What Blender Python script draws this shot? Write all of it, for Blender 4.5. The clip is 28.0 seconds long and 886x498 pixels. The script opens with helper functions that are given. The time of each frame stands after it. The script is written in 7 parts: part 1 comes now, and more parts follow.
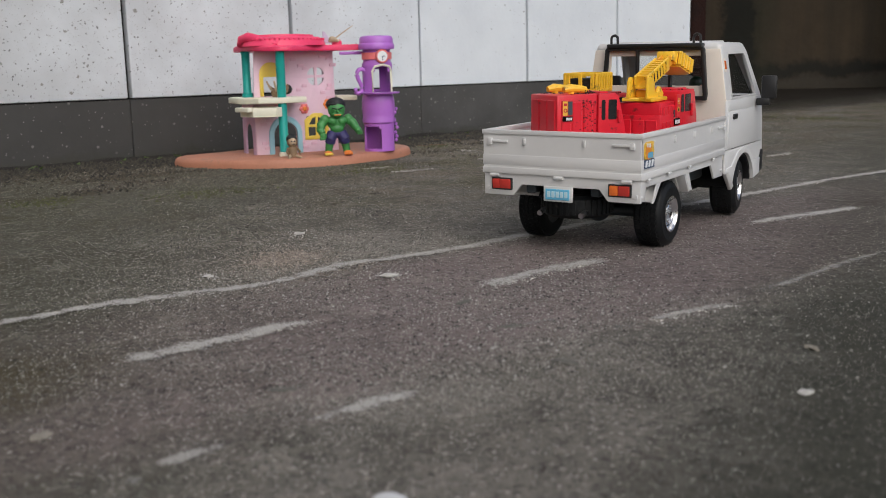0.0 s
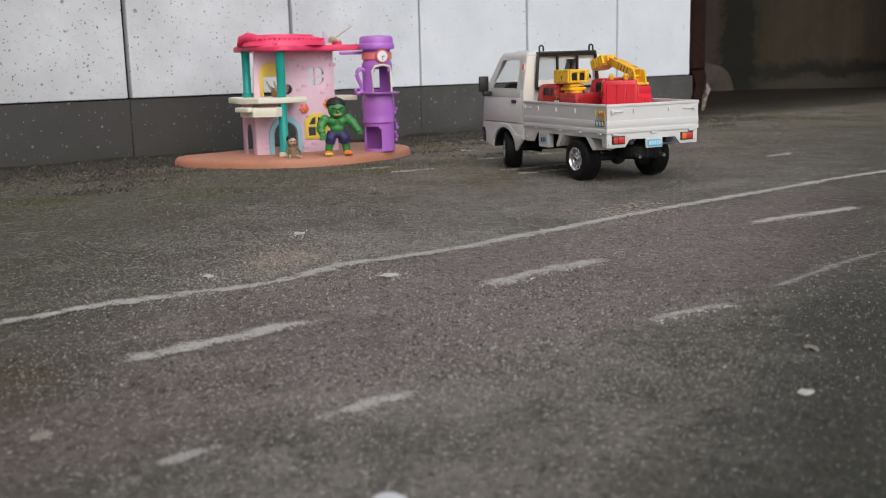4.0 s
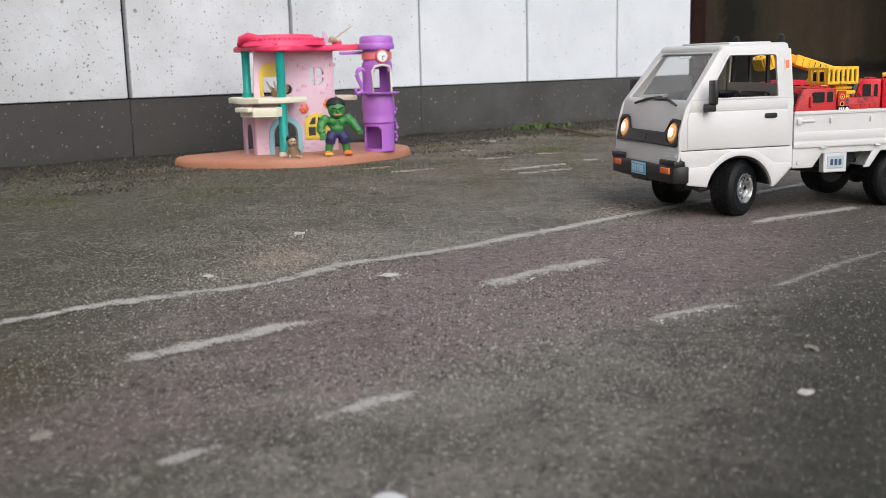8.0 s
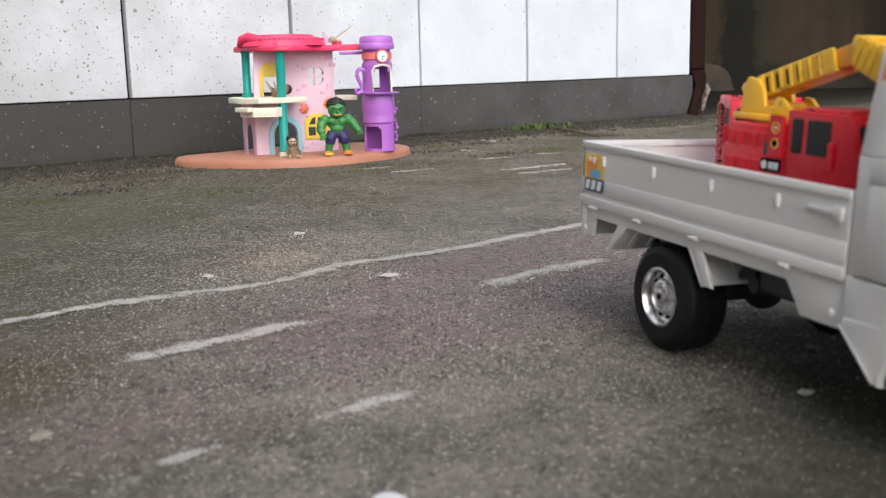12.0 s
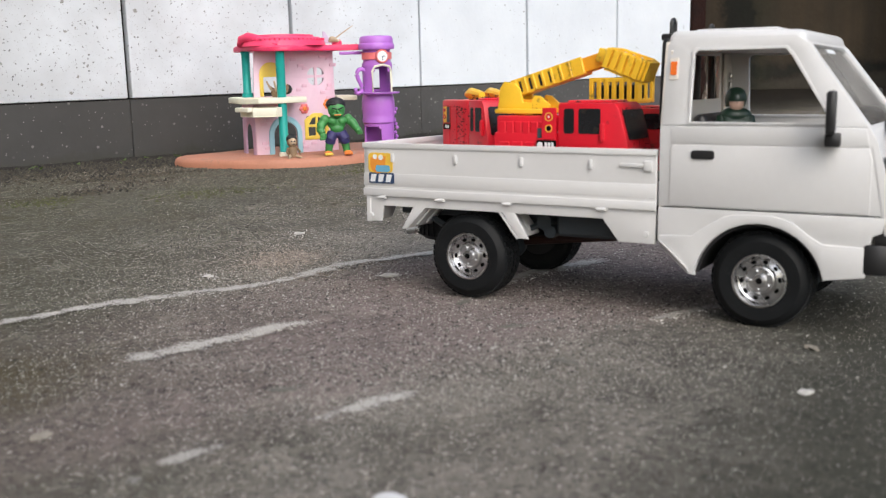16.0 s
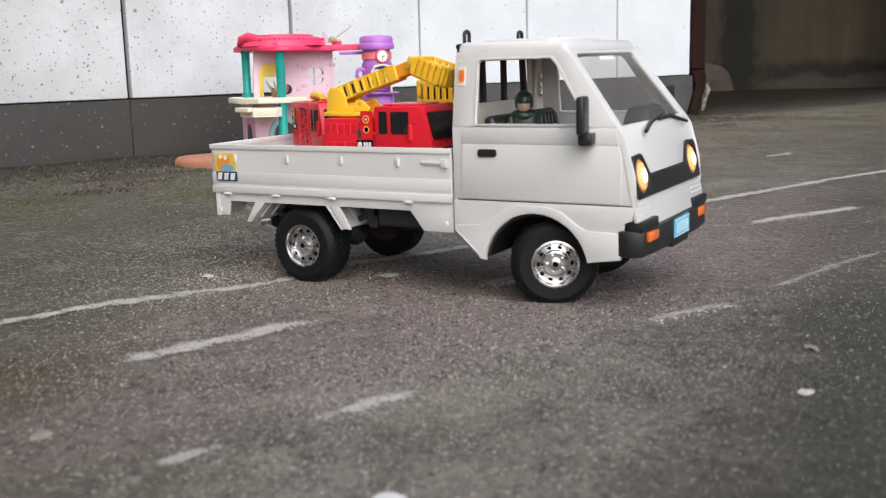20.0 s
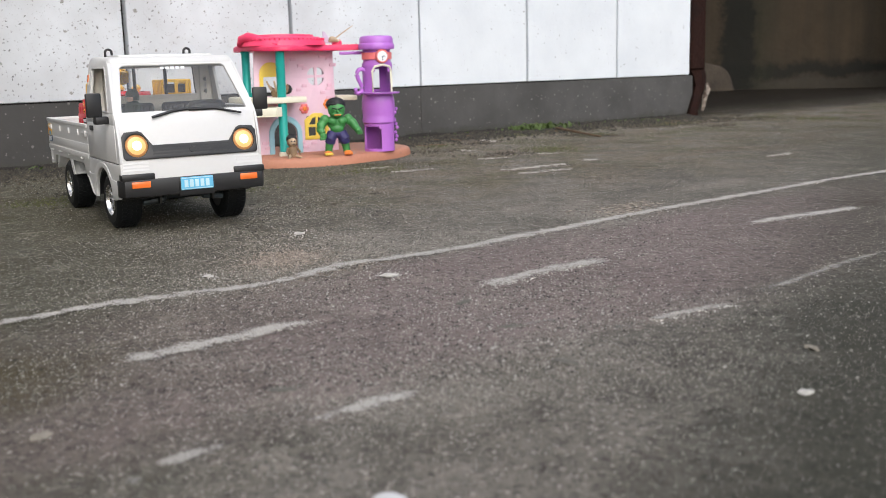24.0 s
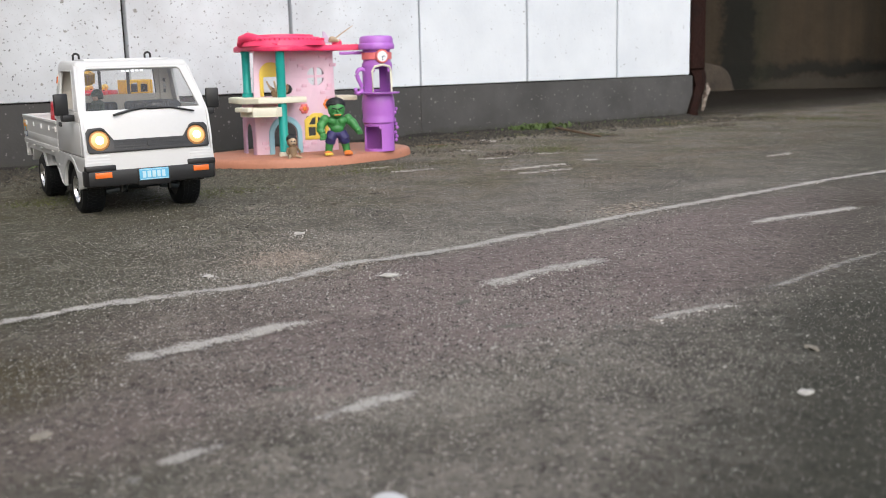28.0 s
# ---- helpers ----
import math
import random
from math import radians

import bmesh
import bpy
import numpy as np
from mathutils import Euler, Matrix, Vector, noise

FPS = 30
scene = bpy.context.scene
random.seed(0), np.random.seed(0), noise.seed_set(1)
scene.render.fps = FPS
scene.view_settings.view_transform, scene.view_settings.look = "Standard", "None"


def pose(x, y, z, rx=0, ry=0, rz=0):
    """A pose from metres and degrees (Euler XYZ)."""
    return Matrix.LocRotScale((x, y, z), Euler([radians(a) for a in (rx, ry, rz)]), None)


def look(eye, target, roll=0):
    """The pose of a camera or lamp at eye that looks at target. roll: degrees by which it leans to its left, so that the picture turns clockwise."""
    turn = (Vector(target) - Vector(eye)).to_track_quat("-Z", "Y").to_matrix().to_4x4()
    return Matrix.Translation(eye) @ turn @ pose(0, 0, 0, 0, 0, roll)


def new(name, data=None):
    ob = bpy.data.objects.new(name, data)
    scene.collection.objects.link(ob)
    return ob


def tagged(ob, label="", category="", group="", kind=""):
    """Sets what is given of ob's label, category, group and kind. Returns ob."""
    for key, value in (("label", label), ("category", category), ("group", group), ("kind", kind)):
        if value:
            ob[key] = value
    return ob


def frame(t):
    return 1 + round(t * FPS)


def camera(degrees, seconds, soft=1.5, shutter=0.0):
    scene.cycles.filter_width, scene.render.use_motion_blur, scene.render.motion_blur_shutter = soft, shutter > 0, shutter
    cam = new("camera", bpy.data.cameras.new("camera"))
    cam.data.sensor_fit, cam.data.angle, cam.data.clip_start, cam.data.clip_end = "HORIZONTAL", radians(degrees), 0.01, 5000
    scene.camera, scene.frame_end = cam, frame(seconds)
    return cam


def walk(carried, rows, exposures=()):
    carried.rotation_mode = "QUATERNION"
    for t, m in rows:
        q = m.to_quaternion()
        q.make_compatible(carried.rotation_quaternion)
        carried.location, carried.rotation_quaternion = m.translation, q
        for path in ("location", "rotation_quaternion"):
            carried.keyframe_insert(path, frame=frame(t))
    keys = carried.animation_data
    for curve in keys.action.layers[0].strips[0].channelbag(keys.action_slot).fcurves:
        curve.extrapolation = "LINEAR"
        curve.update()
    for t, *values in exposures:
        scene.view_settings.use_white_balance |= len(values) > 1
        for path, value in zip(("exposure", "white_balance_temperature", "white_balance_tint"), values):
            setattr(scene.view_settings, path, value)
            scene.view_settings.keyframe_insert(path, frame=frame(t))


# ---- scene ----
# camera: stands still on a low tripod
EYE = (0.0, 0.0, 0.1537)
cam = camera(47.06, 28.0, soft=0.85)
cam.data.dof.use_dof = True
cam.data.dof.focus_distance = 0.98
cam.data.dof.aperture_fstop = 15.0
VIEW = pose(*EYE, 90 - 10.45, 0, 0) @ pose(0, 0, 0, 0, 0, -1.41)
walk(cam, [(0, VIEW), (28, VIEW)], exposures=[(0, -0.33), (1.0, -0.16), (3.5, -0.21), (6.0, -0.02), (8.6, 0.10), (11.0, 0.30), (15.0, 0.30), (28, 0.22)])

# light: bright overcast sky, open side behind the camera
world = bpy.data.worlds.new("overcast_sky")
scene.world = world
world.use_nodes = True
wn = world.node_tree
sky = wn.nodes.new("ShaderNodeTexSky")
sky.sky_type = "NISHITA"
sky.sun_disc = False
sky.sun_elevation, sky.sun_rotation = radians(42), radians(162)
sky.air_density, sky.dust_density, sky.ozone_density = 1.0, 3.0, 1.0
wn.links.new(sky.outputs[0], wn.nodes["Background"].inputs[0])
wn.nodes["Background"].inputs[1].default_value = 0.165
sun_data = bpy.data.lights.new("sun", "SUN")
sun_data.energy, sun_data.angle, sun_data.color = 1.55, radians(70), (0.950, 0.985, 1.0)
sun = new("sun", sun_data)
sun.matrix_world = look((0.9, -2.8, 2.6), (0, 0, 0))


# ---- materials ----
def mat(name, color, rough=0.5, metal=0.0, vary=0.08, scale=60.0, bump=0.0, bscale=400.0, dirt=None, dirt_amount=0.0,
        dirt_scale=25.0, random_tone=0.0, emit=0.0, coat=0.0, sub=0.0):
    """A procedural surface: base colour with two scales of variation, optional dirt patches and fine relief."""
    m = bpy.data.materials.new(name)
    m.use_nodes = True
    nt = m.node_tree
    n, l = nt.nodes, nt.links
    p = n["Principled BSDF"]
    tc = n.new("ShaderNodeTexCoord")
    a = n.new("ShaderNodeTexNoise")
    a.inputs["Scale"].default_value, a.inputs["Detail"].default_value = scale, 6
    b = n.new("ShaderNodeTexNoise")
    b.inputs["Scale"].default_value, b.inputs["Detail"].default_value = scale * 9, 3
    l.new(tc.outputs["Object"], a.inputs["Vector"])
    l.new(tc.outputs["Object"], b.inputs["Vector"])
    add = n.new("ShaderNodeMath")
    add.operation = "MULTIPLY_ADD"
    add.inputs[1].default_value = 0.5
    l.new(b.outputs[0], add.inputs[0])
    l.new(a.outputs[0], add.inputs[2])
    ramp = n.new("ShaderNodeMapRange")
    ramp.inputs["From Min"].default_value, ramp.inputs["From Max"].default_value = 0.45, 1.05
    ramp.inputs["To Min"].default_value, ramp.inputs["To Max"].default_value = 1 - vary, 1 + vary
    l.new(add.outputs[0], ramp.inputs["Value"])
    mul = n.new("ShaderNodeVectorMath")
    mul.operation = "SCALE"
    mul.inputs[0].default_value = color[:3]
    l.new(ramp.outputs[0], mul.inputs["Scale"])
    out = mul.outputs[0]
    if random_tone:
        oi = n.new("ShaderNodeObjectInfo")
        rr = n.new("ShaderNodeMapRange")
        rr.inputs["To Min"].default_value, rr.inputs["To Max"].default_value = 1 - random_tone, 1 + random_tone
        l.new(oi.outputs["Random"], rr.inputs["Value"])
        m2 = n.new("ShaderNodeVectorMath")
        m2.operation = "SCALE"
        l.new(out, m2.inputs[0])
        l.new(rr.outputs[0], m2.inputs["Scale"])
        out = m2.outputs[0]
    if dirt:
        d = n.new("ShaderNodeTexNoise")
        d.inputs["Scale"].default_value, d.inputs["Detail"].default_value, d.inputs["Roughness"].default_value = dirt_scale, 8, 0.7
        l.new(tc.outputs["Object"], d.inputs["Vector"])
        dr = n.new("ShaderNodeMapRange")
        dr.inputs["From Min"].default_value, dr.inputs["From Max"].default_value = 0.62 - dirt_amount * 0.3, 0.72 - dirt_amount * 0.2
        l.new(d.outputs[0], dr.inputs["Value"])
        mx = n.new("ShaderNodeMix")
        mx.data_type = "RGBA"
        l.new(dr.outputs[0], mx.inputs[0])
        l.new(out, mx.inputs[6])
        mx.inputs[7].default_value = (*dirt, 1)
        out = mx.outputs[2]
    l.new(out, p.inputs["Base Color"])
    rv = n.new("ShaderNodeMapRange")
    rv.inputs["To Min"].default_value, rv.inputs["To Max"].default_value = max(0.03, rough - 0.07), min(1, rough + 0.07)
    l.new(a.outputs[0], rv.inputs["Value"])
    l.new(rv.outputs[0], p.inputs["Roughness"])
    p.inputs["Metallic"].default_value = metal
    if coat:
        p.inputs["Coat Weight"].default_value = coat
        p.inputs["Coat Roughness"].default_value = 0.15
    if sub:
        p.inputs["Subsurface Weight"].default_value = sub
        p.inputs["Subsurface Radius"].default_value = (0.002, 0.002, 0.002)
    if emit:
        p.inputs["Emission Color"].default_value = (*color[:3], 1)
        p.inputs["Emission Strength"].default_value = emit
    if bump:
        bt = n.new("ShaderNodeTexNoise")
        bt.inputs["Scale"].default_value, bt.inputs["Detail"].default_value = bscale, 5
        l.new(tc.outputs["Object"], bt.inputs["Vector"])
        bn = n.new("ShaderNodeBump")
        bn.inputs["Strength"].default_value, bn.inputs["Distance"].default_value = bump, 1.0 / bscale
        l.new(bt.outputs[0], bn.inputs["Height"])
        l.new(bn.outputs[0], p.inputs["Normal"])
    return m


def node_chain(m):
    m.use_nodes = True
    nt = m.node_tree
    return nt.nodes, nt.links, nt.nodes["Principled BSDF"]


def ranged(n, l, src, a, b, c=0.0, d=1.0):
    r = n.new("ShaderNodeMapRange")
    r.inputs["From Min"].default_value, r.inputs["From Max"].default_value = a, b
    r.inputs["To Min"].default_value, r.inputs["To Max"].default_value = c, d
    l.new(src, r.inputs["Value"])
    return r.outputs[0]


def mixed(n, l, fac, a, b):
    x = n.new("ShaderNodeMix")
    x.data_type = "RGBA"
    if hasattr(fac, "links"):
        l.new(fac, x.inputs[0])
    else:
        x.inputs[0].default_value = fac
    for sock, v in ((x.inputs[6], a), (x.inputs[7], b)):
        if isinstance(v, tuple):
            sock.default_value = (*v, 1)
        else:
            l.new(v, sock)
    return x.outputs[2]


def noised(n, l, vec, scale, detail=5, rough=0.55):
    t = n.new("ShaderNodeTexNoise")
    t.inputs["Scale"].default_value, t.inputs["Detail"].default_value, t.inputs["Roughness"].default_value = scale, detail, rough
    l.new(vec, t.inputs["Vector"])
    return t.outputs[0]


def mathed(n, l, op, a, b):
    t = n.new("ShaderNodeMath")
    t.operation = op
    for sock, v in ((t.inputs[0], a), (t.inputs[1], b)):
        if hasattr(v, "links"):
            l.new(v, sock)
        else:
            sock.default_value = v
    return t.outputs[0]


def grains(n, l, vec, scale, lo, hi):
    """Small scattered grains: 1 inside a grain, 0 outside, only in some cells."""
    v = n.new("ShaderNodeTexVoronoi")
    v.inputs["Scale"].default_value = scale
    l.new(vec, v.inputs["Vector"])
    inside = ranged(n, l, v.outputs["Distance"], 0.30, 0.24)
    sep = n.new("ShaderNodeSeparateColor")
    l.new(v.outputs["Color"], sep.inputs[0])
    some = ranged(n, l, sep.outputs[0], lo, hi)
    return mathed(n, l, "MULTIPLY", inside, some), sep.outputs[1]


def ground_material():
    m = bpy.data.materials.new("worn_asphalt")
    n, l, p = node_chain(m)
    g = n.new("ShaderNodeNewGeometry").outputs["Position"]
    sep = n.new("ShaderNodeSeparateXYZ")
    l.new(g, sep.inputs[0])
    px, py = sep.outputs[0], sep.outputs[1]
    big = noised(n, l, g, 3.0, 4)
    middle = n.new("ShaderNodeVectorMath")
    middle.operation = "DISTANCE"
    l.new(g, middle.inputs[0])
    middle.inputs[1].default_value = (0.1, 0.9, 0.0)
    yard = ranged(n, l, mathed(n, l, "ADD", middle.outputs["Value"], ranged(n, l, big, 0, 1, -0.8, 0.8)), 1.9, 1.2)
    mid = noised(n, l, g, 15.0, 9, 0.72)
    fine = noised(n, l, g, 260.0, 4, 0.7)
    base = mixed(n, l, ranged(n, l, mid, 0.32, 0.66), (0.128, 0.117, 0.101), (0.350, 0.321, 0.275))
    base = mixed(n, l, ranged(n, l, noised(n, l, g, 5.5, 7, 0.65), 0.36, 0.62, 0.70, 0.0), base, (0.092, 0.085, 0.070))
    # worn lane with a faint reddish cast between the chalk lines
    across = mathed(n, l, "SUBTRACT", py, mathed(n, l, "MULTIPLY", px, 0.80))
    warped = mathed(n, l, "ADD", across, ranged(n, l, mid, 0, 1, -0.06, 0.06))
    lane = mathed(n, l, "MULTIPLY", ranged(n, l, warped, 0.44, 0.52), ranged(n, l, warped, 0.84, 0.78))
    base = mixed(n, l, mathed(n, l, "MULTIPLY", lane, 0.72), base, (0.245, 0.188, 0.184))
    # moss and soil film towards the wall
    wallside = ranged(n, l, warped, 0.92, 1.9)
    earth = mathed(n, l, "MULTIPLY", ranged(n, l, noised(n, l, g, 11.0, 8, 0.72), 0.44, 0.56), ranged(n, l, wallside, 0.0, 0.35))
    base = mixed(n, l, mathed(n, l, "MULTIPLY", earth, 0.80), base, (0.150, 0.116, 0.080))
    moss = mathed(n, l, "MULTIPLY", ranged(n, l, noised(n, l, g, 6.0, 8, 0.75), 0.48, 0.60), ranged(n, l, wallside, 0.05, 0.5))
    base = mixed(n, l, mathed(n, l, "MULTIPLY", moss, 0.85), base, (0.092, 0.090, 0.034))
    crust = mathed(n, l, "MULTIPLY", ranged(n, l, noised(n, l, g, 34.0, 8, 0.8), 0.57, 0.63), ranged(n, l, wallside, 0.05, 0.3))
    base = mixed(n, l, mathed(n, l, "MULTIPLY", crust, 0.55), base, (0.33, 0.305, 0.27))
    clod = mathed(n, l, "MULTIPLY", ranged(n, l, noised(n, l, g, 46.0, 6, 0.75), 0.43, 0.37), ranged(n, l, wallside, 0.0, 0.3))
    base = mixed(n, l, mathed(n, l, "MULTIPLY", clod, 0.75), base, (0.045, 0.038, 0.026))
    # olive ground at the left, its tone also carrying the lens's edge darkening
    side = ranged(n, l, mathed(n, l, "ADD", px, ranged(n, l, mid, 0, 1, -0.12, 0.12)), -0.04, -0.26, 0.0, 0.78)
    base = mixed(n, l, mathed(n, l, "MULTIPLY", side, yard), base, (0.084, 0.081, 0.051))
    # lens falloff put into the ground colour, by angle from the camera
    edge_falloff = mathed(n, l, "ADD", mathed(n, l, "DIVIDE", px, py), ranged(n, l, mid, 0, 1, -0.12, 0.12))
    base = mixed(n, l, mathed(n, l, "MULTIPLY", ranged(n, l, edge_falloff, 0.24, 0.42, 0.0, 0.6), yard), base, (0.088, 0.084, 0.064))
    # pale dust stains and brown damp patches
    dust = ranged(n, l, noised(n, l, g, 22.0, 8, 0.75), 0.55, 0.68)
    base = mixed(n, l, mathed(n, l, "MULTIPLY", dust, 0.55), base, (0.34, 0.305, 0.26))
    base = mixed(n, l, ranged(n, l, big, 0.58, 0.70, 0.0, 0.40), base, (0.060, 0.048, 0.030))
    spot = n.new("ShaderNodeVectorMath")
    spot.operation = "DISTANCE"
    l.new(g, spot.inputs[0])
    spot.inputs[1].default_value = (-0.225, 0.490, 0.0)
    stain = mathed(n, l, "ADD", spot.outputs["Value"], ranged(n, l, mid, 0, 1, -0.04, 0.04))
    base = mixed(n, l, ranged(n, l, stain, 0.075, 0.02, 0.0, 0.70), base, (0.082, 0.068, 0.030))
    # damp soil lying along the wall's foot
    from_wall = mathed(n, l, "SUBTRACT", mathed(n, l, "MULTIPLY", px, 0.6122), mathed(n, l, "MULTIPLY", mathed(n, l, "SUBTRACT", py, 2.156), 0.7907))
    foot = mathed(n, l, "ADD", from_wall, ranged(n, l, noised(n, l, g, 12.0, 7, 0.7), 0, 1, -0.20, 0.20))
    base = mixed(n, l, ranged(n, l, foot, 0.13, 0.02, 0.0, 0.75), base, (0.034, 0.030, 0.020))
    # dark pits and mineral aggregate of three sizes
    coarse = noised(n, l, g, 110.0, 6, 0.78)
    base = mixed(n, l, ranged(n, l, coarse, 0.50, 0.36, 0.0, 0.55), base, (0.034, 0.031, 0.027))
    relief = None
    for scale, lo, hi, amount, tones in ((640.0, 0.40, 0.50, 0.85, ((0.025, 0.023, 0.021), (0.42, 0.39, 0.35))), (420.0, 0.62, 0.66, 0.88, ((0.020, 0.019, 0.017), (0.070, 0.064, 0.056))), (330.0, 0.72, 0.76, 0.80, ((0.10, 0.09, 0.08), (0.66, 0.62, 0.56))),
                                         (560.0, 0.84, 0.87, 0.95, ((0.55, 0.52, 0.47), (0.85, 0.82, 0.76))), (170.0, 0.82, 0.87, 0.65, ((0.02, 0.02, 0.018), (0.46, 0.42, 0.36)))):
        gr, tone = grains(n, l, g, scale, lo, hi)
        base = mixed(n, l, mathed(n, l, "MULTIPLY", gr, amount), base, mixed(n, l, tone, *tones))
        if scale < 400:
            relief = gr if relief is None else mathed(n, l, "ADD", relief, gr)
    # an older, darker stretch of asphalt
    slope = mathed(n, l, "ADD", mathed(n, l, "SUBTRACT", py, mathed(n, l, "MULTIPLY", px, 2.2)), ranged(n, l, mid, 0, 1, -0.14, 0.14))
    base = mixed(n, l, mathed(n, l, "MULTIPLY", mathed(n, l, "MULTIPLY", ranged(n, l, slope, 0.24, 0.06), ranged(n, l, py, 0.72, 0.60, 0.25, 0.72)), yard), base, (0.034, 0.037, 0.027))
    # soil tone inside the passage, with the passage's shade put into its colour
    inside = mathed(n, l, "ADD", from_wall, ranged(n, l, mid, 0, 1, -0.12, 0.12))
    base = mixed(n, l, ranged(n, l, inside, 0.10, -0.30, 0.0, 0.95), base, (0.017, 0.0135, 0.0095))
    base = mixed(n, l, ranged(n, l, fine, 0.28, 0.5, 0.6, 0.0), base, (0.012, 0.011, 0.010))
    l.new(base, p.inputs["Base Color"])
    p.inputs["Roughness"].default_value = 0.85
    p.inputs["Specular IOR Level"].default_value = 0.15
    h = mathed(n, l, "ADD", mathed(n, l, "MULTIPLY", fine, 1.2), mathed(n, l, "MULTIPLY", relief, 0.6))
    h = mathed(n, l, "ADD", h, mathed(n, l, "MULTIPLY", coarse, 1.5))
    bn = n.new("ShaderNodeBump")
    bn.inputs["Strength"].default_value, bn.inputs["Distance"].default_value = 0.9, 0.0022
    l.new(h, bn.inputs["Height"])
    l.new(bn.outputs[0], p.inputs["Normal"])
    return m


def chalk_material(solid, most):
    """Worn chalk: thinning to specks towards the stroke's edges and where the rough ground rubs through."""
    m = bpy.data.materials.new("worn_chalk")
    n, l, p = node_chain(m)
    g = n.new("ShaderNodeNewGeometry").outputs["Position"]
    at = n.new("ShaderNodeAttribute")
    at.attribute_name = "edge"
    a = noised(n, l, g, 850.0, 3, 0.65)
    b = noised(n, l, g, 70.0, 7, 0.7)
    fade = mathed(n, l, "MULTIPLY", mathed(n, l, "POWER", at.outputs["Fac"], 1.6), 0.42)
    v = mathed(n, l, "SUBTRACT", mathed(n, l, "ADD", mathed(n, l, "MULTIPLY", a, 0.85), mathed(n, l, "MULTIPLY", b, 0.75)), mathed(n, l, "ADD", fade, 0.20))
    cover = ranged(n, l, v, 0.68 - solid * 0.2, 0.76 - solid * 0.2, 0.0, most)
    col = mixed(n, l, ranged(n, l, a, 0.3, 0.7), (0.30, 0.280, 0.252), (0.60, 0.575, 0.53))
    l.new(col, p.inputs["Base Color"])
    p.inputs["Roughness"].default_value = 0.95
    l.new(cover, p.inputs["Alpha"])
    return m


def panel_material():
    m = bpy.data.materials.new("white_speckled_stone")
    n, l, p = node_chain(m)
    g = n.new("ShaderNodeNewGeometry").outputs["Position"]
    cloud = noised(n, l, g, 9.0, 5)
    base = mixed(n, l, ranged(n, l, cloud, 0.3, 0.7), (0.625, 0.665, 0.710), (0.705, 0.745, 0.785))
    # dimmer light towards the left, put into the panel colour
    along = n.new("ShaderNodeSeparateXYZ")
    l.new(g, along.inputs[0])
    base = mixed(n, l, ranged(n, l, mathed(n, l, "ADD", along.outputs[0], cloud), 0.42, -0.25, 0.0, 0.62), base, (0.40, 0.40, 0.40))
    warp = n.new("ShaderNodeVectorMath")
    warp.operation = "ADD"
    nz = n.new("ShaderNodeTexNoise")
    nz.inputs["Scale"].default_value = 300.0
    l.new(g, nz.inputs["Vector"])
    sc = n.new("ShaderNodeVectorMath")
    sc.operation = "SCALE"
    sc.inputs["Scale"].default_value = 0.006
    l.new(nz.outputs["Color"], sc.inputs[0])
    l.new(g, warp.inputs[0])
    l.new(sc.outputs[0], warp.inputs[1])
    # specks thin out along the wall
    sep = n.new("ShaderNodeSeparateXYZ")
    l.new(g, sep.inputs[0])
    few = ranged(n, l, sep.outputs[0], -0.60, 0.05, 0.0, 0.36)
    for scale, lo, amount, tone in ((185.0, 0.60, 0.85, (0.085, 0.085, 0.080)), (85.0, 0.90, 0.75, (0.17, 0.155, 0.13)), (300.0, 0.60, 0.55, (0.28, 0.27, 0.26))):
        v = n.new("ShaderNodeTexVoronoi")
        v.inputs["Scale"].default_value = scale
        l.new(warp.outputs[0], v.inputs["Vector"])
        sp = n.new("ShaderNodeSeparateColor")
        l.new(v.outputs["Color"], sp.inputs[0])
        size = ranged(n, l, sp.outputs[1], 0, 1, 0.10, 0.30)
        inside = mathed(n, l, "LESS_THAN", v.outputs["Distance"], size)
        chosen = mathed(n, l, "GREATER_THAN", mathed(n, l, "SUBTRACT", sp.outputs[0], few), lo)
        base = mixed(n, l, mathed(n, l, "MULTIPLY", mathed(n, l, "MULTIPLY", inside, chosen), amount), base, tone)
    l.new(base, p.inputs["Base Color"])
    p.inputs["Roughness"].default_value = 0.55
    bn = n.new("ShaderNodeBump")
    bn.inputs["Strength"].default_value, bn.inputs["Distance"].default_value = 0.25, 0.002
    l.new(noised(n, l, g, 120.0, 5), bn.inputs["Height"])
    l.new(bn.outputs[0], p.inputs["Normal"])
    return m


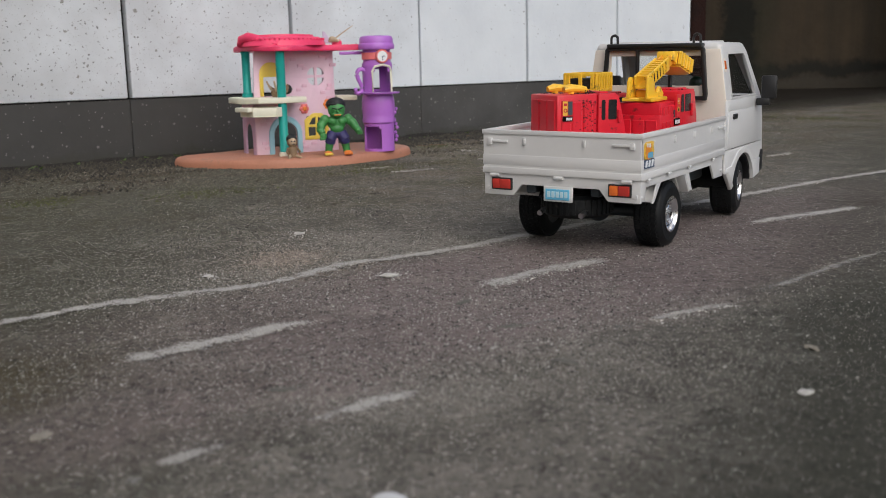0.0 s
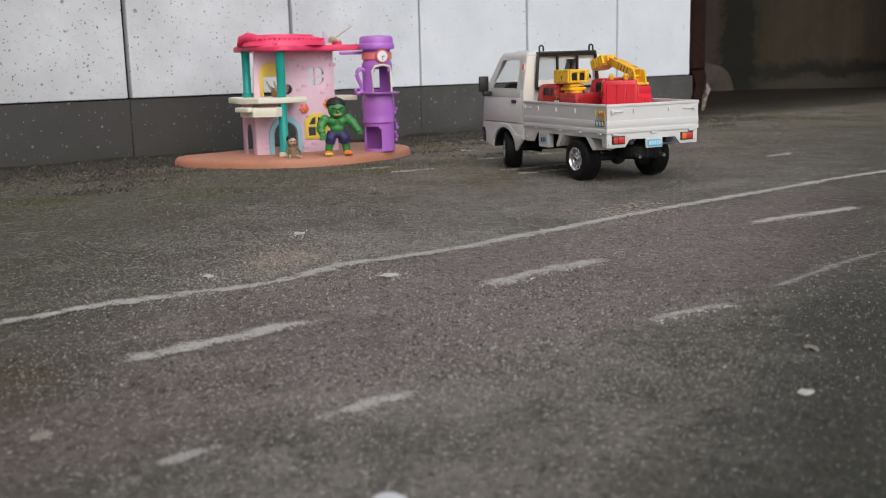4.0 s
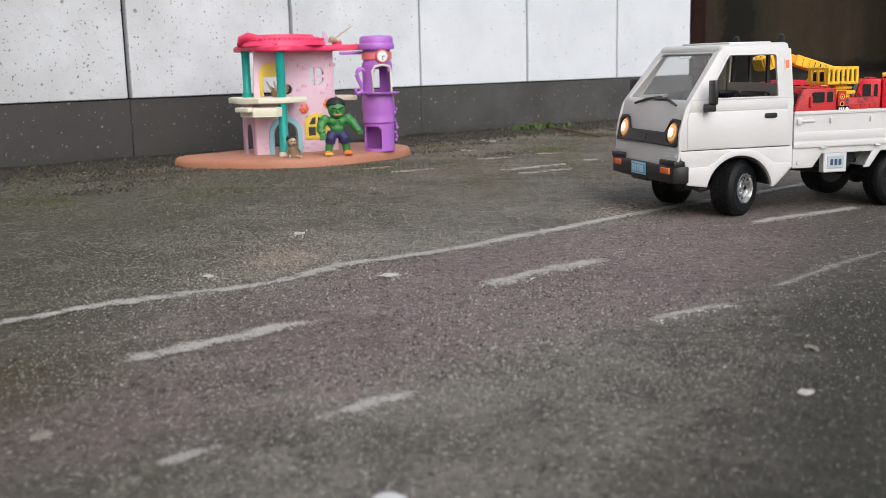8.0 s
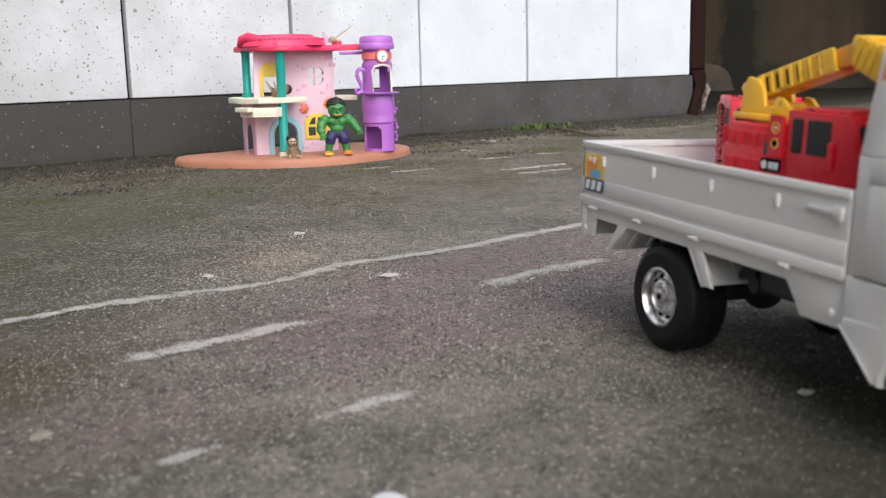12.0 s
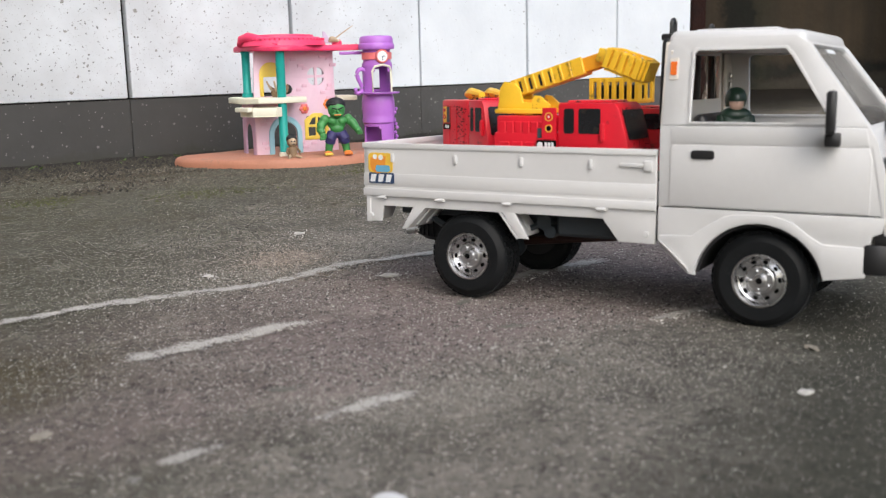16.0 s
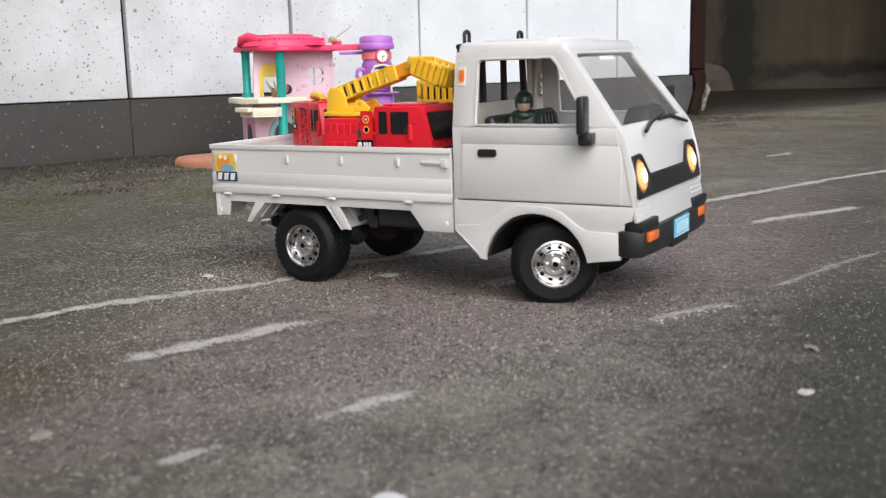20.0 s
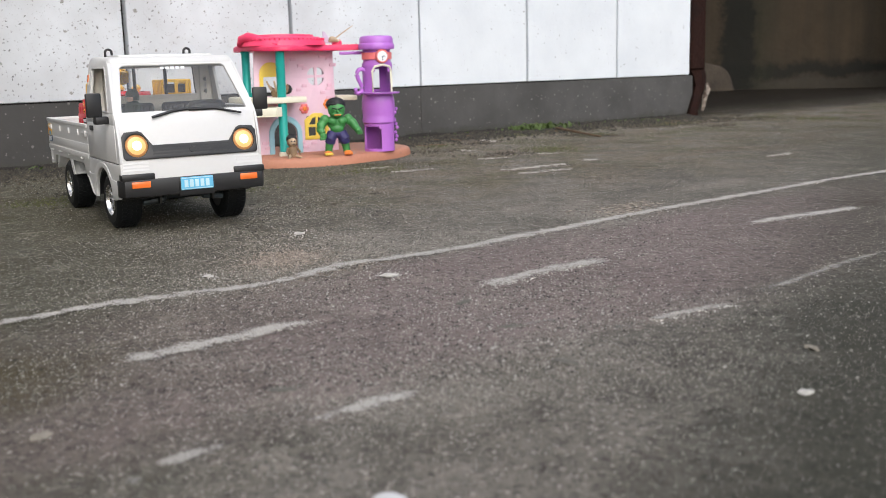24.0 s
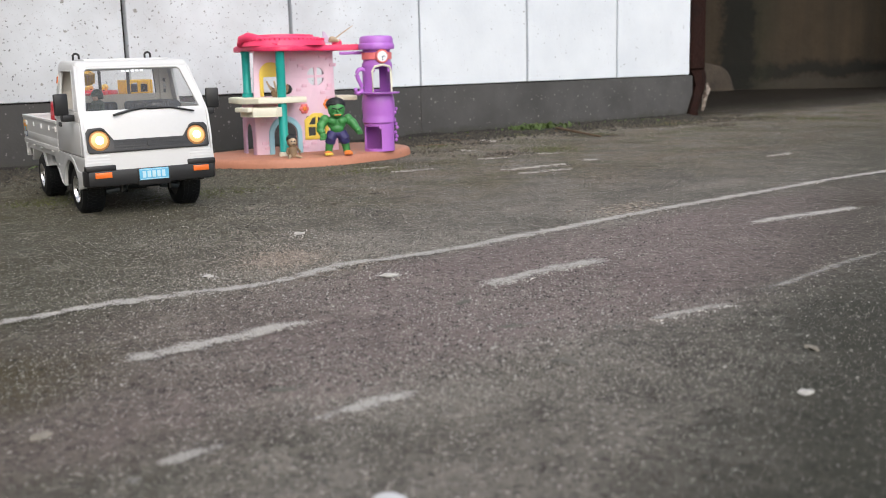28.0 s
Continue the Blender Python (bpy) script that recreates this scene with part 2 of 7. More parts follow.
def skirting_material():
    m = bpy.data.materials.new("dark_painted_plinth")
    n, l, p = node_chain(m)
    g = n.new("ShaderNodeNewGeometry").outputs["Position"]
    base = mixed(n, l, ranged(n, l, noised(n, l, g, 11.0, 6, 0.65), 0.3, 0.7), (0.052, 0.0505, 0.049), (0.086, 0.084, 0.082))
    wx = n.new("ShaderNodeSeparateXYZ")
    l.new(g, wx.inputs[0])
    # the light's gradient along the wall, put into the plinth colour
    left_falloff = mathed(n, l, "ADD", wx.outputs[0], ranged(n, l, noised(n, l, g, 4.0, 6, 0.6), 0, 1, -0.3, 0.3))
    base = mixed(n, l, ranged(n, l, left_falloff, 0.25, -0.35, 0.0, 0.65), base, (0.036, 0.0345, 0.031))
    s1, t1 = grains(n, l, g, 120.0, 0.93, 0.97)
    base = mixed(n, l, mathed(n, l, "MULTIPLY", s1, 0.5), base, (0.32, 0.31, 0.29))
    s2, t2 = grains(n, l, g, 240.0, 0.93, 0.96)
    base = mixed(n, l, mathed(n, l, "MULTIPLY", s2, 0.6), base, (0.32, 0.31, 0.29))
    sep = n.new("ShaderNodeSeparateXYZ")
    l.new(g, sep.inputs[0])
    splash = mathed(n, l, "ADD", sep.outputs[2], ranged(n, l, noised(n, l, g, 26.0, 6, 0.7), 0, 1, -0.02, 0.03))
    base = mixed(n, l, ranged(n, l, splash, 0.022, 0.006, 0.0, 0.75), base, (0.035, 0.034, 0.024))
    l.new(base, p.inputs["Base Color"])
    p.inputs["Roughness"].default_value = 0.6
    bn = n.new("ShaderNodeBump")
    bn.inputs["Strength"].default_value, bn.inputs["Distance"].default_value = 0.3, 0.002
    l.new(noised(n, l, g, 150.0, 5), bn.inputs["Height"])
    l.new(bn.outputs[0], p.inputs["Normal"])
    return m


def stained_concrete():
    m = bpy.data.materials.new("stained_concrete_with_shade")
    n, l, p = node_chain(m)
    g = n.new("ShaderNodeNewGeometry").outputs["Position"]
    # the roofed passage's shade is put into this very dark base tone
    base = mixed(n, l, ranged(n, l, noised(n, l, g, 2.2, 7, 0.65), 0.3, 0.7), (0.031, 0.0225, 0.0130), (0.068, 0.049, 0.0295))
    sep = n.new("ShaderNodeSeparateXYZ")
    l.new(g, sep.inputs[0])
    edge = mathed(n, l, "ADD", sep.outputs[2], ranged(n, l, noised(n, l, g, 5.0, 7, 0.7), 0, 1, -0.09, 0.09))
    streak = n.new("ShaderNodeVectorMath")
    streak.operation = "MULTIPLY"
    l.new(g, streak.inputs[0])
    streak.inputs[1].default_value = (14.0, 14.0, 0.7)
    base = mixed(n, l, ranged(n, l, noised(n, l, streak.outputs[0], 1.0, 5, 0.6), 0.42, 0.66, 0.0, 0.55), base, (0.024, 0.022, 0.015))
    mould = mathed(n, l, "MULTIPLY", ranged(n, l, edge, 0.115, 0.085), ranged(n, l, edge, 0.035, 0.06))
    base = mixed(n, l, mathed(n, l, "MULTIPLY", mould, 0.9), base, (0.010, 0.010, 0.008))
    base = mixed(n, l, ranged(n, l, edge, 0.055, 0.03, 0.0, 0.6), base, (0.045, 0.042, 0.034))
    # black moss running down the back wall below a leak
    along = n.new("ShaderNodeVectorMath")
    along.operation = "DOT_PRODUCT"
    l.new(g, along.inputs[0])
    along.inputs[1].default_value = (0.9816, -0.1912, 0.0)
    ragged = ranged(n, l, noised(n, l, g, 9.0, 8, 0.75), 0, 1, -0.11, 0.11)
    at = mathed(n, l, "ADD", along.outputs["Value"], ragged)
    moss = mathed(n, l, "MULTIPLY", ranged(n, l, at, 0.315, 0.355), ranged(n, l, at, 0.530, 0.465))
    base = mixed(n, l, mathed(n, l, "MULTIPLY", moss, 0.93), base, (0.0055, 0.0060, 0.0040))
    green = mathed(n, l, "MULTIPLY", ranged(n, l, at, 0.47, 0.50), ranged(n, l, at, 0.60, 0.52, 0.0, 0.5))
    base = mixed(n, l, green, base, (0.020, 0.022, 0.011))
    l.new(base, p.inputs["Base Color"])
    p.inputs["Roughness"].default_value = 0.9
    bn = n.new("ShaderNodeBump")
    bn.inputs["Strength"].default_value, bn.inputs["Distance"].default_value = 0.5, 0.01
    l.new(noised(n, l, g, 30.0, 6), bn.inputs["Height"])
    l.new(bn.outputs[0], p.inputs["Normal"])
    return m


M_GROUND = ground_material()
M_CHALK, M_CHALK_FAINT = chalk_material(1.12, 0.88), chalk_material(1.02, 0.72)
M_CHALK_TRACE = chalk_material(0.84, 0.50)
M_PANEL, M_SKIRT, M_CONCRETE = panel_material(), skirting_material(), stained_concrete()
M_MORTAR = mat("dark_joint", (0.003, 0.003, 0.003), 0.9)
M_PLASTER = mat("plain_plaster", (0.42, 0.41, 0.39), 0.85, vary=0.12, scale=4, bump=0.3, bscale=60)
M_OLDPLASTER = mat("old_brown_plaster", (0.17, 0.15, 0.125), 0.9, vary=0.2, scale=3, bump=0.3, bscale=40)
M_RUST = mat("rusted_brown_steel", (0.021, 0.0085, 0.0062), 0.9, vary=0.35, scale=18, dirt=(0.010, 0.006, 0.005), dirt_amount=0.4, dirt_scale=9, bump=0.4, bscale=120)
M_RUST.node_tree.nodes["Principled BSDF"].inputs["Specular IOR Level"].default_value = 0.15
M_FLAKE = mat("peeling_pale_paint", (0.30, 0.26, 0.22), 0.8, vary=0.4, scale=40, dirt=(0.05, 0.03, 0.02), dirt_amount=0.6, dirt_scale=40)
M_STUB = mat("rough_stub_concrete", (0.060, 0.049, 0.038), 0.9, vary=0.3, scale=14, dirt=(0.03, 0.026, 0.02), dirt_amount=0.35, dirt_scale=9, bump=0.5, bscale=90)
M_STONE = mat("pale_crumb", (0.56, 0.54, 0.50), 0.9, vary=0.3, scale=120, bump=0.5, bscale=500)
M_DULLCHIP = mat("dull_pale_chip", (0.30, 0.27, 0.22), 0.9, vary=0.35, scale=160, bump=0.5, bscale=500)
M_GRIT = mat("grit", (0.15, 0.14, 0.12), 0.9, vary=0.5, scale=90)
M_SOIL = mat("dark_soil", (0.020, 0.017, 0.013), 0.95, vary=0.5, scale=150, bump=0.8, bscale=400)
M_GRASS = mat("grass_green", (0.075, 0.115, 0.030), 0.7, vary=0.3, scale=80)
M_LEAF = mat("dry_leaf", (0.14, 0.085, 0.045), 0.8, vary=0.3, scale=120)
# plastics of the truck
M_WHITE = mat("white_body_plastic", (0.640, 0.640, 0.638), 0.34, vary=0.03, scale=30, bump=0.03, bscale=900, coat=0.15)
M_WHITE_IN = mat("cream_inner_plastic", (0.74, 0.69, 0.62), 0.5, vary=0.03)
M_BLACK = mat("black_plastic", (0.014, 0.014, 0.015), 0.42, vary=0.15, bump=0.05, bscale=1200)
M_SEAT = mat("black_ribbed_vinyl", (0.016, 0.016, 0.018), 0.4, vary=0.2)
M_RUBBER = mat("tyre_rubber", (0.0075, 0.0085, 0.0095), 0.55, vary=0.25, scale=90, dirt=(0.040, 0.037, 0.033), dirt_amount=0.035, dirt_scale=160, bump=0.15, bscale=900)
M_RUBBER.node_tree.nodes["Principled BSDF"].inputs["Specular IOR Level"].default_value = 0.22
M_CHROME = mat("satin_chrome", (0.66, 0.66, 0.67), 0.27, 1.0, vary=0.05)
M_DARKGAP = mat("dark_recess", (0.003, 0.003, 0.003), 0.8)
M_DARKGAP.node_tree.nodes["Principled BSDF"].inputs["Specular IOR Level"].default_value = 0.1
M_CHASSIS = mat("dark_chassis", (0.028, 0.036, 0.042), 0.5, vary=0.2)
M_LINK = mat("grey_blue_metal_link", (0.075, 0.092, 0.105), 0.45, 0.4)
M_AXLE = mat("red_brown_driveshaft", (0.035, 0.012, 0.009), 0.5)
M_LAMP = mat("glowing_headlamp", (0.50, 0.24, 0.09), 0.15, emit=0.16)
M_LAMPGLASS = mat("headlamp_glass", (0.84, 0.42, 0.16), 0.10, emit=0.48)
M_LAMPCORE = mat("headlamp_bulb", (1.0, 0.76, 0.46), 0.2, emit=3.0)
M_ORANGE = mat("orange_lens", (0.80, 0.17, 0.03), 0.2, vary=0.1, coat=0.5)
M_REDLENS = mat("red_lens", (0.50, 0.04, 0.03), 0.25, vary=0.1, coat=0.5)
M_PLATEBLUE = mat("blue_plate", (0.13, 0.47, 0.70), 0.35, vary=0.05)
M_PLATEINK = mat("pale_plate_marks", (0.50, 0.70, 0.78), 0.4)
M_YSTICK = mat("yellow_sticker", (0.80, 0.50, 0.06), 0.45)
M_OSTICK = mat("orange_sticker", (0.75, 0.28, 0.04), 0.45)
M_BSTICK = mat("blue_sticker", (0.14, 0.40, 0.60), 0.45)
M_NSTICK = mat("navy_sticker", (0.03, 0.06, 0.13), 0.45)
M_WSTICK = mat("white_sticker", (0.75, 0.78, 0.80), 0.45)
# toys in the bed
M_RED = mat("red_toy_plastic", (0.68, 0.011, 0.028), 0.4, vary=0.06, dirt=(0.035, 0.02, 0.014), dirt_amount=0.06, dirt_scale=80, coat=0.08)
M_REDDIRTY = mat("soiled_red_plastic", (0.50, 0.024, 0.028), 0.42, vary=0.1, dirt=(0.030, 0.018, 0.012), dirt_amount=0.20, dirt_scale=85)
M_YELLOW = mat("yellow_toy_plastic", (0.88, 0.53, 0.035), 0.36, vary=0.06, dirt=(0.10, 0.07, 0.03), dirt_amount=0.14, dirt_scale=70)
M_AMBER = mat("amber_toy_plastic", (0.82, 0.36, 0.020), 0.38, vary=0.06)
M_GLASSTOY = mat("dark_toy_window", (0.012, 0.013, 0.015), 0.25, vary=0.2, dirt=(0.05, 0.04, 0.03), dirt_amount=0.2, dirt_scale=90)
# playhouse plastics
M_PINK = mat("light_pink_plastic", (0.76, 0.555, 0.66), 0.45, vary=0.05, scale=20, bump=0.05, sub=0.05)
M_BRICKPINK = mat("moulded_pink_brick", (0.75, 0.50, 0.615), 0.5, vary=0.08, scale=60)
M_LILAC = mat("lilac_plastic", (0.62, 0.42, 0.58), 0.45, vary=0.12, scale=40)
M_HOT = mat("hot_pink_plastic", (0.82, 0.050, 0.145), 0.4, vary=0.05, scale=20)
M_TEAL = mat("teal_plastic", (0.010, 0.34, 0.30), 0.38, vary=0.08, scale=20)
M_CREAM = mat("cream_plastic", (0.76, 0.74, 0.60), 0.5, vary=0.05, scale=20)
M_PURPLE = mat("purple_plastic", (0.44, 0.15, 0.58), 0.35, vary=0.06, scale=20, coat=0.1)
M_CORAL = mat("coral_plastic", (0.82, 0.20, 0.20), 0.4, vary=0.05)
M_SKYBLUE = mat("pale_blue_plastic", (0.34, 0.62, 0.72), 0.4, vary=0.05)
M_HOUSEYEL = mat("soft_yellow_plastic", (0.83, 0.62, 0.10), 0.42, vary=0.05)
M_TERRA = mat("salmon_brown_base", (0.46, 0.20, 0.125), 0.55, vary=0.12, scale=22, dirt=(0.26, 0.17, 0.12), dirt_amount=0.12, dirt_scale=30)
M_FLOWER = mat("orange_flower", (0.85, 0.25, 0.05), 0.45)
M_GREEN = mat("green_figure_paint", (0.050, 0.235, 0.062), 0.42, vary=0.3, scale=60)
M_NAVY = mat("navy_cloth_paint", (0.030, 0.026, 0.11), 0.6, vary=0.25, scale=90)
M_HAIR = mat("black_hair_paint", (0.010, 0.011, 0.012), 0.55, vary=0.3, bump=0.3, bscale=500)
M_SKIN = mat("tan_figure_paint", (0.62, 0.40, 0.31), 0.5, vary=0.1)
M_HELMET = mat("dark_green_figure_paint", (0.010, 0.030, 0.018), 0.35, vary=0.2)
M_WOOD = mat("brown_toy_wood", (0.24, 0.155, 0.085), 0.6, vary=0.35, scale=120)
M_WOODLIGHT = mat("pale_toy_wood", (0.48, 0.36, 0.24), 0.6, vary=0.3, scale=120)


def glass_material(name, tint, rough, alpha):
    m = bpy.data.materials.new(name)
    n, l, p = node_chain(m)
    clear, gloss, film, mix, mix2, fr = (n.new(k) for k in ("ShaderNodeBsdfTransparent", "ShaderNodeBsdfGlossy", "ShaderNodeBsdfDiffuse", "ShaderNodeMixShader", "ShaderNodeMixShader", "ShaderNodeLayerWeight"))
    clear.inputs[0].default_value = (*tint, 1)
    film.inputs[0].default_value = (0.6, 0.6, 0.6, 1)
    gloss.inputs["Roughness"].default_value = rough
    mix.inputs[0].default_value = alpha
    l.new(clear.outputs[0], mix.inputs[1])
    l.new(film.outputs[0], mix.inputs[2])
    l.new(ranged(n, l, mathed(n, l, "POWER", fr.outputs["Facing"], 4.0), 0, 1, 0.025, 0.5), mix2.inputs[0])
    l.new(mix.outputs[0], mix2.inputs[1])
    l.new(gloss.outputs[0], mix2.inputs[2])
    l.new(mix2.outputs[0], n["Material Output"].inputs[0])
    return m


M_SCREEN = glass_material("thin_clear_windscreen", (0.92, 0.92, 0.91), 0.06, 0.05)


# ---- mesh helpers (toys are drawn in millimetres) ----
MM = 0.001


def part(name, bm, material, parent=None, label="", unit=MM, smooth=35):
    """Links a bmesh as one mesh object under a thing or a part; material may be a list used by face index."""
    me = bpy.data.meshes.new(name)
    if unit != 1:
        bmesh.ops.scale(bm, vec=(unit, unit, unit), verts=bm.verts)
    bmesh.ops.recalc_face_normals(bm, faces=bm.faces)
    bm.to_mesh(me)
    bm.free()
    for m in (material if isinstance(material, (list, tuple)) else [material]):
        me.materials.append(m)
    if smooth:
        me.shade_smooth()
        me.set_sharp_from_angle(angle=radians(smooth))
    ob = new(name, me)
    if parent:
        ob.parent = parent
    if label:
        tagged(ob, label)
    return ob


def thing(name, label, category, group=""):
    return tagged(new(name), label, category, group)


def BM():
    return bmesh.new()


def blend(bm, tmp, m=None, mi=0):
    """Adds tmp to bm, moved by m."""
    if m is not None:
        bmesh.ops.transform(tmp, matrix=m, verts=tmp.verts)
    vs = {}
    for v in tmp.verts:
        vs[v] = bm.verts.new(v.co)
    for f in tmp.faces:
        try:
            g = bm.faces.new([vs[v] for v in f.verts])
            g.material_index = mi if mi else f.material_index
        except ValueError:
            pass
    tmp.free()
    return bm


def box(bm, x0, x1, y0, y1, z0, z1, bev=0.0, seg=1, m=None, mi=0, taper=(1, 1)):
    t = bmesh.new()
    c = bmesh.ops.create_cube(t, size=1)["verts"]
    for v in c:
        k = (taper[0], taper[1]) if v.co.z > 0 else (1, 1)
        v.co = Vector(((x0 + x1) / 2 + v.co.x * k[0] * (x1 - x0), (y0 + y1) / 2 + v.co.y * k[1] * (y1 - y0), (z0 + z1) / 2 + v.co.z * (z1 - z0)))
    if bev:
        bmesh.ops.bevel(t, geom=t.edges[:], offset=bev, segments=seg, affect="EDGES", profile=0.5, clamp_overlap=True)
    return blend(bm, t, m, mi)


def rod(bm, a, b, r0, r1=None, n=12, mi=0, cap=True):
    a, b = Vector(a), Vector(b)
    d = b - a
    t = bmesh.new()
    bmesh.ops.create_cone(t, cap_ends=cap, segments=n, radius1=r0, radius2=r0 if r1 is None else r1, depth=d.length)
    m = Matrix.Translation((a + b) / 2) @ d.to_track_quat("Z", "Y").to_matrix().to_4x4()
    return blend(bm, t, m, mi)


def tube(bm, pts, r, n=8, mi=0):
    """A bent round bar through the points."""
    pts = [Vector(p) for p in pts]
    rings = []
    for i, p in enumerate(pts):
        d = (pts[min(i + 1, len(pts) - 1)] - pts[max(i - 1, 0)]).normalized()
        q = d.to_track_quat("Z", "Y")
        rr = r[i] if isinstance(r, (list, tuple)) else r
        rings.append([bm.verts.new(p + q @ Vector((rr * math.cos(2 * math.pi * k / n), rr * math.sin(2 * math.pi * k / n), 0))) for k in range(n)])
    for a, b in zip(rings, rings[1:]):
        for k in range(n):
            bm.faces.new((a[k], a[(k + 1) % n], b[(k + 1) % n], b[k])).material_index = mi
    for ring in (rings[0][::-1], rings[-1]):
        bm.faces.new(ring).material_index = mi
    return bm


def lathe(bm, profile, n=32, m=None, mi=0):
    """Turns a profile of (radius, height) round the z axis."""
    t = bmesh.new()
    rings = []
    for r, z in profile:
        if r < 1e-6:
            rings.append([t.verts.new((0, 0, z))])
        else:
            rings.append([t.verts.new((r * math.cos(2 * math.pi * k / n), r * math.sin(2 * math.pi * k / n), z)) for k in range(n)])
    for a, b in zip(rings, rings[1:]):
        for k in range(n):
            j = (k + 1) % n
            if len(a) == 1 and len(b) == 1:
                continue
            if len(a) == 1:
                t.faces.new((a[0], b[j], b[k]))
            elif len(b) == 1:
                t.faces.new((a[k], a[j], b[0]))
            else:
                t.faces.new((a[k], a[j], b[j], b[k]))
    return blend(bm, t, m, mi)


def ball(bm, c, r, u=14, v=10, m=None, mi=0):
    t = bmesh.new()
    bmesh.ops.create_uvsphere(t, u_segments=u, v_segments=v, radius=1)
    r = r if isinstance(r, (list, tuple)) else (r, r, r)
    mm = Matrix.Translation(c) @ (m or Matrix.Identity(4)) @ Matrix.Diagonal((*r, 1))
    return blend(bm, t, mm, mi)


def plate(bm, outer, holes=(), thick=2.0, m=None, mi=0, bev=0.0):
    """A flat sheet in the xy plane, from z = 0 to thick, with openings through it."""
    t = bmesh.new()
    edges = []
    for loop in (outer, *holes):
        vs = [t.verts.new((x, y, 0)) for x, y in loop]
        edges += [t.edges.new((vs[i], vs[(i + 1) % len(vs)])) for i in range(len(vs))]
    bmesh.ops.triangle_fill(t, use_beauty=True, edges=edges)
    up = bmesh.ops.extrude_face_region(t, geom=t.faces[:])
    for v in up["geom"]:
        if isinstance(v, bmesh.types.BMVert):
            v.co.z += thick
    bmesh.ops.recalc_face_normals(t, faces=t.faces)
    if bev:
        sharp = [e for e in t.edges if len(e.link_faces) == 2 and e.calc_face_angle() > 1.0]
        bmesh.ops.bevel(t, geom=sharp, offset=bev, segments=2, affect="EDGES", profile=0.5, clamp_overlap=True)
    return blend(bm, t, m, mi)


def arc(cx, cy, r, a0, a1, n=12, ry=None):
    return [(cx + r * math.cos(radians(a0 + (a1 - a0) * i / n)), cy + (ry or r) * math.sin(radians(a0 + (a1 - a0) * i / n))) for i in range(n + 1)]


def rounded(x0, x1, y0, y1, r, n=4):
    return arc(x1 - r, y0 + r, r, -90, 0, n) + arc(x1 - r, y1 - r, r, 0, 90, n) + arc(x0 + r, y1 - r, r, 90, 180, n) + arc(x0 + r, y0 + r, r, 180, 270, n)


def basis(o, ex, ey, ez):
    m = Matrix((ex, ey, ez)).transposed().to_4x4()
    m.translation = o
    return m


def upright(y):
    """Sends the xy plane to the xz plane at that y; thickness grows towards +y."""
    return basis((0, y, 0), (1, 0, 0), (0, 0, 1), (0, 1, 0))


# ---- ground ----
def ground_height(x, y):
    """Two low swells in the worn surface, in metres."""
    return 0.0072 * math.exp(-((x - 0.075) ** 2 + (y - 0.459) ** 2) / (2 * 0.136 ** 2)) + 0.0022 * math.exp(-((x + 0.35) ** 2 + (y - 1.15) ** 2) / (2 * 0.25 ** 2))


WALL_O, WALL_U, WALL_N = Vector((0, 2.156, 0)), Vector((0.7907, 0.6122, 0)), Vector((0.6122, -0.7907, 0))
WALL_M = basis(WALL_O, WALL_U, (0, 0, 1), WALL_N)


def on_wall(s, z=0.0, out=0.0):
    return WALL_O + WALL_U * (s - 1.32) + Vector((0, 0, z)) + WALL_N * out


def build_ground():
    def line(lo, hi, step, far):
        a = [lo + i * step for i in range(int((hi - lo) / step) + 1)]
        b, d, g = [], step, a[-1]
        while g < far:
            d *= 1.5
            g += d
            b.append(g)
        c, d, g = [], step, a[0]
        while g > -far:
            d *= 1.5
            g -= d
            c.append(g)
        return c[::-1] + a + b
    xs, ys = line(-0.95, 1.15, 0.012, 300), line(0.20, 2.75, 0.012, 300)
    verts = []
    for y in ys:
        for x in xs:
            rough = noise.noise(Vector((x * 9, y * 9, 0))) * 0.00035 + noise.noise(Vector((x * 33, y * 33, 4))) * 0.00012
            near = 1.0 if abs(x) < 3 and -1 < y < 6 else 0.0
            verts.append((x, y, ground_height(x, y) + rough * near - 0.0002))
    w = len(xs)
    faces = [(j * w + i, j * w + i + 1, (j + 1) * w + i + 1, (j + 1) * w + i) for j in range(len(ys) - 1) for i in range(w - 1)]
    me = bpy.data.meshes.new("ground")
    me.from_pydata(verts, [], faces)
    me.shade_smooth()
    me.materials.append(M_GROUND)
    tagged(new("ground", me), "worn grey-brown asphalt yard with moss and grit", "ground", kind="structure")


build_ground()


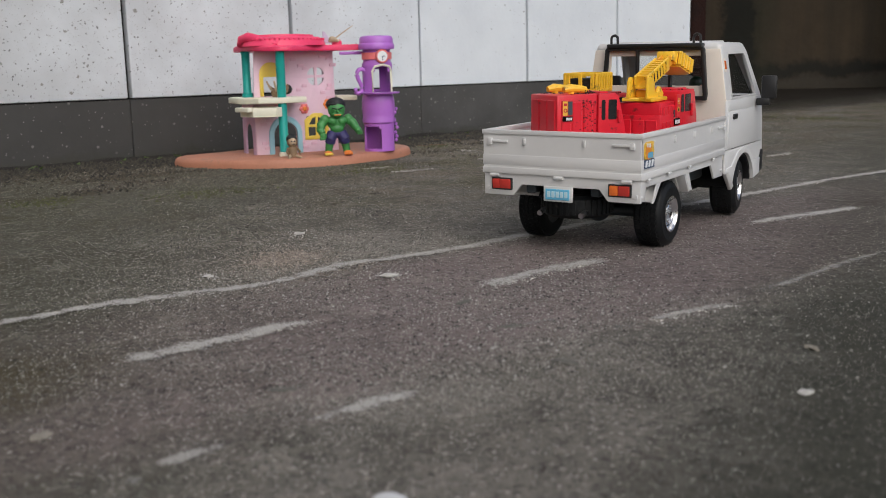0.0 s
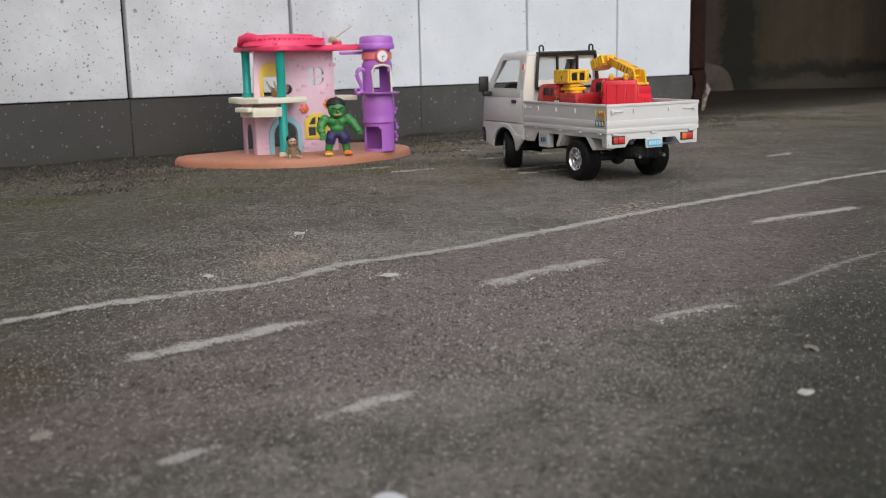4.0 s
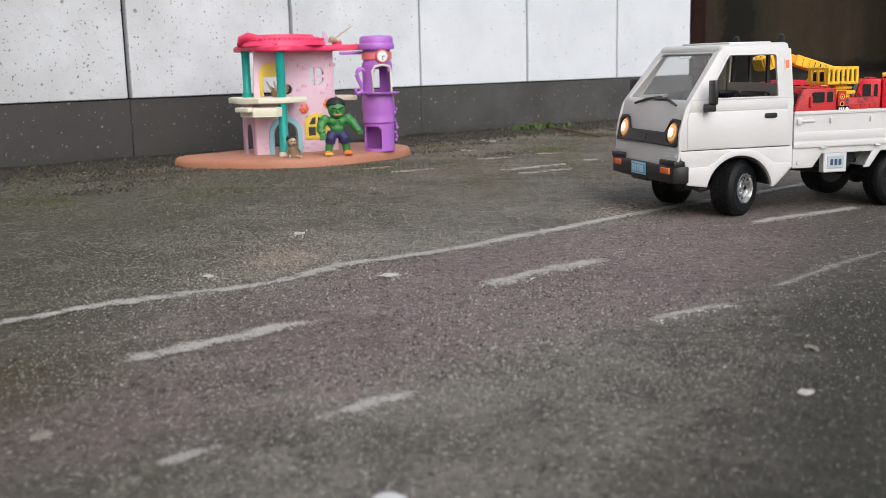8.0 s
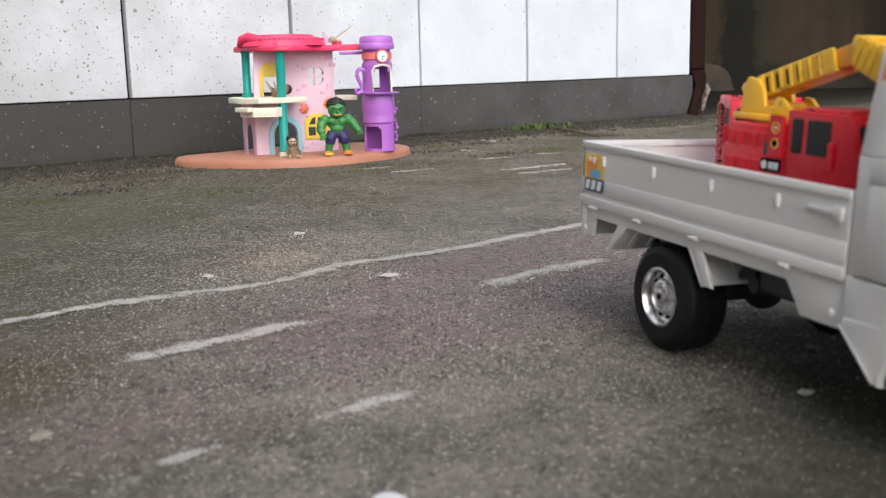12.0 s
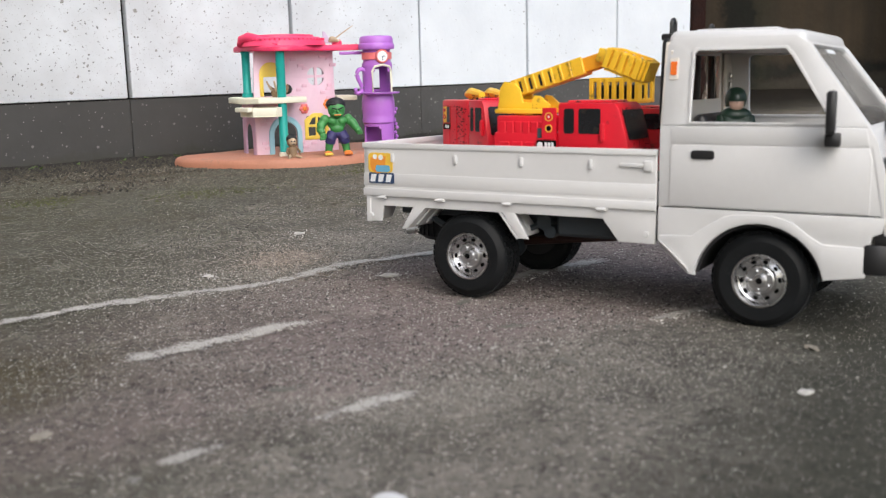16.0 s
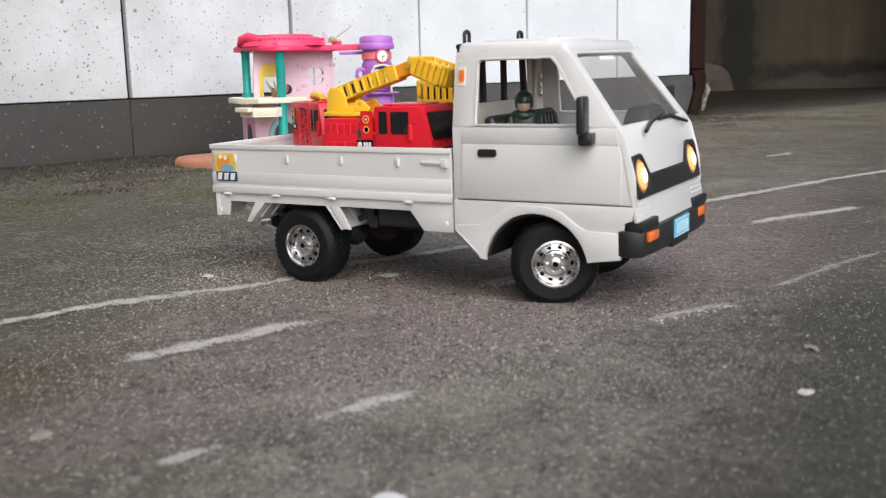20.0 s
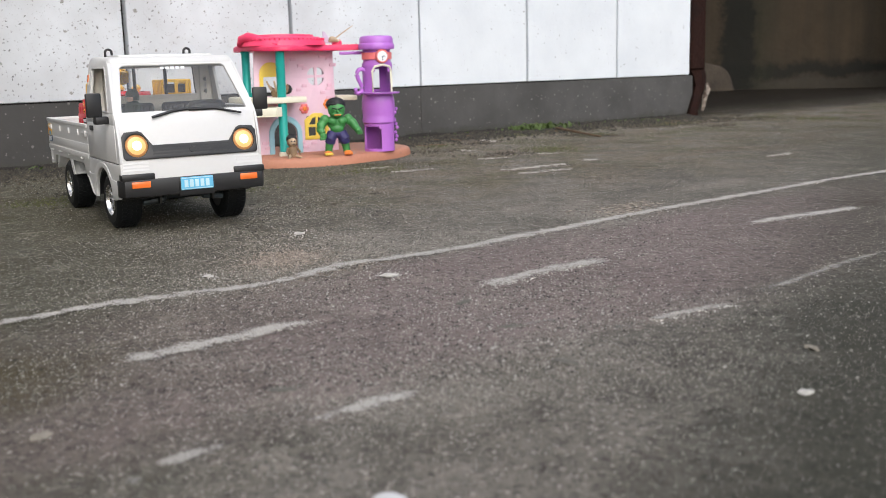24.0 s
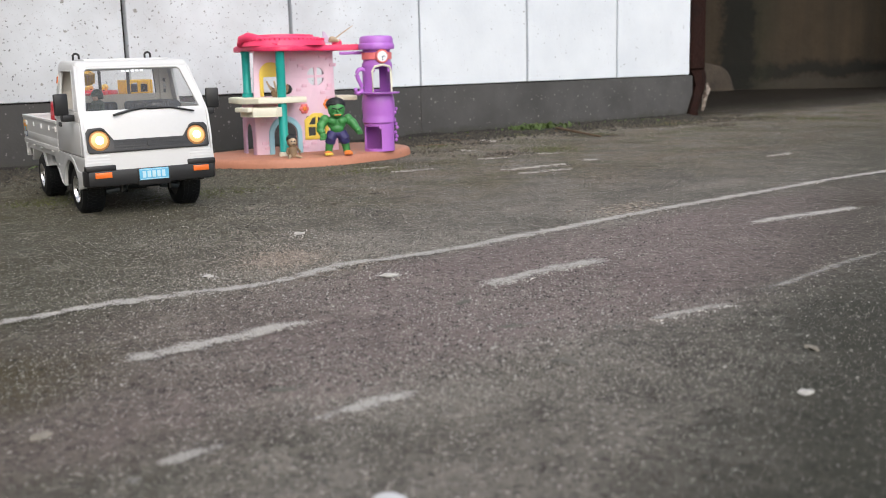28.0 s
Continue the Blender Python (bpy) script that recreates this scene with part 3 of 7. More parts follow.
def marking(name, pts, width, material, label, seed, taper=0.3):
    """A hand-drawn chalk stroke with a ragged edge, lying on the ground."""
    rnd = random.Random(seed)
    fine = []
    for (a, b) in zip(pts, pts[1:]):
        k = max(2, int(math.dist(a, b) / 0.006))
        fine += [(a[0] + (b[0] - a[0]) * i / k, a[1] + (b[1] - a[1]) * i / k) for i in range(k)]
    fine.append(pts[-1])
    for _ in range(6):
        fine = [fine[0]] + [tuple((fine[i - 1][j] + 2 * fine[i][j] + fine[i + 1][j]) / 4 for j in (0, 1)) for i in range(1, len(fine) - 1)] + [fine[-1]]
    bm = BM()
    edge = bm.verts.layers.float.new("edge")
    rows = []
    fade = min(3.0, (len(fine) - 1) * 0.12)
    for i, (x, y) in enumerate(fine):
        a, b = fine[max(0, i - 1)], fine[min(len(fine) - 1, i + 1)]
        d = Vector((b[0] - a[0], b[1] - a[1])).normalized()
        end = min(1.0, taper + min(i, len(fine) - 1 - i) / (fade + 1))
        ww = width * end * (0.9 + 0.28 * noise.noise(Vector((x * 40, y * 40, seed))))
        row = []
        for side in (1, 0.5, 0, -0.5, -1):
            e = side * ww * 0.78 * (1 + rnd.uniform(-0.15, 0.15))
            px, py = x - d.y * e, y + d.x * e
            v = bm.verts.new((px, py, ground_height(px, py) + 0.0012 - 0.0004 * abs(side)))
            v[edge] = max(abs(side), 1.0 - min(1.0, min(i, len(fine) - 1 - i) / fade))
            row.append(v)
        rows.append(row)
    for a, b in zip(rows, rows[1:]):
        for k in range(4):
            bm.faces.new((a[k], a[k + 1], b[k + 1], b[k]))
    return tagged(part(name, bm, material, unit=1, smooth=60), label, "road marking", "chalk lines on the yard", "structure")


marking("edge_line", [(-0.42, 0.47), (-0.2747, 0.6108), (-0.238, 0.6459), (-0.1937, 0.6727), (-0.1517, 0.6917), (-0.1229, 0.7083), (-0.1001, 0.7349), (-0.0806, 0.7709), (-0.0466, 0.7895), (-0.0111, 0.8091), (0.0266, 0.8403), (0.0681, 0.8854), (0.1122, 0.9194), (0.162, 0.9695),
        (0.2086, 1.0108), (0.2816, 1.0735), (0.3624, 1.1392), (0.4554, 1.2184), (0.5738, 1.3062), (0.95, 1.57), (1.5, 1.95)], 0.0200, M_CHALK, "worn whitish chalk edge line drawn on asphalt", 1)
for i, stroke in enumerate((((-0.1740, 0.5168), (-0.1524, 0.5317), (-0.1342, 0.5458), (-0.1181, 0.56), (-0.0987, 0.58), (-0.0740, 0.5930)), ((0.0262, 0.6745), (0.0456, 0.7001), (0.0674, 0.7204), (0.0905, 0.7417), (0.1093, 0.7554), (0.1285, 0.7690)), ((0.2755, 0.9160), (0.3176, 0.9455), (0.3576, 0.9677), (0.4180, 1.0055)))):
    marking("centre_dash", stroke, 0.0225, M_CHALK, "worn whitish chalk centre dash on asphalt", 10 + i, 0.6)
for i, (stroke, wide, surface) in enumerate((((((-0.1160, 0.3685), (-0.1031, 0.38), (-0.0860, 0.3905)), 0.0120, M_CHALK_FAINT), (((-0.0610, 0.4095), (-0.0421, 0.4233), (-0.0278, 0.4327), (-0.0115, 0.4445)), 0.0145, M_CHALK),
                                             (((0.1150, 0.5612), (0.1250, 0.5704), (0.1485, 0.5861), (0.1775, 0.6068)), 0.0115, M_CHALK_FAINT), (((0.0900, 0.5390), (0.1060, 0.5530)), 0.0150, M_CHALK_TRACE), (((0.1965, 0.6336), (0.2347, 0.6713), (0.2922, 0.7304), (0.3435, 0.7742)), 0.0115, M_CHALK_TRACE),
                                             (((0.0423, 0.557), (0.0695, 0.5707)), 0.0120, M_CHALK_TRACE), (((-0.1242, 0.3548), (-0.1111, 0.3604)), 0.0150, M_CHALK_TRACE)))):
    marking("near_line", stroke, wide, surface, "faint worn chalk line on asphalt", 20 + i)

# ---- wall with stone panels ----
JOINTS = [-1.144, -0.844, -0.544, -0.244, 0.056, 0.356, 0.656, 0.974, 1.274, 1.572, 1.864, 2.138]


def build_wall():
    bm = BM()
    box(bm, -3.5 - 1.32, 2.134 - 1.32, -0.05, 3.2, -0.24, -0.022, m=WALL_M)
    wall = tagged(part("wall_front", bm, M_MORTAR, unit=1, smooth=0), "thick building wall clad with white speckled stone panels", "wall", kind="structure")
    for row, (z0, z1) in enumerate(((0.1045, 0.704), (0.708, 1.308), (1.312, 1.912), (1.916, 2.516), (2.52, 3.19))):
        for a, b in zip([-3.5, -2.6, -1.9, -1.444] + JOINTS[:-1], [-2.6, -1.9, -1.444] + JOINTS):
            bm = BM()
            jx = random.uniform(-0.0008, 0.0008)
            ga, gb = (0.0038 if e < 1.0 else 0.0024 for e in (a, b))
            box(bm, a + ga - 1.32, b - gb - 1.32, z0, z1, -0.016, 0.0 + jx, bev=0.0012, m=WALL_M)
            part("panel", bm, M_PANEL, wall, unit=1, smooth=0)
    cuts = [-3.5, -1.5, -0.4, 0.656, 1.274, 2.155]
    for a, b in zip(cuts, cuts[1:]):
        bm = BM()
        box(bm, a + 0.0004 - 1.32, b - 0.0004 - 1.32, -0.04, 0.1025, -0.016, -0.003, bev=0.001, m=WALL_M)
        part("skirting", bm, M_SKIRT, wall, "dark grey painted plinth with pale splashes", unit=1, smooth=0)
    # unseen wall, added to block the sky on the left
    bm = BM()
    box(bm, -1.80, -1.58, -4.5, 0.90, -0.05, 4.2)
    tagged(part("wall_occluder", bm, M_OLDPLASTER, unit=1, smooth=0), "unseen brownish plastered wall added to block light from the left", "wall", kind="structure")
    # unseen wall right of the doorway, lintel, ceiling, inner walls, added to darken inside
    bm = BM()
    box(bm, 3.95 - 1.32, 9.5 - 1.32, -0.05, 3.2, -0.24, 0.0, m=WALL_M)
    tagged(part("wall_right", bm, M_PLASTER, unit=1, smooth=0), "unseen plain plastered wall added beyond the doorway to cut light", "wall", kind="structure")
    bm = BM()
    box(bm, 2.138 - 1.32, 3.95 - 1.32, 1.55, 3.2, -0.24, 0.0, m=WALL_M)
    tagged(part("lintel", bm, M_PLASTER, unit=1, smooth=0), "unseen plastered lintel added over the wide doorway to cut light", "wall", kind="structure")
    room = basis(on_wall(2.1), WALL_U, (0, 0, 1), WALL_N)
    far = -2.35
    bm = BM()
    box(bm, -1.6, 6.6, 2.1, 2.25, far, -0.242, m=room)
    tagged(part("ceiling", bm, M_PLASTER, unit=1, smooth=0), "unseen concrete ceiling added to shade the passage", "ceiling", kind="structure")
    bm = BM()
    box(bm, 6.4, 6.55, -0.05, 2.1, far, -0.242, m=room)
    tagged(part("wall_inner_right", bm, M_CONCRETE, unit=1, smooth=0), "unseen stained concrete inner wall added to darken the passage", "wall", kind="structure")
    bm = BM()
    box(bm, -1.6, -1.45, -0.05, 2.1, far, -0.242, m=room)
    tagged(part("wall_inner_left", bm, M_CONCRETE, unit=1, smooth=0), "unseen stained concrete inner wall added to darken the passage", "wall", kind="structure")
    # back wall of the passage
    a, b = Vector((-0.6, 4.88, 0)), Vector((6.2, 3.555, 0))
    u = (b - a).normalized()
    back = basis(a, u, (0, 0, 1), Vector((u.y, -u.x, 0)))
    bm = BM()
    box(bm, 0, (b - a).length, -0.05, 2.5, -0.2, 0.0, m=back)
    tagged(part("wall_back", bm, M_CONCRETE, unit=1, smooth=0), "mould-stained brown concrete wall with shade put into its tone", "wall", kind="structure")
    # a rounded concrete stub at its foot
    bm = BM()
    plate(bm, [(1.50, -0.03), (1.925, -0.03), (1.915, 0.02), (1.905, 0.055), (1.888, 0.085), (1.862, 0.104), (1.80, 0.118), (1.70, 0.131), (1.50, 0.134)], (), 0.10, back @ Matrix.Translation((0, 0, 0.004)), 0, 0.012)
    tagged(part("kerb_stub", bm, M_STUB, unit=1, smooth=40), "low rounded stub of rough pale concrete", "kerb", kind="structure")


build_wall()


def build_door_frame():
    """Rusty steel jamb at the wall's end, its foot rotted and bent."""
    f = tagged(new("door_frame"), "rusty brown steel door jamb with a rotted foot", "door frame", kind="structure")
    bm = BM()
    box(bm, 2.140 - 1.32, 2.196 - 1.32, 0.118, 2.15, -0.13, 0.004, bev=0.003, m=WALL_M)
    part("jamb", bm, M_RUST, f, unit=1)
    bm = BM()
    pts = [(2.180, 0.125, -0.01), (2.188, 0.098, -0.004), (2.186, 0.075, 0.0), (2.172, 0.055, 0.004), (2.160, 0.030, 0.007), (2.150, 0.012, 0.009), (2.148, -0.002, 0.010)]
    wd = [0.034, 0.028, 0.022, 0.020, 0.020, 0.018, 0.020]
    rows = []
    for (s, z, o), w in zip(pts, wd):
        rows.append([bm.verts.new(on_wall(s + dx * w, z, o + dz)) for dx, dz in ((-1, 0), (-0.3, 0.006), (0.5, 0.003), (1, -0.004), (0.4, -0.02), (-0.8, -0.02))])
    for a, b in zip(rows, rows[1:]):
        for k in range(6):
            bm.faces.new((a[k], a[(k + 1) % 6], b[(k + 1) % 6], b[k]))
    bm.faces.new(rows[0])
    bm.faces.new(rows[-1][::-1])
    foot = part("jamb_foot", bm, M_RUST, f, "rotted dark jamb foot bent outward", unit=1)
    bm = BM()
    tube(bm, [on_wall(s, z, o) for s, z, o in ((2.204, 0.080, 0.004), (2.200, 0.062, 0.010), (2.186, 0.048, 0.012), (2.182, 0.030, 0.013), (2.174, 0.012, 0.014))], [0.004, 0.007, 0.008, 0.006, 0.004], 6)
    part("paint_flake", bm, M_FLAKE, foot, "strip of peeling pale paint", unit=1)


build_door_frame()

# ---- the pickup ----
truck = thing("toy_pickup_truck", "white plastic toy pickup truck with muddy load in its bed", "toy truck")
WHEEL_R, WHEELBASE = 27.3, 183.0


def flat_side(bm, outer, holes, y, out, thick, mi=0, bev=0.0):
    """A sheet parallel to the truck's side: outline in x and z, its face at y (times side out)."""
    m = basis((0, (y - thick) if out > 0 else -y, 0), (1, 0, 0), (0, 0, 1), (0, 1, 0))
    return plate(bm, outer, holes, thick, m, mi, bev)


def arch(r, cx=182.5, cz=24.5, a0=170, a1=10, n=18):
    return arc(cx, cz, r, a0, a1, n)


def build_cab():
    for out in (1, -1):
        # lower side panel with wheel arch, flared below the crease
        low = [(126, 66), (126, 46), (145, 28.6), (148.5, 28.2)] + arch(35.0) + [(217.5, 31.2), (237.5, 34), (240.0, 56), (244.5, 58), (246.5, 66)]
        bm = BM()
        flat_side(bm, low, (), 68.3, out, 2.5, bev=0.7)
        part("lower_side_panel", bm, M_WHITE, truck)
        # arch lip
        bm = BM()
        lip = [(126.4, 46.2), (127.5, 50.0), (146, 50.8), (154, 56.5), (163, 62.3), (171, 64.2), (190, 64.2), (200, 61.5), (210, 54.0), (216, 50.6), (240.0, 50.0), (237.6, 34.4), (217.6, 31.6)] + arch(35.1, a0=11, a1=169) + [(148.6, 28.6), (145.2, 29.0)]
        flat_side(bm, lip, (), 69.3, out, 1.6, bev=0.38)
        part("arch_lip", bm, M_WHITE, truck)
        # sloping sill behind the arch
        bm = BM()
        m = basis((128.0, out * 69.4, 45.4), Vector((17.5, 0, -16.0)).normalized(), (0, -out * 0.55, -0.835), Vector((17.5, 0, -16.0)).normalized().cross(Vector((0, -out * 0.55, -0.835))))
        plate(bm, [(0, -3.2), (23, -3.2), (23, 1.2), (0, 1.2)], (), 0.6 * out, m, 0, 0.2)
        part("sill", bm, M_WHITE, truck)
        bm = BM()
        up = [(126, 66.6), (247, 66.6), (246, 84), (240, 106), (236, 112), (126, 112)]
        flat_side(bm, up, (), 67.9, out, 2.5, bev=0.7)
        part("side_panel", bm, M_WHITE, truck)
        # door skin with its edge lines
        door = [(132.5, 67.4), (238, 67.4), (238, 96), (236.2, 101.2), (134.5, 101.2), (132.5, 99)]
        bm = BM()
        flat_side(bm, door, (), 68.6, out, 1.7, bev=0.4)
        d = part("door", bm, M_WHITE, truck)
        bm = BM()
        flat_side(bm, [(132.5, 102.0), (236.4, 102.0), (234.6, 111.6), (132.5, 111.6)], (), 68.3, out, 1.4, bev=0.35)
        part("waist_panel", bm, M_WHITE, d)
        bm = BM()
        flat_side(bm, rounded(144.5, 157.5, 93.8, 98.6, 1.8), (), 69.6, out, 2.4, bev=0.6)
        part("door_handle", bm, M_BLACK, d, "black recessed door handle")
        # upper frame leaning inward round the window
        lean = Vector((0, -out * 7.0, 46.5)).normalized()
        o = Vector((0, out * 67.9, 112))
        m = basis(o, (1, 0, 0), lean, Vector((1, 0, 0)).cross(lean))
        outer = [(126.5, 0), (236, 0), (233, 4), (203.5, 44), (196, 49), (130, 49), (127.5, 45)]
        hole = [(143, 2.2), (217.5, 2.2), (195, 37.5), (191.5, 41.3), (145, 41.3), (143, 39.5)]
        bm = BM()
        plate(bm, outer, [hole], 2.6 if out > 0 else -2.6, m, 0, 0.6)
        part("window_frame", bm, M_WHITE, truck)
        bm = BM()
        rim_o = [(141.5, 0.9), (219.5, 0.9), (196.5, 38.6), (192.5, 42.8), (143.5, 42.8), (141.5, 40.5)]
        plate(bm, rim_o, [hole], (-0.7 if out > 0 else 0.7), m, 0, 0.25)
        part("window_rim", bm, M_WHITE, truck)
        # orange side marker behind the window
        bm = BM()
        plate(bm, rounded(130.2, 133.6, 28, 35.5, 0.5), (), (-1.2 if out > 0 else 1.2), m)
        part("side_marker", bm, M_ORANGE, truck, "small orange side marker lens")
        bm = BM()
        plate(bm, rounded(129.4, 134.4, 25.5, 37.5, 0.5), (), (-0.5 if out > 0 else 0.5), m)
        part("marker_base", bm, M_WHITE_IN, truck)
        # wing mirror on an arm
        bm = BM()
        mm = Matrix.Translation((219, out * 80.5, 119.5)) @ Matrix.Rotation(out * radians(-8), 4, "Z")
        box(bm, -2.4, 2.4, -7.2, 7.2, -10.5, 11.5, 1.6, 2, mm)
        box(bm, -2.8, 5.2, -11.5 if out > 0 else -1, 1 if out > 0 else 11.5, -17, -10, 1.2, 2, mm)
        part("wing_mirror", bm, M_BLACK, truck, "black plastic wing mirror")
    # roof: crowned, with a raised field
    bm = BM()
    box(bm, 127, 202, -60.6, 60.6, 155.5, 165.5, 4.6, 3)
    for v in bm.verts:
        k = max(0.0, (v.co.x - 188) / 16)
        v.co.z -= 3.2 * k * k + (abs(v.co.y) / 60) ** 2 * 1.6
    part("roof", bm, M_WHITE, truck)
    bm = BM()
    box(bm, 138, 184, -46, 46, 163.0, 166.4, 1.4, 2)
    for v in bm.verts:
        v.co.z -= (abs(v.co.y) / 60) ** 2 * 1.6 + 0.3
    part("roof_field", bm, M_WHITE, truck)
    # windscreen surround and pane
    o, top = Vector((238, 0, 109.5)), Vector((200.5, 0, 158.5))
    ey = (top - o).normalized()
    h = (top - o).length
    m = basis(o, (0, 1, 0), ey, Vector((0, 1, 0)).cross(ey))
    hole = [(-59.5, 4.6), (59.5, 4.6), (50.5, h - 6.5), (47.5, h - 4.2), (-47.5, h - 4.2), (-50.5, h - 6.5)]
    bm = BM()
    plate(bm, [(-67.6, 0), (67.6, 0), (60.5, h), (-60.5, h)], [hole], -3.0, m, 0, 0.8)
    part("windscreen_frame", bm, M_WHITE, truck)
    bm = BM()
    plate(bm, [(-61, 3.2), (61, 3.2), (51, h - 3), (-51, h - 3)], (), 0.5, basis(o - m.col[2].to_3d() * 2.1, *[c.to_3d() for c in m.col[:3]]))
    w = part("windscreen", bm, M_SCREEN, truck, "clear reflective windscreen pane")
    w.visible_shadow = False
    bm = BM()
    for k in range(5):
        x = -12.5 + k * 5.0
        plate(bm, rounded(x, x + 3.6, h - 8.6, h - 5.8, 0.4), (), 0.4, basis(o - m.col[2].to_3d() * 1.5, *[c.to_3d() for c in m.col[:3]]))
    part("screen_lettering", bm, M_WSTICK, w, "pale illegible strip of marks")
    # wipers
    for s in (-1, 1):
        bm = BM()
        nrm = m.col[2].to_3d()
        sgn = 1 if nrm.x > 0 else -1
        p = [m @ Vector((s * 8 - 26 + a * 46, b, sgn * 1.6)) for a, b in ((0, -3.5), (0.45, 2.5), (1, 5.5))] if s < 0 else [m @ Vector((2 + a * 50, b, sgn * 1.6)) for a, b in ((0, 3.2), (0.5, 3.6), (1, -3.2))]
        tube(bm, p, [1.3, 1.5, 1.0], 6)
        part("wiper", bm, M_BLACK, truck, "black windscreen wiper")
    # front skin, leaning back
    o2 = Vector((248.2, 0, 57.5))
    e2 = (Vector((237.5, 0, 111.0)) - o2).normalized()
    m2 = basis(o2, (0, 1, 0), e2, Vector((0, 1, 0)).cross(e2))
    s2 = 1 if m2.col[2].x > 0 else -1
    bm = BM()
    plate(bm, [(-68.2, -6.5), (68.2, -6.5), (68.0, 44), (67.6, 54.3), (-67.6, 54.3), (-68.0, 44)], (), -2.8 * s2, m2, 0, 0.9)
    part("front_panel", bm, M_WHITE, truck)
    for k in range(3):
        for x0 in (-66, 42):
            bm = BM()
            plate(bm, rounded(x0, x0 + 24, 2.4 + k * 3.0, 4.0 + k * 3.0, 0.5), (), 0.5 * s2, m2)
            part("front_rib", bm, M_WHITE, truck)
    # black grille bar with lamp bezels
    bm = BM()
    outline = [(-62, 12.4), (62, 12.4), (64.0, 14.6), (64.0, 34.0), (61, 38.2), (48.5, 38.8), (45.0, 37.2), (36.5, 25.2), (-36.5, 25.2), (-45.0, 37.2), (-48.5, 38.8), (-61, 38.2), (-64.0, 34.0), (-64.0, 14.6)]
    rings = [[(s * 51.2 + a * 10.6, 25.4 + b * 10.6) for a, b in arc(0, 0, 1, 0, 337.5, 15)] for s in (-1, 1)]
    plate(bm, outline, rings, 2.2 * s2, m2, 0, 0.6)
    g = part("grille", bm, M_BLACK, truck, "black grille bar with lamp bezels")
    bm = BM()
    for k in range(4):
        plate(bm, rounded(-37, 37, 13.6 + k * 2.8, 15.2 + k * 2.8, 0.4), (), 0.22 * s2, m2 @ Matrix.Translation((0, 0, 2.2 * s2)))
    part("grille_slats", bm, M_BLACK, g)
    bm = BM()
    lathe(bm, [(0, 0.8), (2.8, 0.6), (3.0, 0)], 16, m2 @ Matrix.Translation((0, 19.0, 2.4 * s2)) @ Matrix.Diagonal((1, 1, s2, 1)))
    part("badge", bm, M_BLACK, g)
    for s in (-1, 1):
        mm = m2 @ Matrix.Translation((s * 51.2, 25.4, 0.3 * s2)) @ Matrix.Diagonal((1, 1, s2, 1))
        bm = BM()
        lathe(bm, [(10.5, 0), (9.6, 1.0), (7.5, 1.9), (4, 2.5), (0, 2.7)], 28, mm)
        lamp = part("headlamp", bm, M_LAMP, truck, "round headlamp glowing warm orange-white")
        bm = BM()
        lathe(bm, [(8.3, 1.6), (6, 2.6), (0, 3.2)], 20, mm)
        part("lens", bm, M_LAMPGLASS, lamp, "amber-lit lamp glass")
        bm = BM()
        lathe(bm, [(4.4, 2.8), (3, 3.5), (0, 3.8)], 18, mm)
        part("bulb", bm, M_LAMPCORE, lamp)
    # bumper wrapping round the corners
    bm = BM()
    prof = [(-69.5, 236), (-69.5, 245), (-66, 250.5), (-40, 252.5), (40, 252.5), (66, 250.5), (69.5, 245), (69.5, 236), (60, 243), (-60, 243)]
    plate(bm, [(x, y) for y, x in prof], (), 16.0, Matrix.Translation((0, 0, 36)), 0, 1.2)
    for s in (-1, 1):
        box(bm, 241, 251.2, min(s * 38, s * 68.5), max(s * 38, s * 68.5), 51, 57.4, 1.2, 2)
    box(bm, 246, 253.4, -17, 17, 34, 52, 0.9, 2)
    b = part("front_bumper", bm, M_BLACK, truck, "black plastic front bumper")
    for s in (-1, 1):
        bm = BM()
        box(bm, 250.2, 253.0, s * 51.5 - 8.6, s * 51.5 + 8.6, 44.5, 50.4, 0.7, 2)
        part("indicator", bm, M_ORANGE, b, "orange indicator lens")
    bm = BM()
    box(bm, 253.2, 254.3, -15.5, 15.5, 39.5, 51.5, 0.4, 1)
    fp = part("number_plate", bm, M_PLATEBLUE, b, "light blue plate with pale bars")
    bm = BM()
    for k in range(5):
        box(bm, 254.2, 254.7, -12.4 + k * 5.1, -8.8 + k * 5.1, 42, 49, 0.3)
    for z in (40.2, 50.2):
        box(bm, 254.2, 254.6, -14.8, 14.8, z, z + 0.6)
    part("plate_marks", bm, M_PLATEINK, fp)
    # rear wall of the cab with its window
    mr = basis((126, 0, 0), (0, 1, 0), (0, 0, 1), (1, 0, 0))
    bm = BM()
    plate(bm, [(-67.5, 58), (67.5, 58), (67.5, 112), (60.5, 158), (-60.5, 158), (-67.5, 112)], [[(-46, 125), (46, 125), (44, 152), (-44, 152)]], 2.4, mr, 0, 0.5)
    part("cab_rear_wall", bm, M_WHITE_IN, truck)
    # black guard frame behind the rear window, with two lifting eyes
    bm = BM()
    mg = basis((119.5, 0, 0), (0, 1, 0), (0, 0, 1), (1, 0, 0))
    holes = [[(-47.5, 116), (-17.5, 116), (-17.5, 157), (-44.5, 157)], [(-14.5, 116), (14.5, 116), (14.5, 157), (-14.5, 157)], [(17.5, 116), (47.5, 116), (44.5, 157), (17.5, 157)]]
    plate(bm, [(-51, 112), (51, 112), (51.5, 118), (48, 158), (45, 162.5), (-45, 162.5), (-48, 158), (-51.5, 118)], holes, 4.5, mg, 0, 1.0)
    box(bm, 118, 128, -46, 46, 159.5, 163.5, 1.3, 2)
    gf = part("guard_frame", bm, M_BLACK, truck, "black guard frame behind the cab window")
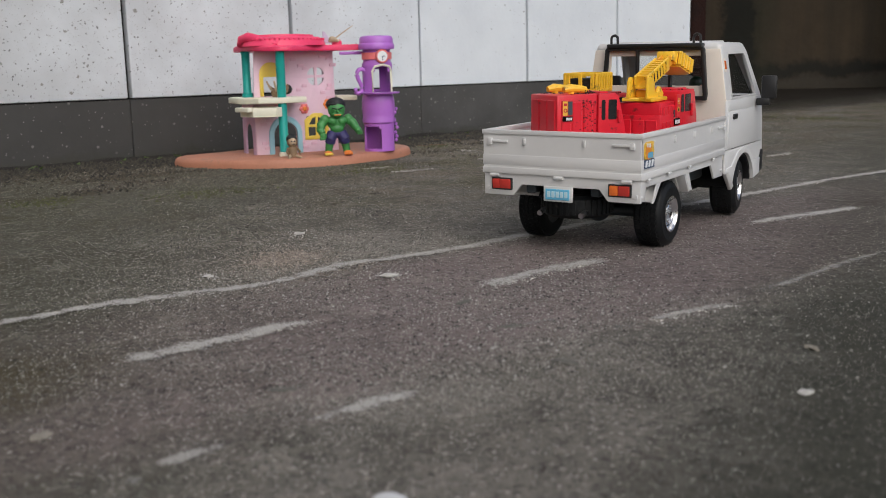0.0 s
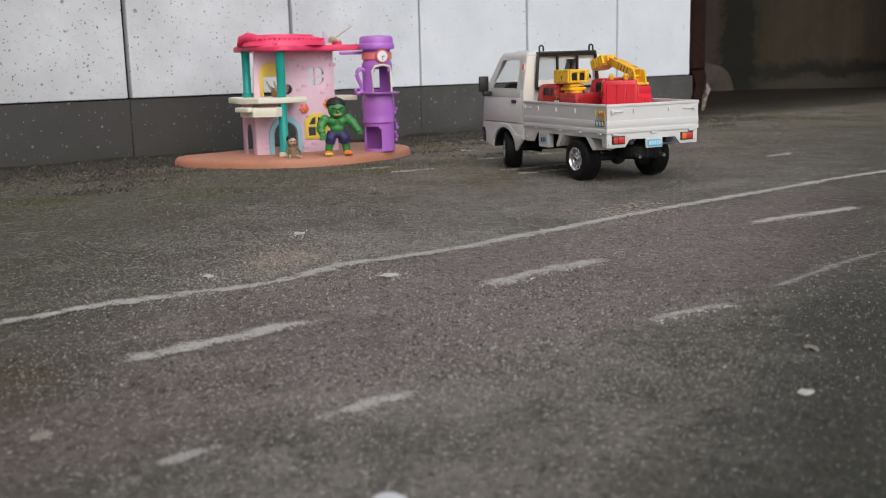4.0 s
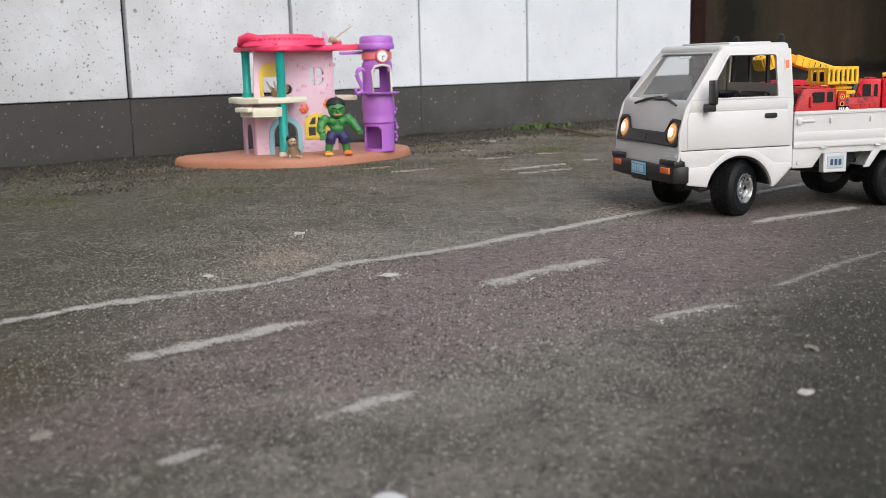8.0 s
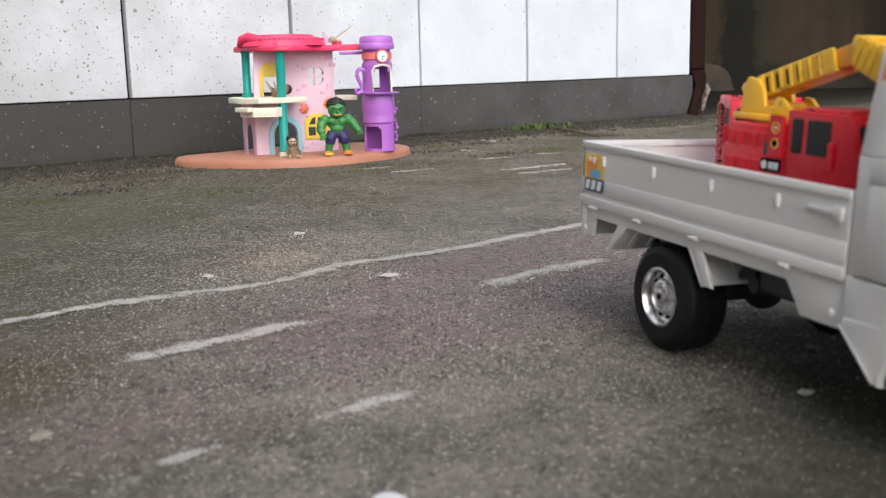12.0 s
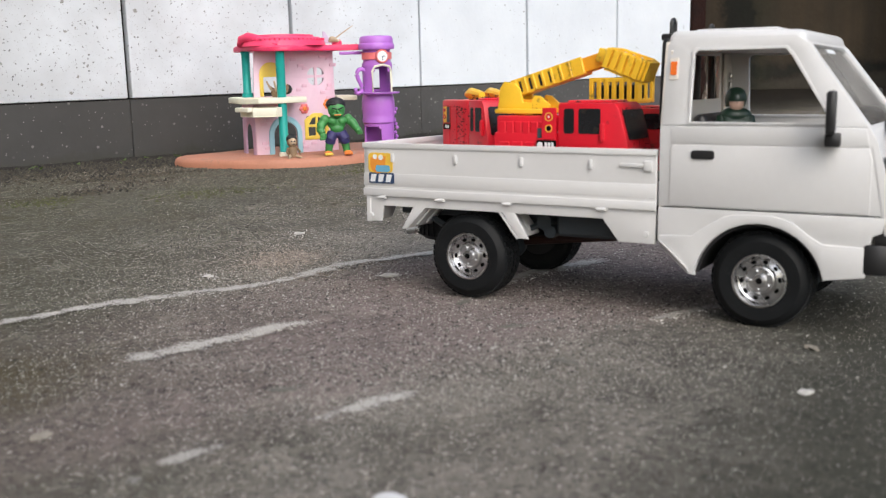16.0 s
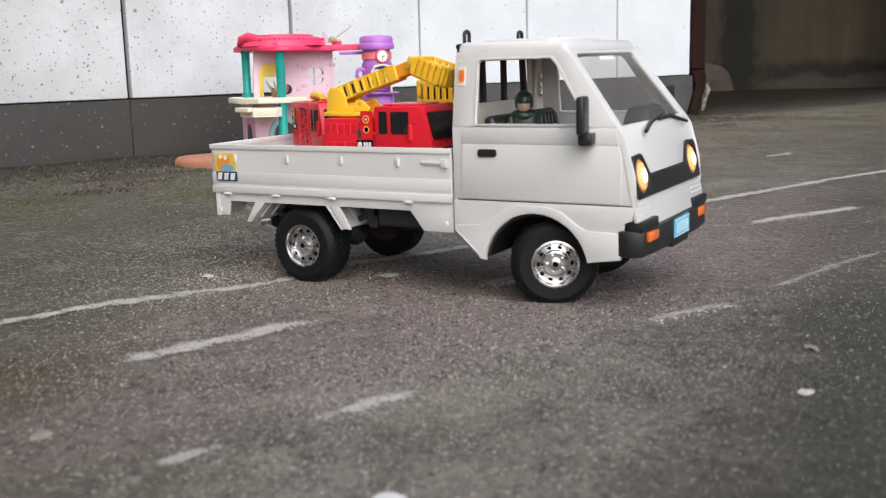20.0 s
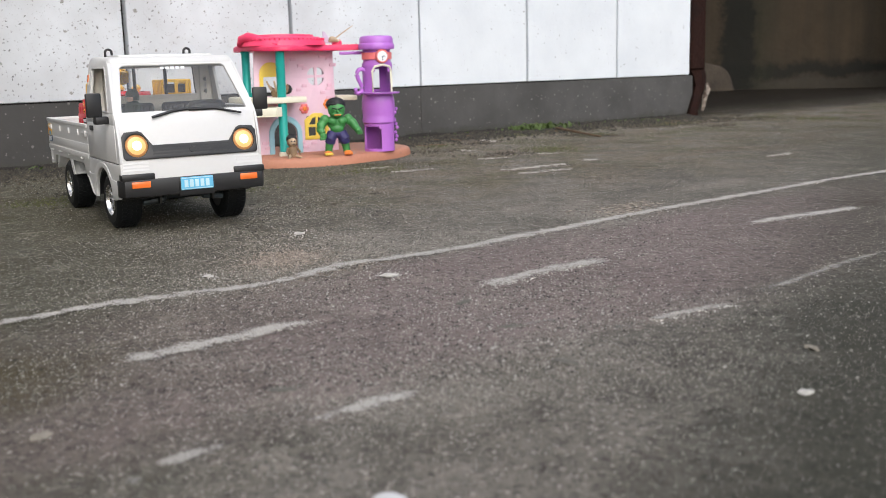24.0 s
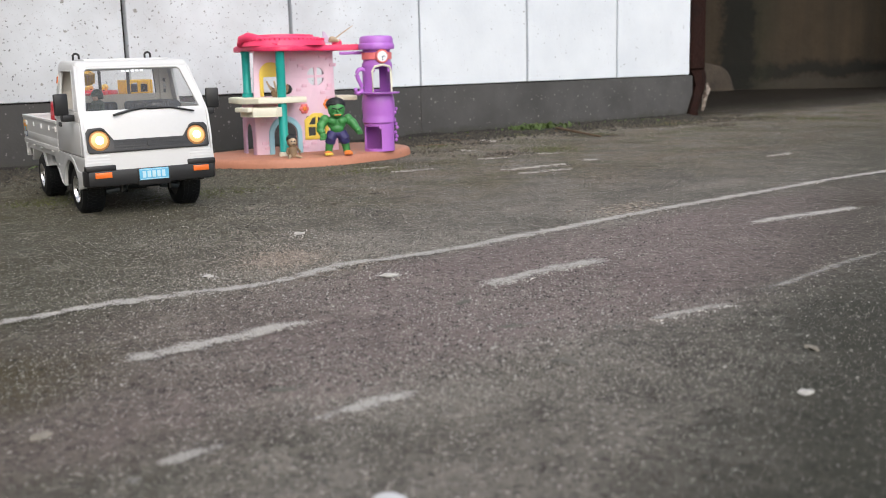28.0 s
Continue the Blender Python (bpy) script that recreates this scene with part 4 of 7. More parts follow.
    for s in (-1, 1):
        bm = BM()
        tube(bm, [(123.5, s * 40 - 3.2, 162), (123.5, s * 40 - 3.2, 167.5)] + [(123.5, s * 40 - 3.4 * math.cos(radians(a)), 168 + 3.4 * math.sin(radians(a))) for a in range(20, 180, 20)] + [(123.5, s * 40 + 3.2, 167.5), (123.5, s * 40 + 3.2, 162)], 1.25, 8)
        part("lifting_eye", bm, M_BLACK, gf, "black lifting eye")
    # inside: floor, dash, seats, trim strip
    bm = BM()
    box(bm, 128, 243, -65, 65, 66, 70, 0.5)
    box(bm, 214, 234, -64, 64, 70, 103, 3, 2)
    part("cab_floor", bm, M_BLACK, truck, "dark cab floor and dashboard")
    bm = BM()
    box(bm, 210, 232, 4, 46, 104, 121, 6, 3, taper=(0.75, 0.8))
    part("instrument_hood", bm, M_BLACK, truck, "black rounded instrument hood")
    bm = BM()
    lathe(bm, [(14.5, -1.2), (16.5, 0), (14.5, 1.2), (13.6, 0), (14.5, -1.2)], 28, Matrix.Translation((203, -27, 98)) @ Matrix.Rotation(radians(-62), 4, "Y"))
    part("steering_wheel", bm, M_BLACK, truck, "black steering wheel")
    for s in (-1, 1):
        bm = BM()
        mm = Matrix.Translation((146, s * 27, 95)) @ Matrix.Rotation(radians(-10), 4, "Y")
        box(bm, -4.5, 4.5, -23, 23, -26, 23, 4, 3, mm)
        box(bm, 2, 40, -23, 23, -27, -14, 4, 2, mm)
        seat = part("seat", bm, M_SEAT, truck, "black ribbed vinyl seat")
        for k in range(7):
            bm = BM()
            box(bm, 3.8, 5.8, -19.5 + k * 6, -16 + k * 6, -22, 19, 0.8, 1, mm)
            part("seat_rib", bm, M_SEAT, seat)
    bm = BM()
    for k in range(3):
        plate(bm, rounded(-3, 3, 137 - k * 6, 141.5 - k * 6, 1), (), 0.8, basis((131.5, 55, 0), (0.6, -0.8, 0), (0, 0, 1), (0.8, 0.6, 0)))
    part("pillar_badges", bm, M_CHROME, truck, "three small silver badges on the inner pillar")
    for y in (-62, 49):
        bm = BM()
        box(bm, 128.5, 131.5, y, y + 13, 70, 154, 1, 1)
        part("inner_pillar", bm, M_WHITE_IN, truck)
    # inner wheel housings
    for s in (-1, 1):
        bm = BM()
        pr = arch(34.8) + arch(33.2, a0=10, a1=170)
        flat_side(bm, pr, (), 65.5, s, 41)
        plate(bm, arc(182.5, 24.5, 35.2, 170, 10, 18) + [(217, 24), (148, 24)], (), 2.0, upright(s * 26.0))
        part("wheel_housing", bm, M_BLACK, truck)


def build_bed():
    bm = BM()
    box(bm, -73, 124.5, -66.5, 66.5, 66, 70, 0.6)
    for k in range(9):
        box(bm, -72, 123, -60 + k * 14, -55 + k * 14, 69.8, 71.0, 0.4)
    part("bed_floor", bm, M_WHITE, truck)

    def hooks(parent, spots, m):
        for x, z in spots:
            bm = BM()
            box(bm, x - 1.1, x + 1.1, -1.8, 0.2, z - 2.8, z + 2.8, 0.6, 2, m)
            part("tie_hook", bm, M_WHITE, parent)

    for out in (1, -1):
        bm = BM()
        y = out * 68.0
        box(bm, -75.8, 124.8, *sorted((y, y - out * 2.6)), 64.5, 98, 0.5, 1)
        side = part("bed_side", bm, M_WHITE, truck)
        for name, x0, o0, o1, z0, z1 in (("top_rail", -76.2, 0.9, 3.2, 95.0, 98.4), ("bottom_rail", -76.0, 0.8, 1.0, 63.6, 68.6), ("side_rib", -75.8, 0.25, 1.0, 70.4, 78.6)):
            bm = BM()
            box(bm, x0, 124.8, *sorted((y + out * o0, y - out * o1)), z0, z1, 0.32, 2)
            part(name, bm, M_WHITE, side)
        mm = Matrix.Translation((0, y, 0)) if out < 0 else Matrix.Translation((0, y, 0)) @ Matrix.Rotation(math.pi, 4, "Z") @ Matrix.Diagonal((-1, 1, 1, 1))
        hooks(side, [(x, 89.0) for x in (-53, -6, 40, 85)], mm)
        bm = BM()
        box(bm, 103, 121, *sorted((y + out * 1.6, y)), 88.0, 90.2, 0.6, 2)
        box(bm, 117.5, 122.5, *sorted((y + out * 2.2, y)), 86.0, 92.0, 0.7, 2)
        part("side_latch", bm, M_WHITE, side)
        for x in (-62, -18, 30, 92):
            bm = BM()
            rod(bm, (x - 2.8, y + out * 0.9, 62.7), (x + 2.8, y + out * 0.9, 62.7), 0.9, n=10)
            box(bm, x - 1, x + 3.4, *sorted((y + out * 1.1, y - out * 1)), 62.0, 64.0, 0.3)
            part("hinge", bm, M_WHITE, side)
        # apron under the side: rear bracket and front bracket plate
        bm = BM()
        flat_side(bm, [(-74.5, 64), (-74.5, 46.5), (-64, 46.5), (-62, 57), (92, 57), (102, 44), (124.5, 44), (124.5, 64)], (), 66.6, out, 2.2, bev=0.5)
        ap = part("bed_apron", bm, M_WHITE, truck)
        for x, z in ((-71.5, 50.5), (119, 49.5)):
            bm = BM()
            rod(bm, (x, out * 66, z), (x, out * 68.0, z), 1.8, 1.4, 12)
            part("bolt", bm, M_WHITE, ap)
        # mudguards before and behind the rear wheel
        for (xa, za, xb, zb, nm) in ((23, 60, 37, 41.5, "f"), (-27, 60, -44, 42.5, "r")):
            bm = BM()
            a, b2 = Vector((xa, 0, za)), Vector((xb, 0, zb))
            d = (b2 - a).normalized()
            m = basis(a + Vector((0, out * 66.5, 0)), (0, -out, 0), d, Vector((0, -out, 0)).cross(d))
            plate(bm, [(0, 0), (32, 0), (32, (b2 - a).length), (0, (b2 - a).length)], (), 1.6, m, 0, 0.4)
            for k in (8, 20):
                box(bm, k, k + 4, 2, (b2 - a).length - 3, -0.9, 2.5, 0.5, 1, m)
            m3 = basis(a, (1, 0, 0), (0, 0, 1), (0, 1, 0))
            plate(bm, [(0, 2), (xb - xa, zb - za), (xb - xa + (7 if nm == "f" else -4), zb - za), (9 if nm == "f" else -9, 2)], (), -1.4 * out, Matrix.Translation((0, out * 66.5, 0)) @ m3, 0, 0.3)
            part("mudguard", bm, M_WHITE, truck)
    # tailgate
    bm = BM()
    box(bm, -76, -73.2, -68, 68, 64.5, 98, 0.5, 1)
    tg = part("tailgate", bm, M_WHITE, truck)
    for name, ext in (("top_rail", (-76.9, -72.6, -68.6, 68.6, 95.0, 98.5)), ("bottom_rail", (-76.8, -75, -68.4, 68.4, 63.6, 68.6)), ("gate_rib", (-76.3, -75, -68.2, 68.2, 70.4, 78.6))):
        bm = BM()
        box(bm, *ext, 0.32, 2)
        part(name, bm, M_WHITE, tg)
    for y in (-22, 30):
        bm = BM()
        box(bm, -78, -76, y - 1.1, y + 1.1, 87, 92.5, 0.6, 2)
        part("tie_hook", bm, M_WHITE, tg)
    for s in (-1, 1):
        bm = BM()
        box(bm, -77.8, -76, min(s * 45, s * 63), max(s * 45, s * 63), 88.5, 90.5, 0.5, 2)
        box(bm, -78.2, -76, min(s * 59, s * 63), max(s * 59, s * 63), 86.5, 92.0, 0.6, 2)
        part("gate_latch", bm, M_WHITE, tg)
    for y in (-57, 0, 57):
        bm = BM()
        rod(bm, (-76.4, y - 4, 62.2), (-76.4, y + 4, 62.2), 1.5, n=10)
        part("hinge", bm, M_WHITE, tg)
    # tail panel with its cut-out
    mt = basis((-75, 0, 0), (0, 1, 0), (0, 0, 1), (1, 0, 0))
    bm = BM()
    plate(bm, [(-67.5, 46), (-41, 46), (-33.5, 55), (33.5, 55), (41, 46), (67.5, 46), (67.5, 64), (-67.5, 64)], (), 3.2, mt, 0, 0.6)
    tp = part("tail_panel", bm, M_WHITE, truck)
    for s in (-1, 1):
        bm = BM()
        box(bm, -76.4, -74.5, s * 51 - 9.5, s * 51 + 9.5, 50.3, 60.0, 0.6, 1)
        part("lamp_base", bm, M_BLACK, tp)
        bm = BM()
        box(bm, -77.6, -75.8, s * 51 - 8.2, s * 51 + 1.0, 51.3, 59.0, 0.8, 2)
        part("tail_lamp", bm, M_REDLENS, tp, "red tail lamp lens")
        bm = BM()
        box(bm, -77.4, -75.8, s * 51 + 1.2, s * 51 + 8.2, 51.3, 59.0, 0.8, 2)
        part("tail_lamp", bm, M_ORANGE if s < 0 else M_REDLENS, tp, "orange-red tail lamp lens")
        bm = BM()
        rod(bm, (-76.5, s * 64, 51), (-74.5, s * 64, 51), 1.6, n=10)
        part("bolt", bm, M_WHITE, tp)
    bm = BM()
    box(bm, -78.2, -75.2, -12.3, 12.3, 43.6, 55.6, 0.8, 2)
    ph = part("plate_holder", bm, M_WHITE, tp)
    bm = BM()
    box(bm, -79.0, -78.1, -10.4, 10.4, 45.2, 53.8, 0.4)
    pl = part("number_plate", bm, M_PLATEBLUE, ph, "light blue plate with pale bars")
    bm = BM()
    for k in range(5):
        box(bm, -79.4, -78.9, -9.0 + k * 3.7, -6.2 + k * 3.7, 47.2, 52.0, 0.3)
    part("plate_marks", bm, M_PLATEINK, pl)
    # small framed plate under the left side
    bm = BM()
    box(bm, 63, 89, 58, 66, 38, 58, 0.8, 1)
    sb = part("side_box", bm, M_WHITE, truck)
    bm = BM()
    box(bm, 66.5, 85.5, 65.8, 66.6, 42.0, 54.5, 0.5)
    sp = part("side_plate", bm, mat("grey_blue_plate", (0.42, 0.50, 0.56), 0.4), sb, "grey-blue plate with darker bars")
    bm = BM()
    for k in range(3):
        box(bm, 69.5 + k * 4.6, 72.8 + k * 4.6, 66.5, 67.0, 45.0, 51.0, 0.3)
    part("plate_marks", bm, M_NSTICK, sp)
    # stickers at the rear corners: plain patches of colour
    for out in (1, -1):
        y = out * 68.5
        for nm, shape, material, lift in (("sticker", rounded(-72, -53, 79, 92, 3), M_YSTICK, 0.30), ("sticker_patch", arc(-64.5, 84.5, 6, 180, 360, 8) + [(-58, 90), (-70, 89)], M_OSTICK, 0.45),
                                          ("sticker_patch", rounded(-66, -55, 79.5, 84, 1.5), M_BSTICK, 0.5), ("sticker_patch", rounded(-71.5, -52, 72.0, 79.0, 1), M_NSTICK, 0.35),
                                          ("sticker_patch", arc(-62, 89, 1.8, 0, 330, 10), M_WSTICK, 0.55), ("sticker_patch", arc(-66.5, 89.5, 1.6, 0, 330, 10), M_WSTICK, 0.55)):
            bm = BM()
            flat_side(bm, shape, (), 68.6 + lift, out, 0.5)
            if nm == "sticker":
                st = part(nm, bm, material, truck, "small bright cartoon-coloured sticker patch")
            else:
                part(nm, bm, material, st)
        for k in range(3):
            bm = BM()
            flat_side(bm, [(-70.5 + k * 6, 73), (-66.8 + k * 6, 73), (-65.4 + k * 6, 78), (-69.5 + k * 6, 78)], (), 69.1, out, 0.4)
            part("sticker_bar", bm, M_WSTICK, st)


def build_chassis():
    for s in (-1, 1):
        bm = BM()
        box(bm, -70, 235, min(s * 24, s * 32), max(s * 24, s * 32), 48, 58, 1.0, 1)
        part("frame_rail", bm, M_CHASSIS, truck, "dark chassis rail")
        bm = BM()
        tube(bm, [(-42, s * 43, 50), (-20, s * 43, 38), (0, s * 43, 34), (20, s * 43, 38), (46, s * 43, 50)], 2.2, 6)
        tube(bm, [(-28, s * 43, 40), (0, s * 43, 31), (28, s * 43, 40)], 2.0, 6)
        rod(bm, (46, s * 38, 50), (46, s * 48, 50), 5, n=14)
        rod(bm, (50, s * 38, 44), (50, s * 48, 44), 4, n=14)
        part("leaf_spring", bm, M_CHASSIS, truck)
        bm = BM()
        box(bm, 55, 120, min(s * 30, s * 50), max(s * 30, s * 50), 42, 57, 2, 1)
        part("side_tank", bm, M_CHASSIS, truck)
    bm = BM()
    rod(bm, (0, -46, 27.5), (0, 46, 27.5), 5, n=14)
    ball(bm, (0, 0, 27.5), (11, 11, 11), 14, 10)
    part("rear_axle", bm, M_CHASSIS, truck)
    bm = BM()
    rod(bm, (183, -44, 27.5), (183, 44, 27.5), 4, n=12)
    part("front_axle", bm, M_CHASSIS, truck)
    for s in (-1, 1):
        bm = BM()
        tube(bm, [(199, s * 12, 40), (209, s * 20, 27), (207, s * 38, 25), (193, s * 44, 30)], 2.8, 8)
        part("steering_link", bm, M_LINK, truck, "grey-blue bent steering link")
    bm = BM()
    rod(bm, (8, 0, 29), (110, 0, 40), 3, n=10)
    part("drive_shaft", bm, M_AXLE, truck)
    # spare wheel lying under the tail
    bm = BM()
    lathe(bm, [(14, -9), (25, -9), (28, -6), (29, 0), (28, 6), (25, 9), (14, 9), (14, -9)], 36, Matrix.Translation((-42, 0, 38)))
    spare = part("spare_wheel", bm, M_RUBBER, truck, "black spare tyre slung under the tail")
    bm = BM()
    for k in range(36):
        a = 2 * math.pi * k / 36
        box(bm, 28, 29.6, -1.1, 1.1, -6, 6, 0, 1, Matrix.Translation((-42, 0, 38)) @ Matrix.Rotation(a, 4, "Z"))
    tagged(part("tread", bm, M_RUBBER, spare), "worn block tread", kind="stuff")
    for s in (-1, 1):
        bm = BM()
        rod(bm, (-74, s * 18, 33), (-62, s * 18, 35), 2.2, n=10)
        part("tail_pipe", bm, M_CHROME, truck)


def build_wheels():
    """Four wheels, each with its hub at the origin and its axle along y."""
    out = {}
    for name, x, s in (("rear_right", 0, -1), ("rear_left", 0, 1), ("front_right", WHEELBASE, -1), ("front_left", WHEELBASE, 1)):
        w = new("wheel")
        w.parent = truck
        m = Matrix.Rotation(radians(-90 * s), 4, "X")
        r, hw = WHEEL_R, 12.0
        bm = BM()
        lathe(bm, [(14.7, -hw + 1), (16, -hw), (22, -hw), (25.2, -hw + 1.5), (r - 0.9, -hw + 3.5), (r - 0.8, -6), (r - 0.8, 6), (r - 0.9, hw - 3.5), (25.2, hw - 1.5), (22.6, hw - 0.1), (22, hw + 0.3), (19.2, hw + 0.2), (15.6, hw), (14.7, hw - 1.2)], 48, m)
        tyre = part("tyre", bm, M_RUBBER, w, "black rubber tyre with dusty tread")
        bm = BM()
        for k in range(40):
            for z0, z1, lead in ((-8.6, -4.9, 0.0), (-4.2, -0.5, 0.5), (0.5, 4.2, 0.0), (4.9, 8.6, 0.5)):
                a = 2 * math.pi * (k + lead) / 40
                mm = m @ Matrix.Rotation(a, 4, "Z") @ Matrix.Translation((0, 0, (z0 + z1) / 2)) @ Matrix.Rotation(radians(18 if z0 < 0 else -18), 4, "X")
                box(bm, r - 2.2, r, -1.75, 1.75, -(z1 - z0) / 2, (z1 - z0) / 2, 0, 1, mm)
        tagged(part("tread", bm, M_RUBBER, tyre), "dusty block tread", kind="stuff")
        bm = BM()
        lathe(bm, [(14.9, hw - 1.5), (15.0, hw + 0.3), (13.9, hw + 0.5), (13.3, hw - 0.6), (12.6, hw - 3.9), (11.8, hw - 4.3), (9.0, hw - 3.4), (8.2, hw - 1.4), (7.3, hw - 1.0), (6.6, hw - 2.6), (3.9, hw - 2.7), (3.6, hw - 0.6), (2.3, hw - 0.1), (0, hw - 0.2)], 40, m)
        rim = part("rim", bm, M_CHROME, w, "silver steel-style rim")
        bm = BM()
        lathe(bm, [(14.9, hw - 1.6), (14.8, -hw + 1), (6, -hw + 2), (0, -hw + 2)], 24, m)
        part("brake_drum", bm, M_BLACK, w)
        for k in range(10):
            a = 2 * math.pi * k / 10
            bm = BM()
            mm = m @ Matrix.Rotation(a, 4, "Z") @ Matrix.Translation((10.4, 0, hw - 3.8)) @ Matrix.Diagonal((0.85, 1.2, 1, 1))
            lathe(bm, [(1.25, -0.6), (1.25, 0.35), (0, 0.3)], 10, mm)
            part("rim_hole", bm, M_DARKGAP, rim)
        for k in range(5):
            a = 2 * math.pi * (k + 0.5) / 5
            bm = BM()
            lathe(bm, [(1.1, 0), (1.1, 1.0), (0.6, 1.3), (0, 1.3)], 6, m @ Matrix.Rotation(a, 4, "Z") @ Matrix.Translation((5.3, 0, hw - 2.7)))
            part("wheel_nut", bm, M_CHROME, rim)
        bm = BM()
        lathe(bm, [(1.7, 0), (1.7, 0.3), (0, 0.35)], 14, m @ Matrix.Translation((0, 0, hw - 0.15)))
        part("hub_hole", bm, M_DARKGAP, rim)
        out[name] = (w, x * MM, s * 52.5 * MM, s)
    return out


build_cab()
build_bed()
build_chassis()
wheels = build_wheels()

# ---- load in the bed: three soiled toy fire engines and the driver doll; all ride with the pickup ----
riders = []


def toy_window(bm, x0, x1, z0, z1, y, out):
    flat_side(bm, rounded(x0, x1, z0, z1, 1.2, 3), (), y, out, 0.8)


def fire_engine(label, offset, length, width, cab_h, deck_h, material, boom=False, cage=False, pump=False):
    """A toy fire engine heading +x, its wheels on z = 0, its middle at the origin."""
    e = thing("toy_fire_engine", label, "toy fire engine", "toy fire engines in the bed")
    h, w = length / 2, width / 2
    cab0 = h - (27 if pump else 46)
    bm = BM()
    prof = [(cab0, 7), (h, 7), (h, 22), (h - 1.5, 30), (h - 7, cab_h - 3), (h - 10, cab_h), (cab0 + 1, cab_h), (cab0, cab_h - 1)]
    flat_side(bm, prof, (), w, 1, width, bev=1.6)
    cab = part("cab", bm, material, e)
    for out in (1, -1):
        bm = BM()
        if pump:
            toy_window(bm, cab0 + 9.5, cab0 + 17.5, 33, cab_h - 5, w + 0.3, out)
        else:
            toy_window(bm, cab0 + 13.5, cab0 + 27.5, 34.5, cab_h - 3.5, w + 0.3, out)
        part("window", bm, M_GLASSTOY, cab, "dark toy window")
        bm = BM()
        toy_window(bm, cab0 + (3 if pump else 4), cab0 + (6.5 if pump else 10.5), 33 if pump else 34.5, cab_h - (5 if pump else 3.5), w + 0.3, out)
        part("window", bm, M_GLASSTOY, cab, "dark toy window")
        bm = BM()
        box(bm, *((cab0 + 18, cab0 + 21) if pump else (cab0 + 27.5, cab0 + 30.5)), *sorted((out * w, out * (w + 2.2))), 30, 41, 0.7, 1)
        part("mirror", bm, material, cab)
        bm = BM()
        flat_side(bm, arc(h - 20, 7, 9, 170, 10, 8) + arc(h - 20, 7, 7, 10, 170, 8), (), w + 0.8, out, 2)
        part("arch_lip", bm, material, cab)
    bm = BM()
    a, b = Vector((h - 1.6, 0, 30)), Vector((h - 7, 0, cab_h - 3))
    d = (b - a).normalized()
    m = basis(a + Vector((0.35, 0, 0)), (0, 1, 0), d, Vector((0, 1, 0)).cross(d))
    plate(bm, rounded(-w + 3, w - 3, 1, (b - a).length - 1.5, 1.5), (), 0.8, m)
    part("windscreen", bm, M_GLASSTOY, cab, "dark soiled toy windscreen")
    bm = BM()
    box(bm, h - 2.2, h + 0.4, -9, 9, 20.5, 25, 0.4)
    pl = part("name_strip", bm, M_DARKGAP, cab)
    bm = BM()
    for k in range(6):
        box(bm, h + 0.3, h + 0.7, -7.5 + k * 2.6, -5.7 + k * 2.6, 21.6, 24, 0)
    part("strip_marks", bm, M_PLATEINK, pl)
    bm = BM()
    box(bm, cab0 + 4, h - 14, -w + 5, w - 5, cab_h - 0.4, cab_h + 1.4, 0.8, 1)
    part("roof_rib", bm, material, cab)
    # rear deck with moulded relief
    bm = BM()
    box(bm, -h, cab0 - 1.2, -w, w, 6, deck_h, 1.6, 2)
    deck = part("body", bm, material, e)
    for out in (1, -1):
        bm = BM()
        n = 4 if not pump else 3
        for k in range(n):
            x = -h + 4 + k * (cab0 + h - 8) / n
            box(bm, x, x + (cab0 + h - 8) / n - 2, *sorted((out * (w - 0.5), out * (w + 0.7))), 22, deck_h - 6, 0.4, 1)
            box(bm, x, x + (cab0 + h - 8) / n - 2, *sorted((out * (w - 0.5), out * (w + 0.5))), 11, 19, 0.4, 1)
        part("body_relief", bm, material, deck)
        # sticker column
        if pump:
            x0 = -h + 4
            bm = BM()
            flat_side(bm, rounded(x0, x0 + 10, 33, 50, 0.6), (), w + 1.0, out, 1.4)
            st = part("sticker", bm, M_REDDIRTY, deck, "small sticker with gauges")
            for nm, x1, x2, z1, z2, mm in (("sticker_patch", 0.7, 4.8, 38, 49.2, M_YSTICK), ("sticker_patch", 5.6, 9.4, 38.4, 49.0, M_LINK), ("sticker_patch", 0.4, 9.6, 33.4, 37.2, M_DARKGAP)):
                bm = BM()
                flat_side(bm, rounded(x0 + x1, x0 + x2, z1, z2, 0.3), (), w + 1.3, out, 0.4)
                part(nm, bm, mm, st)
            bm = BM()
            flat_side(bm, arc(x0 + 2.8, 42, 1.7, 0, 345, 12), [arc(x0 + 2.8, 42, 1.0, 0, 345, 10)], w + 1.6, out, 0.4)
            flat_side(bm, rounded(x0 + 1.4, x0 + 4.2, 45.6, 47.8, 0.3), (), w + 1.6, out, 0.4)
            part("sticker_ring", bm, M_REDDIRTY, st)
            bm = BM()
            for k in range(3):
                flat_side(bm, rounded(x0 + 3.6 + k * 1.9, x0 + 5.0 + k * 1.9, 34.2, 36.4, 0.2, 1), (), w + 1.6, out, 0.4)
            part("strip_marks", bm, M_WSTICK, st)
            continue
        x0 = cab0 - 10
        bm = BM()
        flat_side(bm, rounded(x0, x0 + 9, 31, cab_h - 3, 0.6), (), w + 1.2, out, 1.6)
        st = part("sticker", bm, material, deck, "small sticker with gauges")
